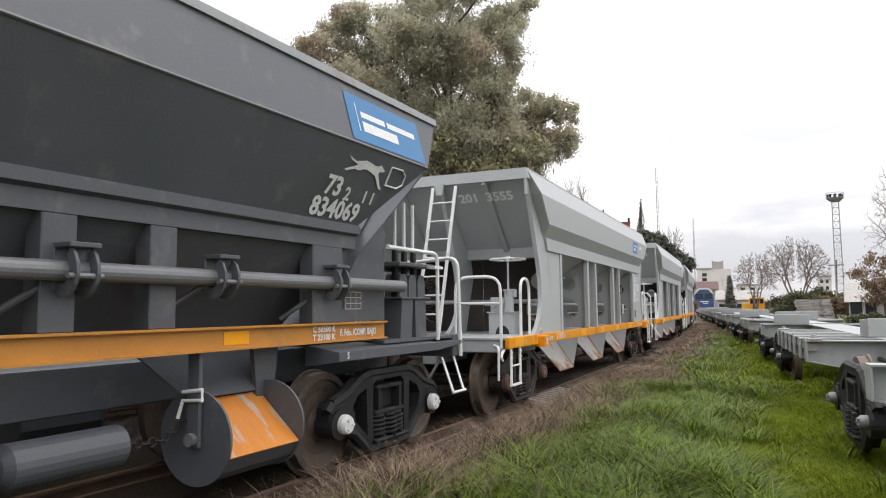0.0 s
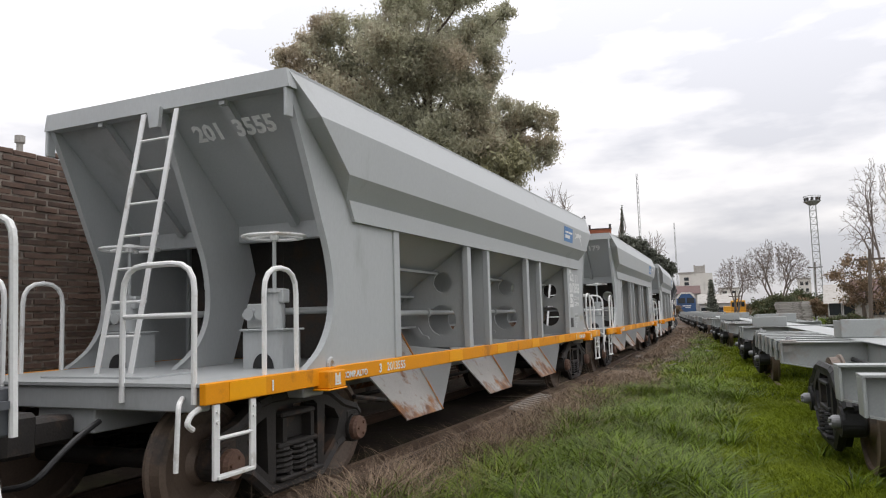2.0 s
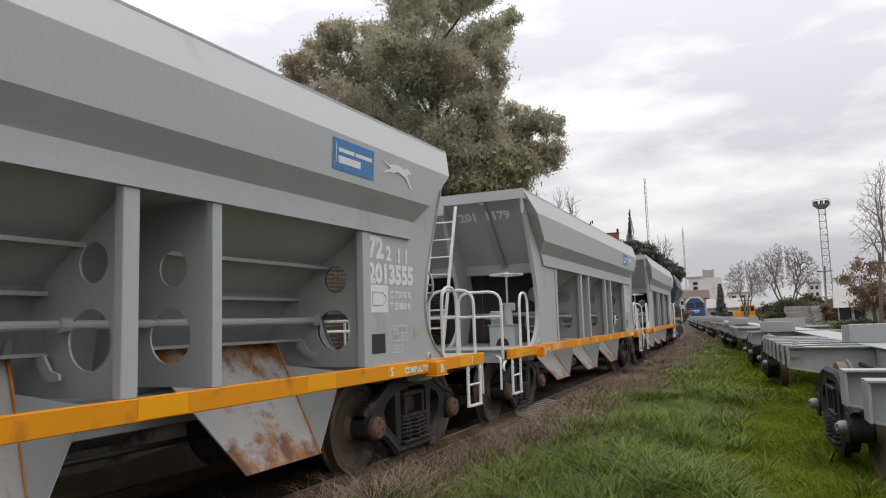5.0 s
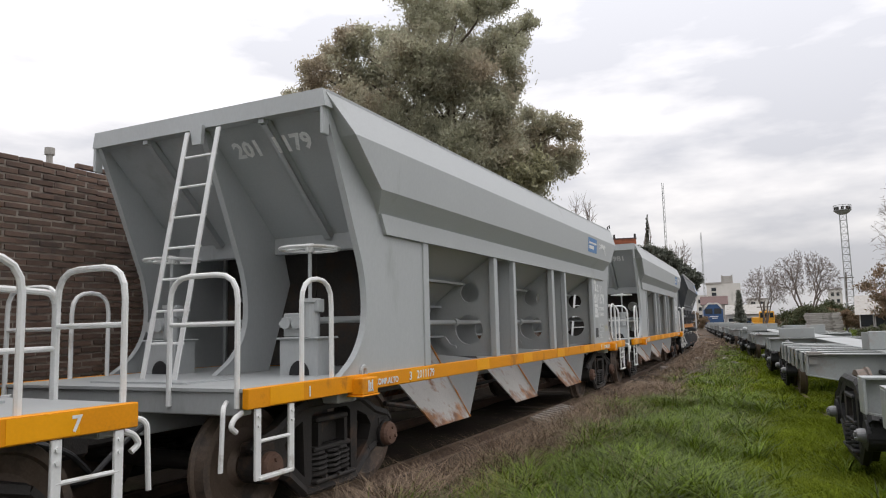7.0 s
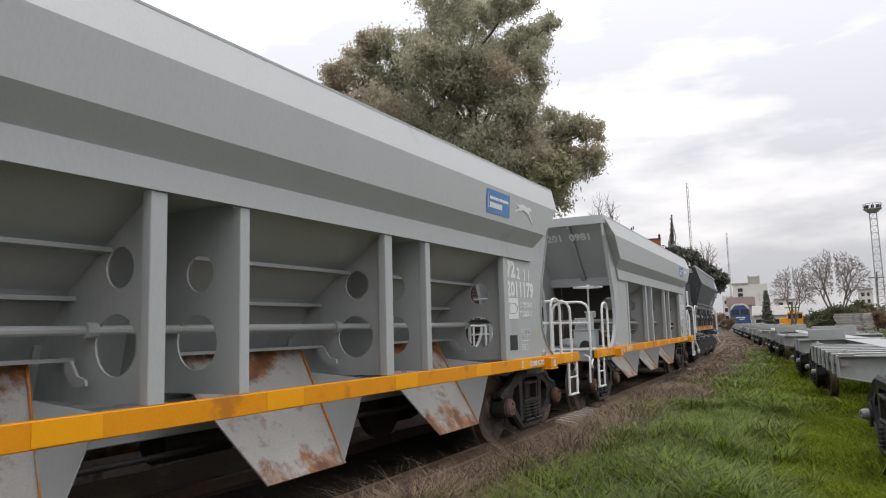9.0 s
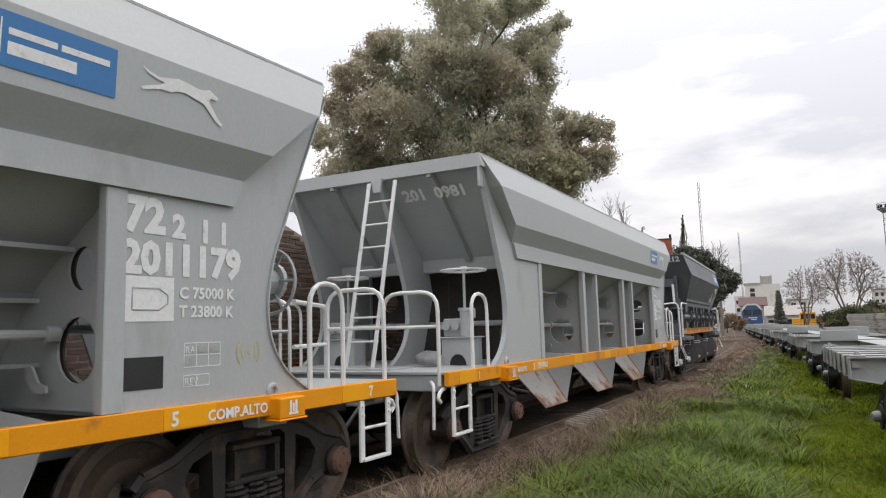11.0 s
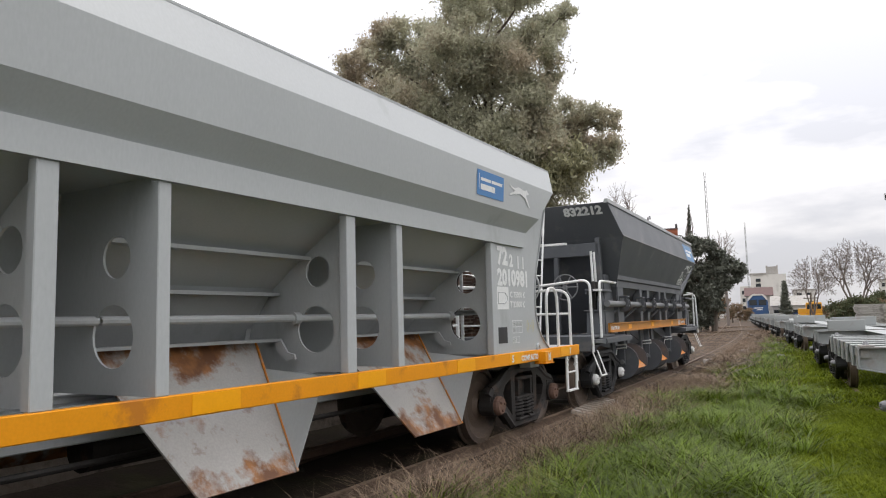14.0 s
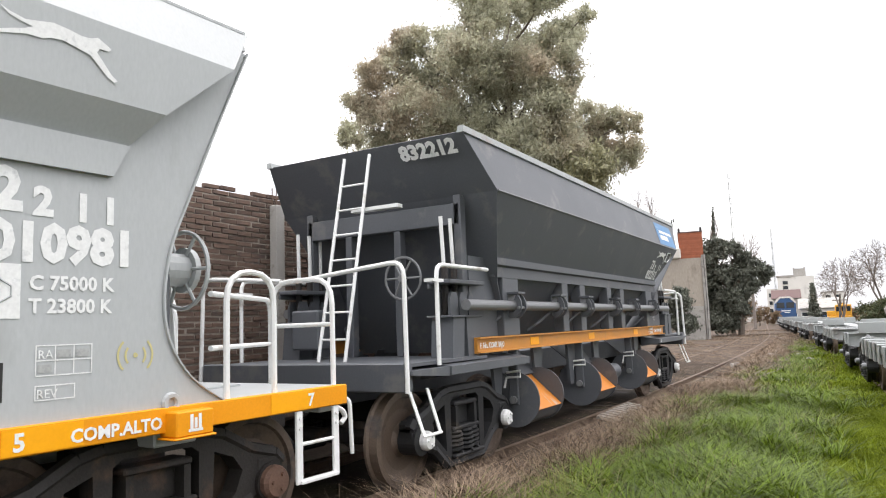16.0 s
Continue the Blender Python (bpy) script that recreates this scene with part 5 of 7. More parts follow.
def train_at(k, along, t):
    """Pose of wagon k when the train has travelled its way at t."""
    ts, ds = zip(*TRAVEL)
    if t in ts:
        d = ds[ts.index(t)]
    else:
        d = float(np.interp(t, ts, ds))
    return on(MAIN, 17.16 + k * GAP - d, CENTRE, along)


grey = grey_hopper()
greys = [grey, copy_thing(grey, pose(0, 0, 0)), copy_thing(grey, pose(0, 0, 0))]
for g, number, sign, dy in zip(greys, ("2013555", "2011179", "2010981"), (2.92, 2.86, 3.02), (0.0, 0.0, 0.07)):
    mark_grey(g, number, sign, dy)
dark = dark_hopper()
darks = [dark, copy_thing(dark, pose(0, 0, 0))]
mark_dark(darks[0], "834069", "834069")
mark_dark(darks[1], "832212", "832212")
TRAIN = [(darks[0], -1, -1.235), (greys[0], 0, -1.69), (greys[1], 1, -1.69), (greys[2], 2, -1.69), (darks[1], 3, -2.45)]
for ob, k, along in TRAIN:
    ob.matrix_world = train_at(k, along, 0.0)


# ---- flat wagons standing on the siding ----
def flat_wagon():
    w = thing("flat_wagon", "unloaded pale grey skeletal container flat wagon on the siding", "wagon", "flat wagons on the siding")
    part("centre_sill", boxes((-0.28, 0.28, -6.3, 6.3, 0.72, 1.02), (-0.34, 0.34, -6.3, 6.3, 1.02, 1.04), bevel=0.006), GALV, w)
    for y in (-6.25, -2.15, -1.45, -0.7, 0.0, 0.7, 1.45, 2.15, 6.25):
        for s in (-1, 1):
            arm = part("cross_beam", prisms("y", ([(s * 0.28, 0.58), (s * 0.28, 1.02), (s * 1.27, 1.02), (s * 1.27, 0.76)], y - 0.006, y + 0.006)), GALV, w)
            part("top_flange", boxes((min(s * 0.345, s * 1.30), max(s * 0.345, s * 1.30), y - 0.11, y + 0.11, 1.021, 1.036)), GALV, arm)
            part("bottom_flange", plates(0.012, [(s * 0.285, y - 0.08, 0.58), (s * 0.285, y + 0.08, 0.58), (s * 1.27, y + 0.08, 0.755), (s * 1.27, y - 0.08, 0.755)]), GALV, arm)
            part("end_cap", boxes((min(s * 1.275, s * 1.30), max(s * 1.275, s * 1.30), y - 0.10, y + 0.10, 0.755, 1.02), bevel=0.006), GALV, arm)
    for s in (-1, 1):
        part("side_channel", boxes((min(s * 1.16, s * 1.265), max(s * 1.16, s * 1.265), -2.2, 2.2, 0.90, 0.99)), GALV, w)
        for y in (-2.15, 2.15):
            lock = part("container_lock", boxes((min(s * 1.10, s * 1.28), max(s * 1.10, s * 1.28), y - 0.09, y + 0.09, 1.037, 1.062), bevel=0.006), GALV, w)
            part("lock_cone", rod(bmesh.new(), (s * 1.19, y, 1.062), (s * 1.19, y, 1.11), 0.045, 10, 0.02), STEEL_PIPE, lock)
        part("coupler", boxes((-0.12, 0.12, min(s * 6.3, s * 6.75), max(s * 6.3, s * 6.75), 0.66, 0.86), (-0.18, 0.18, min(s * 6.6, s * 6.9), max(s * 6.6, s * 6.9), 0.62, 0.92), bevel=0.03), BLACK_BOGIE, w)
    part("upstand", boxes((-0.42, 0.75, -1.32, -1.28, 1.041, 1.30), bevel=0.008), GALV, w)
    part("upstand_stay", boxes((-0.42, -0.39, -1.279, -0.75, 1.041, 1.28)), GALV, w)
    part("upstand", boxes((-1.08, -0.32, 6.10, 6.14, 1.041, 1.28), bevel=0.008), GALV, w)
    for yc in (-4.45, 4.45):
        bogie(w, yc, BLACK_BOGIE)
        for k in (-0.9, 0.9):
            wheelset(w, yc + k, STEEL_PIPE, "worn metal axle cap", 0.06)
    part("brake_beam", boxes((-0.9, 0.9, -3.05, -2.95, 0.5, 0.6), bevel=0.02), BLACK_BOGIE, w)
    part("air_pipe", tubes(0.03, [(-0.45, -5.9, 0.80), (-0.45, 5.9, 0.80)], sides=8), BLACK_BOGIE, w)
    return w


flat = flat_wagon()
flat.matrix_world = on(SIDING, -0.62)
for i in range(1, 8):
    copy_thing(flat, on(SIDING, -0.62 + 13.45 * i))


# ---- brick boundary wall behind the train ----
def brick_wall():
    top = thing("wall_west", "old weathered brick boundary wall with uneven bed joints", "wall", kind="structure")
    x, y0, y1, course, length = -7.3, -4.0, 13.5, 0.072, 0.262
    rng = random.Random(4)
    lines = int(3.7 / course)
    me = bpy.data.meshes.new("brick")
    bm = box(bmesh.new(), -0.06, 0.0, -0.122, 0.122, 0.0, 0.052, 0.004)
    bm.to_mesh(me)
    bm.free()
    me.materials.append(BRICK)
    rest, kept = bmesh.new(), 0
    for r in range(lines):
        z = -0.2 + r * course
        y = y0 + (0.13 if r % 2 else 0)
        while y < y1:
            lim = 3.43 + 0.04 * math.sin(y * 1.3) + (0.03 if rng.random() < 0.5 else -0.03) - max(0, y - 7.2) * 0.35 * (y < 9.4) - (0.75 if y >= 9.4 else 0)
            if z + course < lim:
                m = pose(x + rng.uniform(-0.010, 0.008), y + rng.uniform(-0.014, 0.014), z + 0.016 * math.sin(y * 0.8 + r * 0.1) + 0.006 * math.sin(y * 2.3 + r * 0.35) + rng.uniform(-0.004, 0.004), rng.uniform(-1.2, 1.2), 0, rng.uniform(-2, 2))
                if 2.68 < z < 3.45 and 4.0 < y < 11.5 and kept < 280:
                    ob = new("brick", me)
                    ob.parent, ob.matrix_world = top, m
                    kept += 1
                elif z > 0.3:
                    v = [rest.verts.new(m @ Vector(p)) for p in ((-0.06, -0.125, 0), (0, -0.123, 0.002), (0, 0.123, 0.002), (-0.06, 0.125, 0), (-0.06, -0.125, 0.052), (0, -0.122, 0.050), (0, 0.122, 0.050), (-0.06, 0.125, 0.052))]
                    for q in ((1, 2, 6, 5), (4, 5, 6, 7), (0, 3, 2, 1), (0, 1, 5, 4), (2, 3, 7, 6)):
                        rest.faces.new([v[i] for i in q])
            y += length
    tagged(part("brickwork", rest, BRICK, top), kind="stuff")
    out = [(y0, -0.3), (y0, 3.38), (7.2, 3.38), (9.4, 2.62), (y1, 2.45), (y1, -0.3)]
    part("mortar_core", prisms("x", (out, x - 0.26, x - 0.0145)), MORTAR, top)
    # the lower stretch beyond, bent with the line
    far = bmesh.new()
    run, way = 11.0, math.atan2(-0.75, 11.0)
    m0 = Matrix.Translation((x, y1, 0)) @ Matrix.Rotation(-way, 4, "Z")
    for r in range(int(2.45 / course)):
        y = 0.13 if r % 2 else 0.02
        while y < run:
            m = m0 @ pose(rng.uniform(-0.012, 0.01), y, 0.0 + r * course, rng.uniform(-1.5, 1.5), 0, rng.uniform(-2, 2))
            v = [far.verts.new(m @ Vector(p)) for p in ((-0.06, -0.123, 0), (0, -0.123, 0), (0, 0.123, 0), (-0.06, 0.123, 0), (-0.06, -0.122, 0.05), (0, -0.122, 0.05), (0, 0.122, 0.05), (-0.06, 0.122, 0.05))]
            for q in ((1, 2, 6, 5), (4, 5, 6, 7), (0, 3, 2, 1), (0, 1, 5, 4), (2, 3, 7, 6)):
                far.faces.new([v[i] for i in q])
            y += length
    tagged(part("brickwork", far, BRICK, top), kind="stuff")
    core = part("mortar_core", prisms("x", ([(0, -0.3), (0, 2.42), (run, 2.40), (run, -0.3)], -0.26, -0.0145)), MORTAR, top)
    core.matrix_world = m0
    return top


brick_wall()


def concrete_post(y, h):
    t = thing("reinforced_post", "square concrete post with rusty bars on top of the wall", "post", m=pose(-7.22, y, 0))
    part("shaft", boxes((-0.07, 0.07, -0.08, 0.08, -0.2, h), bevel=0.01), CONCRETE, t)
    for dx, dy in ((-0.04, -0.05), (0.04, -0.05), (0.04, 0.05)):
        part("bar", rod(bmesh.new(), (dx, dy, h), (dx, dy, h + 0.25), 0.008, 6), RAIL, t)


concrete_post(7.0, 3.28)
vent = thing("vent_pipe", "thin pale vent pipe behind the brick wall", "pipe", m=pose(-7.75, 5.0, 0))
part("pipe", tubes(0.035, [(0, 0, -0.1), (0, 0, 3.62)]), CONCRETE, vent)
part("cowl", rod(bmesh.new(), (0, 0, 3.60), (0, 0, 3.68), 0.055, 10), CONCRETE, vent)


# ---- trees ----
def leaf_mesh(name, centres, count, size, mat, parent, seed, shell=0.55, flat=0.8):
    """Many small leaf blades gathered in clumps. centres: x, y, z, radius."""
    rng = np.random.default_rng(seed)
    c = np.array(centres, float)
    share = c[:, 3] ** 2 / (c[:, 3] ** 2).sum()
    pick = rng.choice(len(c), count, p=share)
    d = rng.normal(size=(count, 3))
    d /= np.linalg.norm(d, axis=1, keepdims=True)
    rad = (shell + (1 - shell) * rng.random(count)) * (0.75 + 0.5 * rng.random(count) ** 3)
    # sprays: leaves gather round a number of twig ends in each clump
    twig = rng.normal(size=(len(c) * 26, 3))
    twig /= np.linalg.norm(twig, axis=1, keepdims=True)
    tid = pick * 26 + rng.integers(0, 26, count)
    d = twig[tid] * (0.62 + 0.45 * rng.random((count, 1))) + rng.normal(size=(count, 3)) * 0.185
    p = c[pick, :3] + d * c[pick, 3:4] * rad[:, None] ** 0.3 * np.array([1, 1, flat])
    u = rng.normal(size=(count, 3))
    u[:, 2] -= 0.7
    u /= np.linalg.norm(u, axis=1, keepdims=True)
    v = np.cross(u, rng.normal(size=(count, 3)))
    v /= np.linalg.norm(v, axis=1, keepdims=True)
    s = size * (0.6 + 0.8 * rng.random((count, 1)))
    quad = np.stack([p - u * s, p + v * s * 0.34, p + u * s, p - v * s * 0.34], 1).reshape(-1, 3)
    me = bpy.data.meshes.new(name)
    me.from_pydata(quad.tolist(), [], np.arange(count * 4).reshape(-1, 4).tolist())
    me.materials.append(mat)
    ob = new(name, me)
    ob.parent = parent
    return ob


def limb(bm, p, q, r, r2, rng, n=4, sway=0.06):
    """A tapered limb with a slight sway."""
    p, q = Vector(p), Vector(q)
    last, lr = p, r
    for i in range(1, n + 1):
        t = i / n
        c = p.lerp(q, t) + (Vector((rng.uniform(-1, 1), rng.uniform(-1, 1), rng.uniform(-0.4, 0.4))) * (q - p).length * sway if i < n else Vector())
        nr = r + (r2 - r) * t
        rod(bm, last, c, lr, 7, nr)
        last, lr = c, nr


def eucalyptus():
    turn = radians(27.36)
    t = thing("eucalyptus_tree", "tall olive and rust-tinged eucalyptus tree behind the wall", "tree", m=Matrix.Rotation(turn, 4, "Z") @ Matrix.Translation((0, 40, 0)))
    clumps = [(-1.0, 19.9, 1.7), (0.9, 20.7, 1.5), (2.6, 20.0, 1.5), (4.0, 18.7, 1.2), (4.8, 18.3, 0.6), (3.3, 17.0, 1.5), (1.4, 17.9, 1.7), (-0.9, 17.7, 1.8), (-2.9, 18.2, 1.3), (-4.9, 18.2, 1.1), (-5.8, 18.6, 0.6), (-6.1, 16.9, 1.4), (-7.1, 15.9, 1.1), (-4.0, 16.0, 2.0), (-1.7, 15.9, 2.0), (0.6, 15.4, 1.9), (2.7, 15.2, 1.8), (3.8, 14.6, 0.8), (-8.2, 14.6, 1.1), (-9.3, 13.6, 1.0), (-6.7, 13.3, 1.7), (-4.6, 13.3, 2.0), (-2.1, 13.3, 2.0), (0.3, 12.9, 1.9), (2.4, 12.7, 1.7), (4.9, 13.2, 1.1), (5.9, 12.9, 0.8), (4.1, 11.4, 1.6), (7.0, 12.4, 0.8), (6.8, 11.2, 1.2), (5.5, 10.9, 1.4)]
    clumps += [(u * 2.4 - 7.2, 11.0 - 0.1 * abs(u - 2), 2.1) for u in range(6)] + [(u * 2.6 - 3.9, 8.6, 2.0) for u in range(4)]
    rng = random.Random(8)
    cs = [(u, rng.uniform(-2.6, 2.6), z, r) for u, z, r in clumps]
    bm = bmesh.new()
    limb(bm, (0.2, 0, -0.4), (0.4, 0, 7.0), 0.62, 0.45, rng)
    limb(bm, (0.4, 0, 7.0), (0.3, 0.3, 14.5), 0.40, 0.10, rng, 6)
    for u, y, z, r in cs:
        h = max(4.5, z - rng.uniform(2.5, 5.0))
        limb(bm, (0.4 + u * 0.12, 0, h), (u, y, z), 0.10, 0.025, rng, 5, 0.05)
    part("trunk", bm, BARK, t)
    leaf_mesh("crown", cs, 270000, 0.115, LEAF, t, 1, 0.5, 0.95)
    leaf_mesh("lower_spray", [(3.9, -2.6, 9.6, 1.7), (2.6, -2.6, 8.8, 1.6), (0.0, -2.8, 9.8, 1.4)], 9000, 0.15, LEAF_LIGHT, t, 2)
    return t


eucalyptus()


def far_at(az, dist):
    a = radians(az)
    return -math.sin(a) * dist, math.cos(a) * dist


def crown_tree(name, label, az, dist, trunk, middle, half, seed, ends=700, twig=0.012):
    """A leafless tree whose limbs fork again and again to fill a domed crown. middle: the crown's height above ground, half: its half width, depth and height."""
    x, y = far_at(az, dist)
    t = thing(name, label, "tree", m=Matrix.Translation((x, y, -0.15)) @ Matrix.Rotation(radians(az), 4, "Z"))
    rng = np.random.default_rng(seed)
    d = rng.normal(size=(ends, 3))
    d /= np.linalg.norm(d, axis=1, keepdims=True)
    d[:, 2] = np.where(d[:, 2] < -0.35, -d[:, 2], d[:, 2])
    lump = 1 + 0.13 * np.sin(d[:, :1] * 7 + seed) * np.cos(d[:, 2:] * 6 + d[:, 1:2] * 5)
    pts = d * rng.random((ends, 1)) ** 0.28 * lump * np.array(half) + np.array([0, 0, middle])
    bm = bmesh.new()

    def grow(p, ids, level):
        for part_ids in ids:
            c = pts[part_ids].mean(0)
            k = len(part_ids)
            q = pts[part_ids[0]] if k == 1 else p + (c - p) * (0.42 if level else 0.5) + rng.normal(size=3) * 0.05 * np.linalg.norm(c - p)
            r0, r1 = max(twig, trunk * (k / ends) ** 0.46), max(twig * 0.7, trunk * (k / ends) ** 0.46 * 0.8)
            rod(bm, Vector(p), Vector(q), r0, 6 if k > 30 else 3, r1)
            if k > 1:
                v = pts[part_ids] - q
                side = v @ np.linalg.svd(v - v.mean(0), full_matrices=False)[2][0]
                order = np.argsort(side)
                cut = int(k * rng.uniform(0.35, 0.65)) or 1
                grow(q, [part_ids[order[:cut]], part_ids[order[cut:]]], level + 1)

    fork = np.array([0.0, 0.0, max(0.8, middle - half[2] * 1.15)])
    rod(bm, Vector((0, 0, 0)), Vector(fork), trunk * 1.2, 8, trunk)
    every = np.argsort(np.arctan2(pts[:, 0], pts[:, 1]))
    grow(fork, np.array_split(every, 4), 0)
    part("crown", bm, BARE, t)
    return t


crown_tree("bare_tree", "wide leafless tree with a domed crown of fine grey twigs", 0.75, 100, 0.26, 5.7, (4.3, 3.6, 4.4), 3, 2600, 0.02)
crown_tree("bare_tree", "smaller leafless tree beside the wide one", 3.5, 104, 0.18, 4.8, (2.9, 2.6, 3.9), 5, 1500, 0.02)
crown_tree("bare_tree", "thin leafless tree over the dark conifer", 9.2, 95, 0.16, 9.4, (1.9, 1.6, 2.7), 9, 130, 0.022)
crown_tree("bare_tree", "tall leafless tree with upright limbs", -6.1, 62, 0.20, 7.2, (2.7, 2.4, 5.2), 21, 1100, 0.013)
crown_tree("bare_tree", "leafless top of a tree above the train", 16.6, 60, 0.16, 9.0, (1.6, 1.6, 4.0), 31, 260, 0.012)


def leafy(name, label, az, dist, clumps, count, size, mat, trunk_h, trunk_r, seed, shell=0.4):
    x, y = far_at(az, dist)
    t = thing(name, label, "tree" if trunk_h > 2 else "shrub", m=Matrix.Translation((x, y, -0.1)) @ Matrix.Rotation(radians(az), 4, "Z"))
    rng = random.Random(seed)
    cs = [(u, rng.uniform(-0.6, 0.6) * r, z, r) for u, z, r in clumps]
    bm = bmesh.new()
    limb(bm, (0, 0, 0), (0, 0, trunk_h), trunk_r, trunk_r * 0.5, rng)
    for u, yy, z, r in cs:
        limb(bm, (0, 0, trunk_h * 0.55), (u, yy, z), trunk_r * 0.4, 0.02, rng)
    part("trunk", bm, BARK, t)
    leaf_mesh("crown", cs, count, size, mat, t, seed, shell)
    return t


leafy("conifer", "dense dark green conifer leaning over the line", 10.2, 66, [(-2.5, 6.9, 1.2), (-1.6, 7.8, 0.9), (-0.5, 7.2, 1.1), (0.6, 6.5, 1.0), (1.5, 5.8, 0.9), (2.3, 5.3, 0.7), (2.0, 4.6, 0.5), (0.9, 4.2, 0.8), (-2.6, 5.0, 1.4), (-1.0, 5.4, 1.4), (0.6, 4.8, 1.3), (0.2, 3.6, 0.9), (-2.3, 3.0, 1.5), (-0.4, 3.2, 1.5), (-0.2, 2.2, 1.0), (-1.8, 1.3, 1.3), (-0.8, 1.2, 1.0), (-2.9, 8.1, 0.5)], 46000, 0.16, CONIFER, 5.0, 0.28, 41)
leafy("cypress", "slender dark pointed cypress", 11.8, 85, [(0.008 * i + 0.04 * math.sin(i * 2.1), 3.0 + i * 0.2, 0.55 - 0.0088 * i) for i in range(56)], 34000, 0.10, CONIFER, 9.0, 0.2, 43)
leafy("cypress", "small dark pointed cypress before the buildings", 5.25, 118, [(0, 1.5 + 0.5 * i, 0.85 - 0.06 * i) for i in range(10)], 3500, 0.2, CONIFER, 5.0, 0.2, 44)
leafy("garden_tree", "brown-leaved autumn tree beside the siding", -4.75, 58, [(-1.4, 3.4, 1.1), (-0.4, 4.6, 1.1), (0.6, 3.2, 1.3), (-0.9, 2.2, 1.0), (0.9, 1.8, 1.2), (1.8, 3.8, 1.3), (2.2, 2.0, 1.3)], 9000, 0.10, BROWN_LEAF, 3.2, 0.16, 45, 0.3)
leafy("shrub", "dark green shrub beside the stacked beams", 0.9, 82, [(-1.7, 0.6, 0.8), (-0.9, 1.2, 1.0), (0.1, 1.9, 1.1), (1.2, 2.0, 1.0), (2.0, 1.6, 0.9), (0.4, 0.8, 1.1)], 16000, 0.11, SHRUB, 1.0, 0.1, 46)
leafy("shrub", "brownish scrub beside the green shrub", -1.6, 84, [(-1.3, 1.7, 1.0), (-0.2, 1.6, 1.0), (0.8, 1.3, 0.9), (1.4, 0.9, 0.7)], 9000, 0.11, BROWN_LEAF, 1.0, 0.1, 52)
leafy("shrub", "tangle of brown and green scrub under bare trees", -0.6, 96, [(-4.0, 1.6, 1.4), (-2.0, 2.0, 1.5), (0, 2.2, 1.6), (2.0, 1.9, 1.5), (4.0, 1.3, 1.3)], 14000, 0.18, SHRUB, 1.5, 0.1, 47)
leafy("shrub", "brown winter scrub behind the siding", 4.2, 142, [(-3.0, 1.5, 1.5), (-1.0, 2.2, 1.6), (1.0, 1.9, 1.6), (3.0, 1.3, 1.3)], 9000, 0.2, BROWN_LEAF, 1.5, 0.1, 48)
leafy("shrub", "brown scrub along the far end of the track", 8.9, 118, [(-2.6, 1.4, 1.1), (-1.5, 2.6, 1.1), (-0.4, 1.6, 1.2), (0.6, 2.4, 1.0), (1.5, 1.2, 1.0), (2.4, 1.7, 0.8), (-0.8, 3.4, 0.7)], 9000, 0.12, BROWN_LEAF, 1.4, 0.1, 49)
leafy("shrub", "dark shrub growing against the plastered house", 14.7, 52, [(-0.5, 1.6, 0.9), (0.2, 2.6, 0.9), (0.3, 3.4, 0.6), (0.6, 1.3, 0.9)], 9000, 0.12, CONIFER, 2.0, 0.1, 50)
leafy("shrub", "low green shrub by the hut", -3.4, 50, [(-0.6, 0.5, 0.5), (0.2, 0.7, 0.6), (0.9, 0.5, 0.5)], 4000, 0.1, SHRUB, 0.6, 0.05, 51)


# ---- buildings ----
def window_grid(parent, x0, x1, z0, z1, cols, rows, y, w, h):
    for i in range(cols):
        for j in range(rows):
            cx = x0 + (x1 - x0) * (i + 0.5) / cols
            cz = z0 + (z1 - z0) * (j + 0.5) / rows
            wd = part("window", boxes((cx - w / 2, cx + w / 2, y - 0.04, y - 0.004, cz - h / 2, cz + h / 2)), GLASS_DARK, parent)
            part("sill", boxes((cx - w / 2 - 0.1, cx + w / 2 + 0.1, y - 0.14, y - 0.002, cz - h / 2 - 0.12, cz - h / 2 - 0.02)), CONCRETE, wd)


def facing(az, dist):
    x, y = far_at(az, dist)
    return Matrix.Translation((x, y, -0.2)) @ Matrix.Rotation(radians(az), 4, "Z")


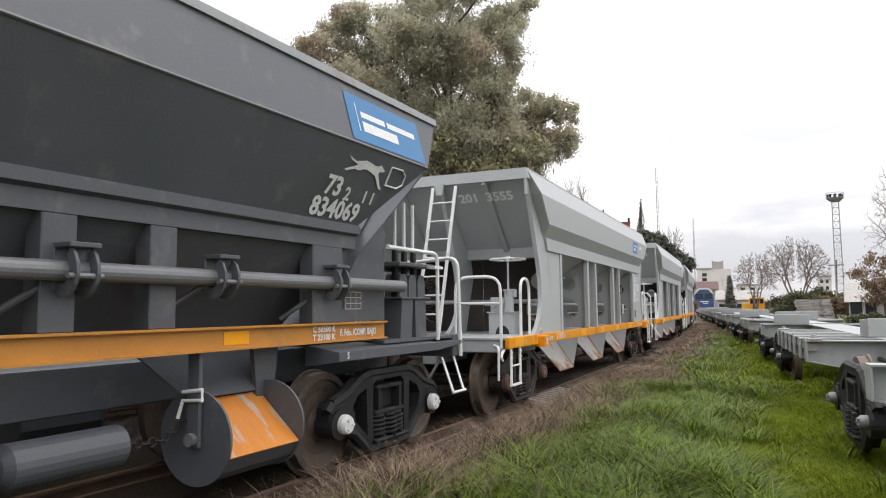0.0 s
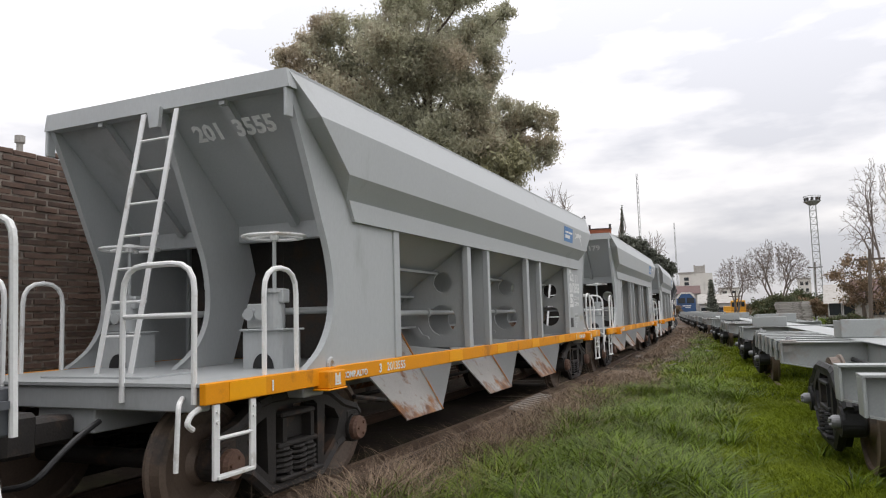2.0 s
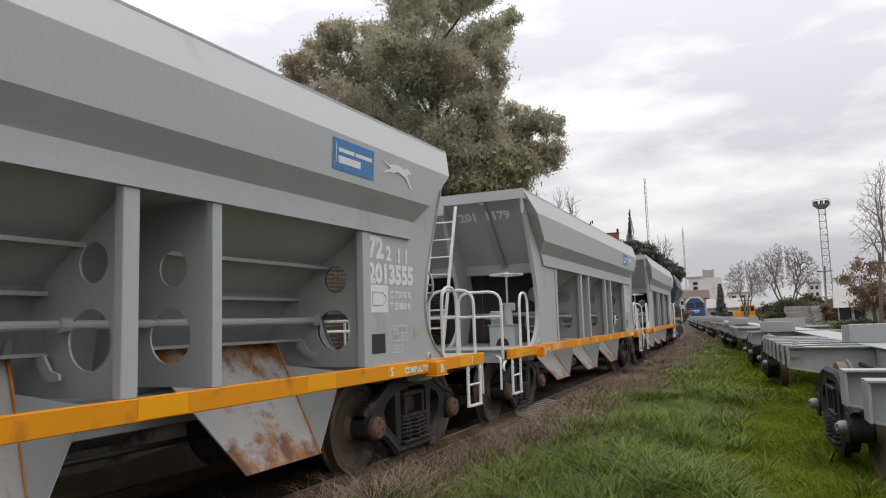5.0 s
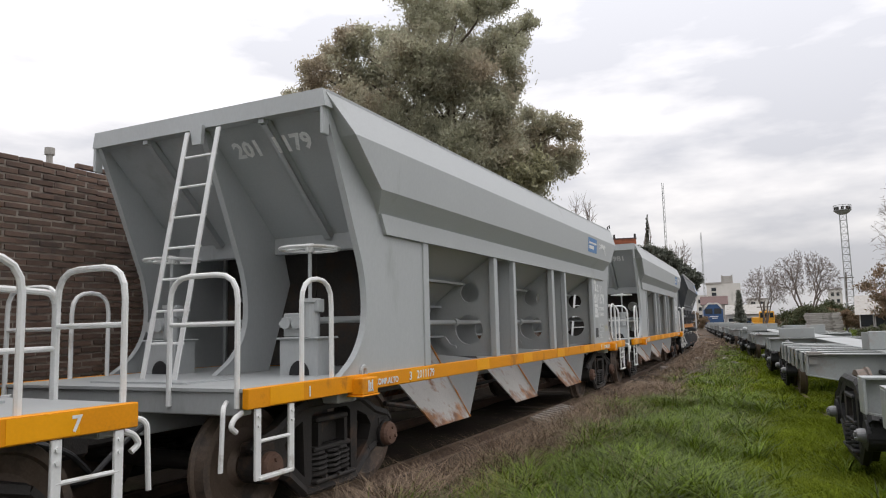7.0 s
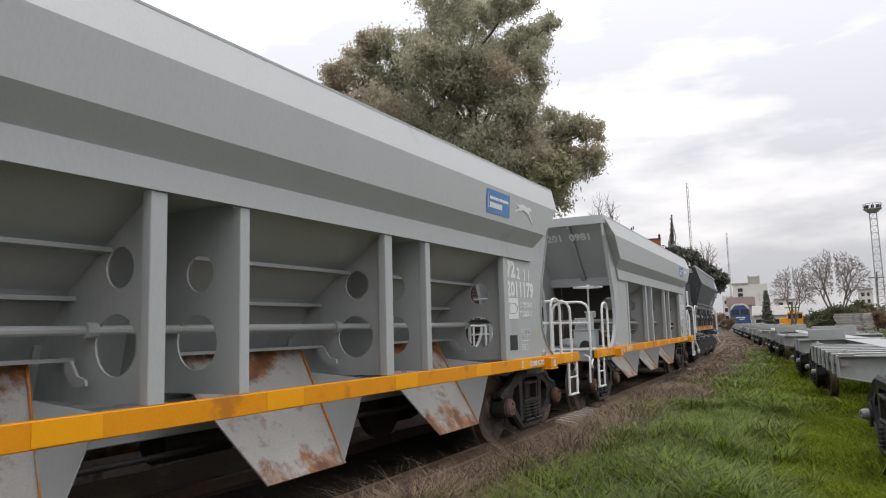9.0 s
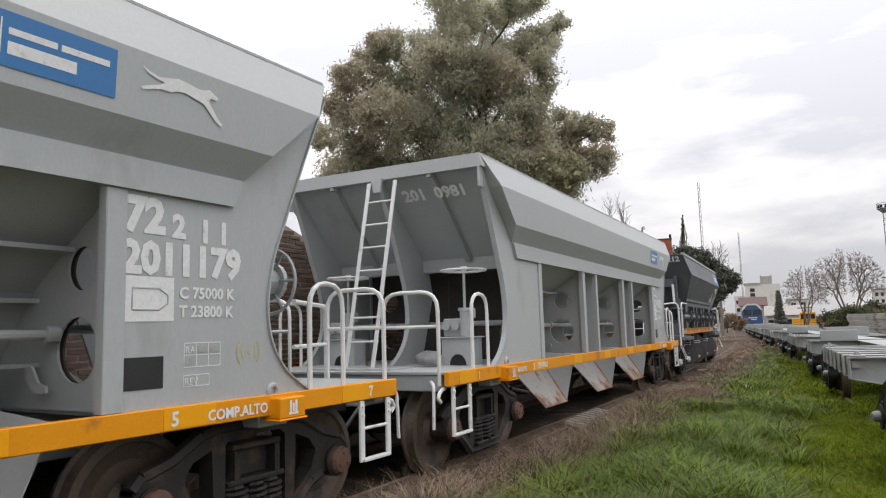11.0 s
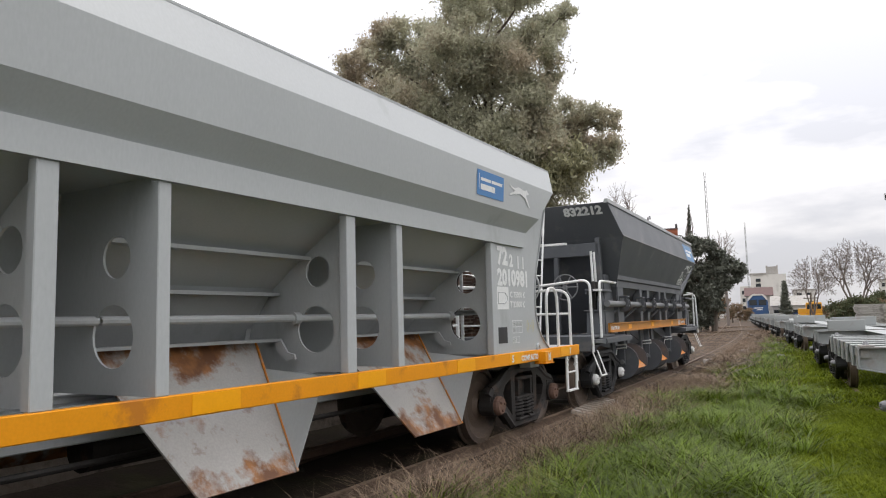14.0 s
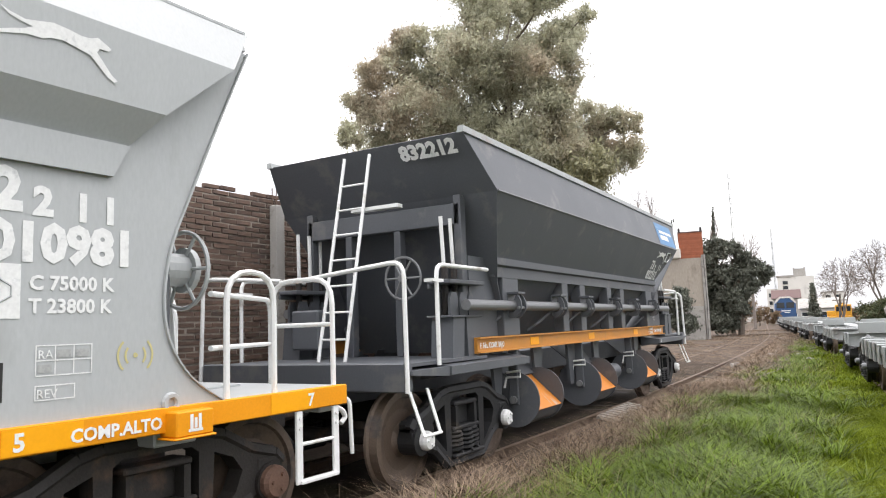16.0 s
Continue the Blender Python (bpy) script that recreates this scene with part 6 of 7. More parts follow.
def plastered_house():
    t = thing("plastered_house", "stained beige plaster house with a red brick upper storey", "house", m=facing(14.2, 56))
    part("wall", boxes((-1.9, 1.55, 0, 8, 0, 6.2)), PLASTER, t)
    wall = part("upper_storey", boxes((0.05, 1.75, 0.3, 7, 6.21, 8.15)), RED_BRICK, t)
    for j in range(18):
        part("brick_course", boxes((0.04, 1.76, 0.27, 0.299, 6.25 + j * 0.105, 6.33 + j * 0.105)), RED_BRICK, wall)
    part("parapet", boxes((0.0, 1.80, 0.25, 7.05, 8.16, 8.24)), ROOF_RED, t)
    part("water_tank", boxes((-0.9, 0.15, -0.2, 0.25, 6.21, 7.0), bevel=0.08), PALE_WALL, t)
    part("corner_pier", boxes((1.56, 1.85, -0.15, 0.6, 0, 6.4), bevel=0.02), CONCRETE, t)
    lower = part("block_wall", boxes((-0.1, 1.5, -0.25, -0.02, 0, 2.6)), CONCRETE, t)
    for i in range(4):
        for j in range(10):
            x = 0.0 + i * 0.38 + (0.19 if j % 2 else 0)
            part("block", boxes((x - 0.06, min(x + 0.30, 1.52), -0.275, -0.251, 0.03 + j * 0.255, 0.26 + j * 0.255)), CONCRETE, lower)
    part("flue", tubes(0.05, [(-0.35, 0.5, 6.2), (-0.35, 0.5, 9.2), (-0.2, 0.5, 9.3), (-0.2, 0.5, 9.05)], sides=8), BLACK, t)
    for x in (0.12, 1.68):
        part("chimney_cap", boxes((x - 0.08, x + 0.08, 0.4, 0.6, 8.25, 8.55)), BLACK, t)
    part("cable", tubes(0.02, [(1.7, -0.2, 6.4), (1.75, -0.25, 3.0), (1.65, -0.25, 0.2)], sides=5), BLACK, t)


plastered_house()


def apartment_block():
    t = thing("apartment_building", "pale apartment building far beyond the yard", "building", m=facing(6.29, 260))
    part("wall", boxes((-5.4, 5.4, 0, 14, 0, 14.2)), PALE_WALL, t)
    part("wing", boxes((-9.0, -5.41, 2, 14, 0, 10.6)), PALE_WALL, t)
    part("roof_house", boxes((-0.5, 3.1, 2, 10, 14.21, 16.9)), CONCRETE, t)
    part("roof_slab", boxes((-5.7, -0.6, -0.3, 14, 14.21, 14.75)), CONCRETE, t)
    for x in (-0.3, 2.9):
        part("roof_pier", boxes((x - 0.25, x + 0.25, 1.6, 2.0, 14.2, 17.2)), CONCRETE, t)
    window_grid(t, -4.4, -1.8, 5.0, 13.2, 1, 5, 0.0, 1.5, 1.1)
    window_grid(t, -8.6, -5.8, 2.0, 9.8, 2, 3, 2.0, 1.0, 1.2)
    return t


apartment_block()


def far_block(az, dist, w, h, cols, rows, label):
    t = thing("apartment_building", label, "building", m=facing(az, dist))
    part("wall", boxes((-w / 2, w / 2, 0, 10, 0, h)), PALE_WALL, t)
    part("roof_slab", boxes((-w / 2 - 0.2, w / 2 + 0.2, -0.2, 10.2, h + 0.01, h + 0.5)), CONCRETE, t)
    window_grid(t, -w / 2 + 0.5, w / 2 - 0.5, 1.5, h - 0.3, cols, rows, 0.0, w / cols * 0.42, h / rows * 0.42)


far_block(-1.05, 300, 4.6, 12, 2, 4, "pale apartment block with small dark windows")
far_block(4.0, 320, 8, 10, 2, 3, "low pale block behind bare trees")
far_block(10.4, 240, 10, 9, 3, 3, "pale block behind the conifer")
far_block(-4.6, 210, 7, 5.0, 3, 2, "pale block behind the hut")


def low_house(az, dist, w, h, label, wall_mat, roof_mat, windows=2):
    t = thing("house", label, "house", m=facing(az, dist))
    part("wall", boxes((-w / 2, w / 2, 0, 6, 0, h)), wall_mat, t)
    part("roof", prisms("x", ([(-0.5, h), (6.5, h), (3.0, h + 1.7)], -w / 2 - 0.3, w / 2 + 0.3)), roof_mat, t)
    for i in range(windows):
        cx = -w / 2 + w * (i + 0.5) / windows
        wd = part("window", boxes((cx - 0.45, cx + 0.45, -0.05, -0.004, 0.9, 2.0)), GLASS_DARK, t)
        part("frame", boxes((cx - 0.52, cx - 0.451, -0.07, -0.003, 0.85, 2.05), (cx + 0.451, cx + 0.52, -0.07, -0.003, 0.85, 2.05)), WHITE, wd)


low_house(7.0, 150, 4.6, 4.9, "low house with a dark red roof beyond the line", CONCRETE, ROOF_RED, 2)
low_house(4.95, 132, 5.6, 2.7, "low white building behind the yard", PALE_WALL, CONCRETE, 4)
low_house(-3.3, 70, 2.2, 1.9, "small grey hut with a sloping sheet roof", CONCRETE, CONCRETE, 2)
low_house(-5.4, 64, 3.0, 2.1, "grey shed beside the hut", CONCRETE, ROOF_RED, 1)


# ---- tower, masts, poles ----
def light_tower():
    x, y = far_at(-1.95, 92)
    t = thing("lighting_tower", "slim lattice lighting tower with a round lamp gallery", "tower", m=pose(x, y, -0.1))
    legs = [(-0.42, -0.3), (0.42, -0.3), (0.42, 0.3), (-0.42, 0.3)]
    h = 13.4
    for a, b in legs:
        part("leg", rod(bmesh.new(), (a, b, 0), (a * 0.8, b * 0.8, h), 0.05, 6), GALV, t)
    n = 17
    for i in range(n):
        z0, z1 = h * i / n, h * (i + 1) / n
        k0, k1 = 1 - 0.2 * i / n, 1 - 0.2 * (i + 1) / n
        bm = bmesh.new()
        for j in range(4):
            a, b = legs[j], legs[(j + 1) % 4]
            rod(bm, (a[0] * k1, a[1] * k1, z1), (b[0] * k1, b[1] * k1, z1), 0.028, 4)
            rod(bm, (a[0] * k0, a[1] * k0, z0), (b[0] * k1, b[1] * k1, z1), 0.022, 4)
        part("lattice", bm, GALV, t)
    part("gallery", lathe(bmesh.new(), [(0, 0.45), (0.35, 0.85), (0.42, 0.9), (0.46, 0.9)], Matrix.Translation((0, 0, h - 0.1)) @ pose(0, 0, 0, 0, -90), 20), GALV, t)
    part("gallery_rail", torus(bmesh.new(), pose(0, 0, h + 0.9), 0.9, 0.03), GALV, t)
    for k in range(8):
        a = 2 * math.pi * k / 8
        part("lamp", boxes((0.7 * math.cos(a) - 0.14, 0.7 * math.cos(a) + 0.14, 0.7 * math.sin(a) - 0.14, 0.7 * math.sin(a) + 0.14, h + 0.38, h + 0.75), bevel=0.03), BOGIE, t)
        part("stanchion", rod(bmesh.new(), (0.9 * math.cos(a), 0.9 * math.sin(a), h + 0.3), (0.9 * math.cos(a), 0.9 * math.sin(a), h + 0.92), 0.02, 5), GALV, t)


light_tower()


def mast(az, dist, h, label, width=0.35):
    x, y = far_at(az, dist)
    t = thing("radio_mast", label, "mast", m=pose(x, y, 0))
    for a in (0, 120, 240):
        c, s = width * math.cos(radians(a)), width * math.sin(radians(a))
        part("leg", rod(bmesh.new(), (c, s, 0), (c * 0.7, s * 0.7, h), 0.055, 4), GALV, t)
    bm = bmesh.new()
    for i in range(int(h / 1.2)):
        z = i * 1.2
        for a in (0, 120, 240):
            rod(bm, (width * math.cos(radians(a)) * 0.9, width * math.sin(radians(a)) * 0.9, z), (width * math.cos(radians(a + 120)) * 0.9, width * math.sin(radians(a + 120)) * 0.9, z + 1.2), 0.03, 4)
    part("lattice", bm, GALV, t)


mast(10.22, 180, 35.5, "thin lattice radio mast above the trees")
mast(7.64, 200, 25.0, "thin distant lattice mast", 0.22)


def pole(az, dist, h, label):
    x, y = far_at(az, dist)
    t = thing("utility_pole", label, "pole", m=pose(x, y, -0.2))
    part("shaft", rod(bmesh.new(), (0, 0, 0), (0.3, 0, h), 0.13, 8, 0.09), BARK, t)
    part("crossarm", boxes((-0.6, 1.1, -0.05, 0.05, h - 0.7, h - 0.58)), BARK, t)


pole(-1.65, 98, 7.1, "leaning wooden utility pole with a crossarm")
pole(-4.9, 52, 5.2, "plain wooden pole near the hut")
pole(3.75, 104, 4.0, "short yellowish wooden pole by the machine")


# ---- the blue locomotive at the end of the siding ----
def locomotive():
    x, y = far_at(7.1, 122)
    t = thing("locomotive", "blue diesel locomotive standing at the end of the line", "locomotive", m=Matrix.Translation((x, y, 0)) @ Matrix.Rotation(0.15, 4, "Z"))
    out = [(-1.45, 1.0), (1.45, 1.0), (1.45, 3.3), (1.2, 3.95), (0.7, 4.3), (-0.7, 4.3), (-1.2, 3.95), (-1.45, 3.3)]
    part("body", prisms("y", (out, 0.0, 14.0)), LOCO_BLUE, t)
    part("roof_band", prisms("y", ([(-1.47, 3.3), (-1.22, 4.0), (-0.7, 4.36), (0.7, 4.36), (1.22, 4.0), (1.47, 3.3), (1.28, 3.4), (0.65, 4.12), (-0.65, 4.12), (-1.28, 3.4)], -0.08, 0.5)), PALE_WALL, t, "pale band round the cab roof")
    for a in (-0.68, 0.68):
        part("windscreen", boxes((a - 0.55, a + 0.55, -0.05, -0.003, 2.6, 3.45)), GLASS_DARK, t)
    part("sign_bars", boxes((-0.6, 0.7, -0.03, -0.004, 2.1, 2.25), (-0.2, 0.6, -0.03, -0.004, 1.85, 1.97)), STENCIL, t)
    part("buffer_beam", boxes((-1.4, 1.4, -0.25, 0.0, 0.6, 1.05)), BLACK, t)
    for y0 in (1.5, 9.0):
        part("bogie", boxes((-1.2, 1.2, y0, y0 + 3.4, 0.3, 0.9), bevel=0.05), BLACK_BOGIE, t)


locomotive()


def yellow_machine():
    x, y = far_at(3.62, 108)
    t = thing("track_machine", "yellow rail maintenance machine parked in the yard", "machine", m=Matrix.Translation((x, y, -0.1)) @ Matrix.Rotation(0.1, 4, "Z"))
    part("chassis", boxes((-1.6, 1.3, 0, 3, 0.75, 1.25), bevel=0.04), YELLOW, t)
    cab = part("cab", boxes((-0.6, 1.3, 0.3, 2.4, 1.26, 2.75), bevel=0.08), YELLOW, t)
    for a in (-0.3, 0.35, 0.95):
        part("window", boxes((a - 0.22, a + 0.22, 0.25, 0.297, 1.85, 2.5)), GLASS_DARK, cab)
    part("engine_hood", boxes((-1.6, -0.61, 0.3, 2.4, 1.26, 1.95), bevel=0.06), YELLOW, t)
    part("beacon", rod(bmesh.new(), (0.4, 1.2, 2.74), (0.4, 1.2, 3.0), 0.12, 10), YELLOW, t)
    for a in (-1.1, 0.8):
        part("wheel", rod(bmesh.new(), (a, -0.05, 0.4), (a, 0.25, 0.4), 0.4, 18), BLACK, t)
        part("wheel", rod(bmesh.new(), (a, 2.6, 0.4), (a, 2.9, 0.4), 0.4, 18), BLACK, t)


yellow_machine()


def beam_stack():
    x, y = far_at(-0.35, 64)
    rng = random.Random(12)
    t = thing("beam_stack", "stack of weathered pale sleepers laid in loose layers", "stack", m=Matrix.Translation((x, y, -0.1)))
    for j in range(13):
        for i in range(5 if j % 3 else 3):
            o = part("beam", boxes((-1.25, 1.25, -0.11, 0.11, 0, 0.14), bevel=0.01), CONCRETE, t)
            o.matrix_world = Matrix.Translation((x + rng.uniform(-0.15, 0.15) - j * 0.02, y + i * 0.4, -0.1 + j * 0.155)) @ pose(0, 0, 0, rng.uniform(-1, 1), rng.uniform(-1.5, 1.5), rng.uniform(-4, 4))


beam_stack()


def parked_car(az, dist, mat, label):
    x, y = far_at(az, dist)
    t = thing("parked_car", label, "car", m=Matrix.Translation((x, y, -0.15)))
    part("body", prisms("y", ([(-2.1, 0.35), (-2.1, 0.85), (-1.3, 0.95), (-0.8, 1.4), (0.9, 1.42), (1.5, 0.98), (2.1, 0.85), (2.1, 0.35)], 0, 1.6)), mat, t)
    part("window", boxes((-0.75, 0.8, -0.01, -0.002, 0.98, 1.3)), GLASS_DARK, t)
    for a in (-1.3, 1.3):
        part("wheel", rod(bmesh.new(), (a, -0.02, 0.32), (a, 0.2, 0.32), 0.32, 16), BLACK, t)


parked_car(5.9, 118, PALE_WALL, "pale car parked by the white building")
parked_car(4.9, 118, LOCO_BLUE, "blue car parked by the white building")
parked_car(6.5, 116, GALV, "silver car parked by the white building")
tarp = thing("covered_pile", "low pile under a light blue tarpaulin", "pile", m=facing(1.9, 66))
bm = bmesh.new()
lathe(bm, [(-0.9, 0.05), (-0.7, 0.35), (-0.2, 0.5), (0.3, 0.42), (0.8, 0.3), (1.0, 0.05)], pose(0, 0, 0.25), 10)
part("tarpaulin", bm, LIGHT_BLUE, tarp)


# ---- grass, dry stalks and litter ----
def blades(name, x, y, height, width, lean, mat, seed, label, category, segs=2, turn=None, size=1.0):
    """Bent tapering blades rooted on the ground; one mesh for all of them."""
    rng = np.random.default_rng(seed)
    n = len(x)
    z = ground_z(x, y) - 0.02
    a = rng.random(n) * 2 * np.pi if turn is None else turn
    dirx, diry = np.cos(a), np.sin(a)
    h = height * size * (0.55 + 0.75 * rng.random(n))
    l = lean * h * (0.3 + 1.1 * rng.random(n))
    b = a + np.pi / 2 + rng.normal(size=n) * 0.4
    wx, wy = np.cos(b) * width / 2, np.sin(b) * width / 2
    rows, ws = [], []
    for i in range(segs + 1):
        t = i / segs
        cx, cy = x + dirx * l * t**1.8, y + diry * l * t**1.8
        cz = z + h * (t - 0.28 * lean * t * t)
        k = (1 - t) ** 0.7 if i < segs else 0.04
        rows += [np.stack([cx - wx * k, cy - wy * k, cz], -1), np.stack([cx + wx * k, cy + wy * k, cz], -1)]
    v = np.stack(rows, 1).reshape(-1, 3)
    m = 2 * (segs + 1)
    base = np.arange(n)[:, None] * m
    f = np.concatenate([base + np.array([2 * i, 2 * i + 1, 2 * i + 3, 2 * i + 2]) for i in range(segs)], 0)
    me = bpy.data.meshes.new(name)
    me.from_pydata(v.tolist(), [], f.tolist())
    me.materials.append(mat)
    return tagged(new(name, me), label, category, kind="stuff")


def scatter(rng, n, y0, y1, x0, x1, keep):
    """Random places between two lines across the tracks; keep: chance by place."""
    y = y0 + (y1 - y0) * rng.random(n)
    lo, hi = x0(y), x1(y)
    x = lo + (hi - lo) * rng.random(n)
    k = rng.random(n) < keep(x, y)
    return x[k], y[k]


def tufts(rng, x, y, count, spread):
    """Blade roots gathered in tufts round the given places, with the heading away from each tuft's middle."""
    k = rng.poisson(count, len(x)) + 4
    i = np.repeat(np.arange(len(x)), k)
    a = rng.random(len(i)) * 2 * np.pi
    r = spread * np.sqrt(rng.random(len(i)))
    size = (0.6 + 0.8 * rng.random(len(x)))[i]
    return x[i] + np.cos(a) * r * size, y[i] + np.sin(a) * r * size, a + rng.normal(size=len(i)) * 0.5, size


veg = np.random.default_rng(77)
left_edge, right_edge = (lambda y: main_x(y) + 1.7), (lambda y: siding_x(y) + 0.4)


def patchy(x, y):
    return 0.5 + 0.5 * np.sin(x * 2.7 + 1.3 * np.sin(y * 1.1)) * np.sin(y * 1.9 + 1.7 * np.sin(x * 1.4))


def mown(x, y):
    d = (x - main_x(y) - 1.7) / np.maximum(siding_x(y) - 2.0 - main_x(y), 0.5)
    return np.clip((d - 0.42) * 4, 0, 1)


gx, gy = scatter(veg, 260000, 3.5, 13, left_edge, right_edge, lambda x, y: turf(x, y) * (0.22 + 0.78 * mown(x, y)))
blades("grass", gx, gy, 0.10, 0.010, 1.0, GRASS, 1, "short bright green grass between the tracks", "grass")
gx, gy = scatter(veg, 90000, 13, 30, left_edge, right_edge, lambda x, y: turf(x, y))
blades("grass", gx, gy, 0.11, 0.022, 0.9, GRASS, 2, "short green grass farther along the strip", "grass")
gx, gy = scatter(veg, 45000, 30, 55, left_edge, right_edge, lambda x, y: turf(x, y))
blades("grass", gx, gy, 0.12, 0.03, 0.8, GRASS, 3, "short green grass at the far end of the strip", "grass")
bank = lambda x, y: turf(x, y) * (1 - 0.985 * mown(x, y)) * np.clip(patchy(x, y) * 1.8 - 0.2, 0.12, 1)
tx, ty = scatter(veg, 6500, 3.5, 14, left_edge, right_edge, bank)
gx, gy, ga, gs = tufts(veg, tx, ty, 30, 0.07)
blades("tall_grass", gx, gy, 0.25, 0.0145, 1.2, TALL_GRASS, 4, "long bent grass tufts along the bank", "grass", 4, ga, gs)
tx, ty = scatter(veg, 4200, 14, 45, left_edge, right_edge, bank)
gx, gy, ga, gs = tufts(veg, tx, ty, 16, 0.09)
blades("tall_grass", gx, gy, 0.27, 0.020, 1.1, TALL_GRASS, 5, "long bent grass farther along the bank", "grass", 3, ga, gs)
dry_lo, dry_hi = (lambda y: main_x(y) + 1.45), (lambda y: main_x(y) + 2.9)
tx, ty = scatter(veg, 3000, 3.0, 16, dry_lo, dry_hi, lambda x, y: (1 - turf(x, y)) * np.clip(patchy(x * 1.3 + 2, y) * 1.6 - 0.1, 0.15, 1))
gx, gy, ga, gs = tufts(veg, tx, ty, 15, 0.16)
blades("dry_stalks", gx, gy, 0.34, 0.008, 1.2, DRY, 6, "dry brown stalks and straw beside the rails", "dry grass", 3, ga, gs)
gx, gy = scatter(veg, 70000, 16, 60, dry_lo, lambda y: main_x(y) + 3.2 + 0.02 * np.clip(y - 25, 0, 40), lambda x, y: (1 - turf(x, y)) * np.clip(patchy(x, y) * 1.6 - 0.1, 0.15, 1))
blades("dry_stalks", gx, gy, 0.30, 0.012, 1.2, DRY, 7, "dry brown stalks along the far rails", "dry grass", 2)
gx, gy = scatter(veg, 90000, 3.0, 45, lambda y: main_x(y) - 1.2, lambda y: main_x(y) + 1.7, lambda x, y: 0.1 + 0.25 * patchy(x, y))
blades("litter", gx, gy, 0.06, 0.012, 2.6, LITTER, 8, "straw litter lying between the rails", "litter", 2)
gx, gy = scatter(veg, 150000, 19, 85, lambda y: main_x(y) - 4.0, lambda y: main_x(y) + 3.2, lambda x, y: 0.25 + 0.6 * patchy(x * 0.8, y * 0.7))
blades("straw", gx, gy, 0.09, 0.022, 2.2, DRY, 11, "pale straw strewn over the silted rails", "straw", 2)
gx, gy = scatter(veg, 26000, 30, 110, lambda y: siding_x(y) + 1.6, lambda y: siding_x(y) + 16, lambda x, y: 0.7 + 0 * x)
blades("rough_grass", gx, gy, 0.22, 0.05, 0.9, TALL_GRASS, 9, "rough yellowish grass beyond the siding", "grass", 2)


gx, gy = scatter(veg, 2200, 3.5, 30, left_edge, lambda y: main_x(y) + 4.2, lambda x, y: np.clip(1.2 - 0.5 * mown(x, y), 0, 1) * patchy(x + 1, y))
blades("seed_stalks", gx, gy, 0.46, 0.006, 0.8, DRY, 10, "thin dry seed stalks standing in the grass", "dry grass", 3)


def debris():
    rng = random.Random(33)
    for i in range(40):
        y = rng.uniform(17, 58)
        x = float(main_x(y)) + rng.uniform(1.4, 3.4)
        z = float(ground_z(np.array(x), np.array(y)))
        s = rng.uniform(0.10, 0.28)
        t = thing("rubble_stone", "pale broken stone lying in the dry litter", "stone", "rubble by the track", m=pose(x, y, z, rng.uniform(0, 20), rng.uniform(0, 20), rng.uniform(0, 180)))
        bm = bmesh.new()
        bmesh.ops.create_icosphere(bm, subdivisions=1, radius=s)
        for v in bm.verts:
            v.co *= rng.uniform(0.7, 1.15)
            v.co.z *= 0.55
        part("stone", bm, CONCRETE, t)
    for i in range(60):
        y = rng.uniform(13, 50)
        x = float(main_x(y)) + rng.uniform(1.5, 3.0) + 0.012 * max(0, y - 20)
        z = float(ground_z(np.array(x), np.array(y)))
        t = thing("fallen_stick", "dry broken branch lying in the straw", "stick", "dry sticks beside the track", m=pose(x, y, z + 0.04, rng.uniform(-10, 10), rng.uniform(-14, 14), rng.uniform(0, 180)))
        n, bm, p = rng.randint(3, 5), bmesh.new(), Vector((-rng.uniform(0.25, 0.75), 0, 0))
        for k in range(n):
            q = p + Vector((rng.uniform(0.15, 0.38), rng.uniform(-0.08, 0.08), rng.uniform(-0.02, 0.05)))
            rod(bm, p, q, 0.018 - 0.003 * k, 5, 0.015 - 0.003 * k)
            if k and rng.random() < 0.6:
                rod(bm, p, p + Vector((rng.uniform(0.1, 0.3), rng.uniform(-0.2, 0.2), rng.uniform(0.02, 0.16))), 0.009, 4, 0.004)
            p = q
        part("twig", bm, BARE, t)


debris()


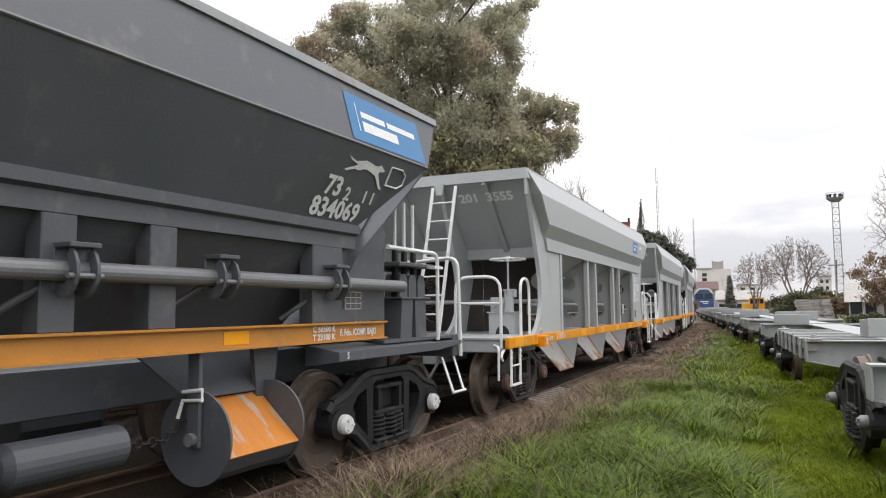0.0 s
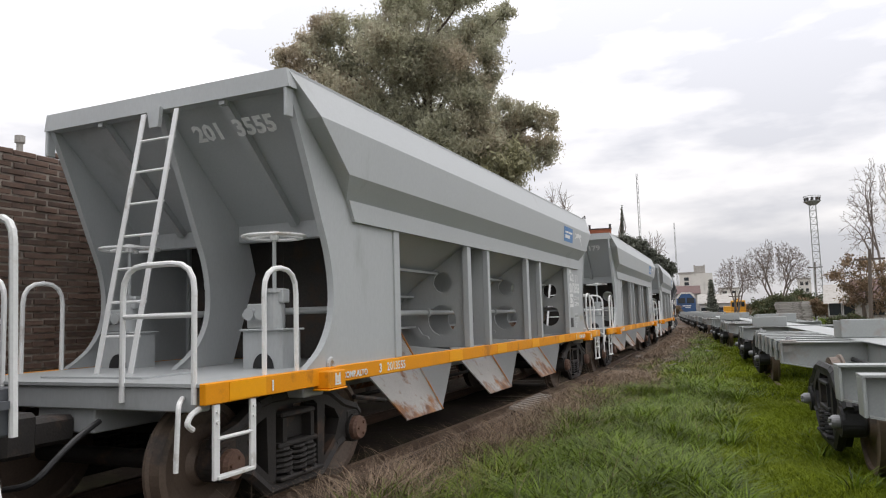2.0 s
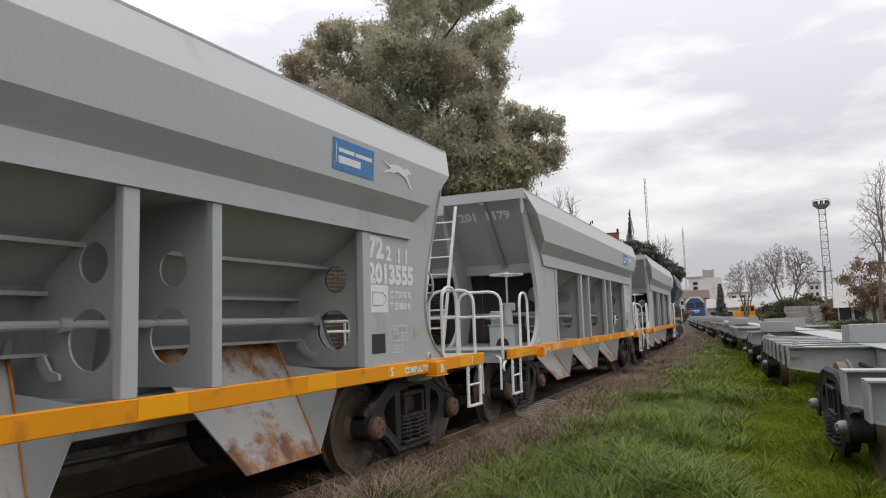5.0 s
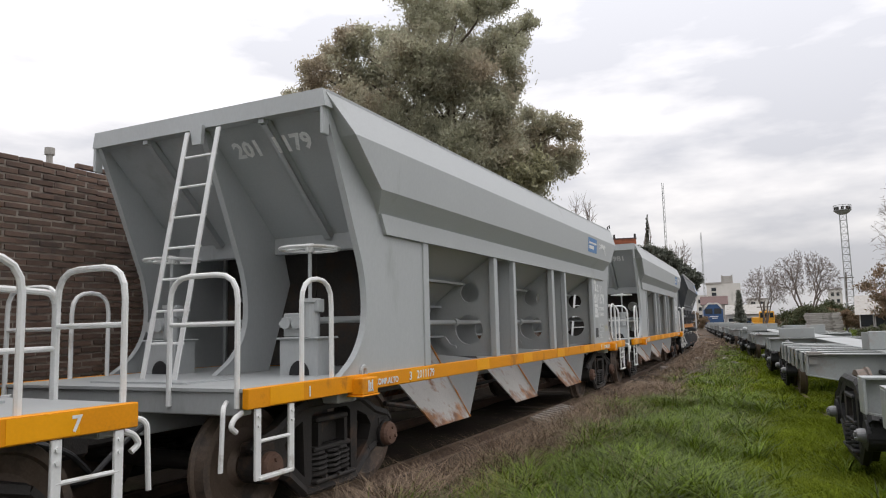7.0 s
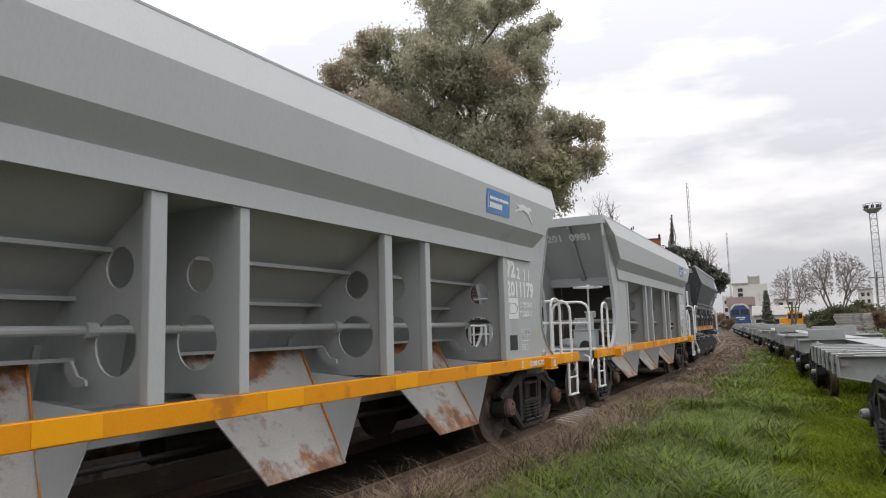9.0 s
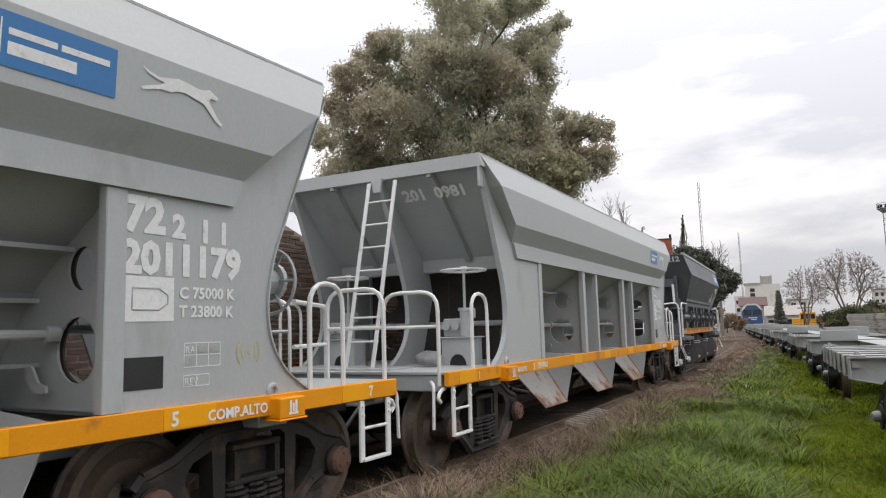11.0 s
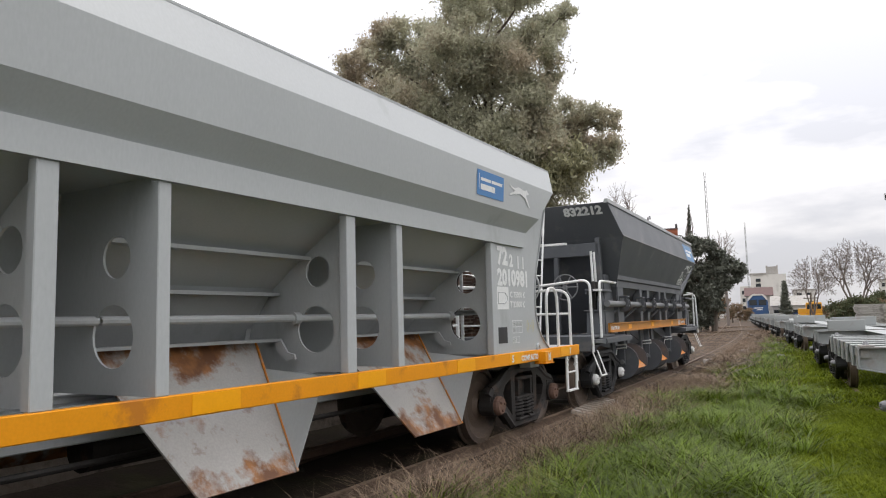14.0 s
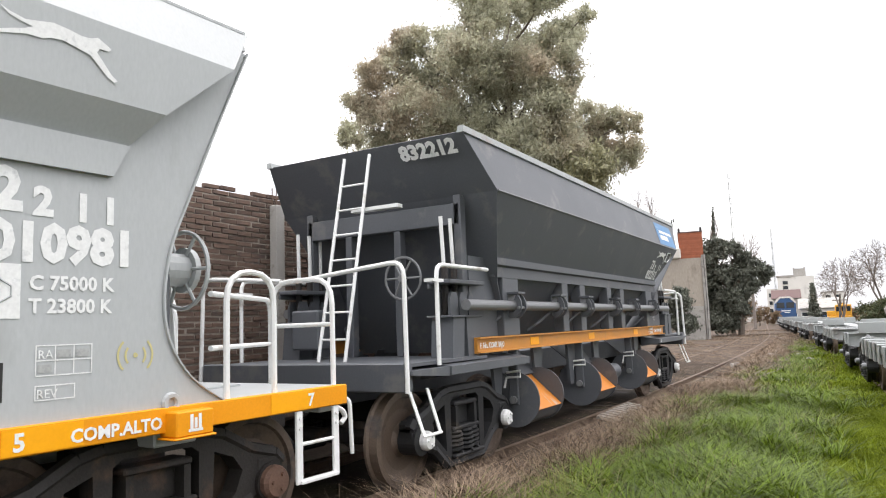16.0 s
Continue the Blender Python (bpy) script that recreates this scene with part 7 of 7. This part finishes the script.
def slatted_panel():
    x, y = -4.08, 11.85
    z = float(np.max(ground_z(np.array([x, x, x]), np.array([y - 0.6, y, y + 0.6]))))
    t = thing("slatted_panel", "weathered pale slatted panel lying beside the rail", "panel", m=pose(x, y, z + 0.08, 0, 9, 4))
    for u in (-0.12, 0.12):
        part("batten", boxes((u - 0.03, u + 0.03, -0.98, 0.98, -0.08, 0.0)), SLEEPER, t)
    for i in range(9):
        v = -0.90 + 0.225 * i
        part("slat", boxes((-0.20 - 0.01 * (i % 2), 0.20, v - 0.058, v + 0.058, 0.0, 0.055), bevel=0.006), CONCRETE, t)


slatted_panel()


def plastic_bag():
    t = thing("plastic_bag", "crumpled translucent plastic bag lying on the wagon deck", "bag")
    rng = random.Random(5)
    bm = bmesh.new()
    bmesh.ops.create_icosphere(bm, subdivisions=3, radius=0.13)
    for v in bm.verts:
        v.co *= 1 + 0.28 * noise.noise(v.co * 11)
        v.co.x *= 1.35
        v.co.z = max(v.co.z * 0.75, -0.07)
    part("film", bm, FILM, t, smooth=True)
    t.matrix_world = BAG_POSE
    return t


BAG_LOCAL = Matrix.Translation((0.62, -5.42, 1.185))
BAG_POSE = train_at(2, -1.69, 0.0) @ BAG_LOCAL
bag = plastic_bag()


# ---- movement ----
def motions():
    """The train rolls past along its curve, and its wheels turn."""
    times = [t for t, _ in TRAVEL]
    steps = [0.2 * i for i in range(81)]
    ds = smooth_travel(steps)
    full = sorted(set(times + [4.5, 5.2, 8.8, 9.6]))
    dd = dict(zip(full, smooth_travel(full)))
    walk(bag, [(t, on(MAIN, 17.16 + 2 * GAP - dd[t], CENTRE, -1.69) @ BAG_LOCAL) for t in full])
    for ob, k, along in TRAIN:
        walk(ob, [(t, on(MAIN, 17.16 + k * GAP - dd[t], CENTRE, along)) for t in full])
        for ch in ob.children:
            if ch.name.split(".")[0] == "wheelset":
                y = ch.location.y
                walk(ch, [(t, pose(0, y, WHEEL_R, math.degrees(d / WHEEL_R))) for t, d in zip(steps, ds)])


def smooth_travel(at):
    """The train's way at the given times, by a cubic through the fitted ones."""
    ts, ds = (np.array(c) for c in zip(*TRAVEL))
    v = np.gradient(ds, ts)
    out = []
    for t in at:
        i = int(np.clip(np.searchsorted(ts, t, "right") - 1, 0, len(ts) - 2))
        h = ts[i + 1] - ts[i]
        u = (t - ts[i]) / h
        out.append(float(ds[i] * (1 + 2 * u) * (1 - u) ** 2 + v[i] * h * u * (1 - u) ** 2 + ds[i + 1] * u * u * (3 - 2 * u) + v[i + 1] * h * u * u * (u - 1)))
    return out


motions()
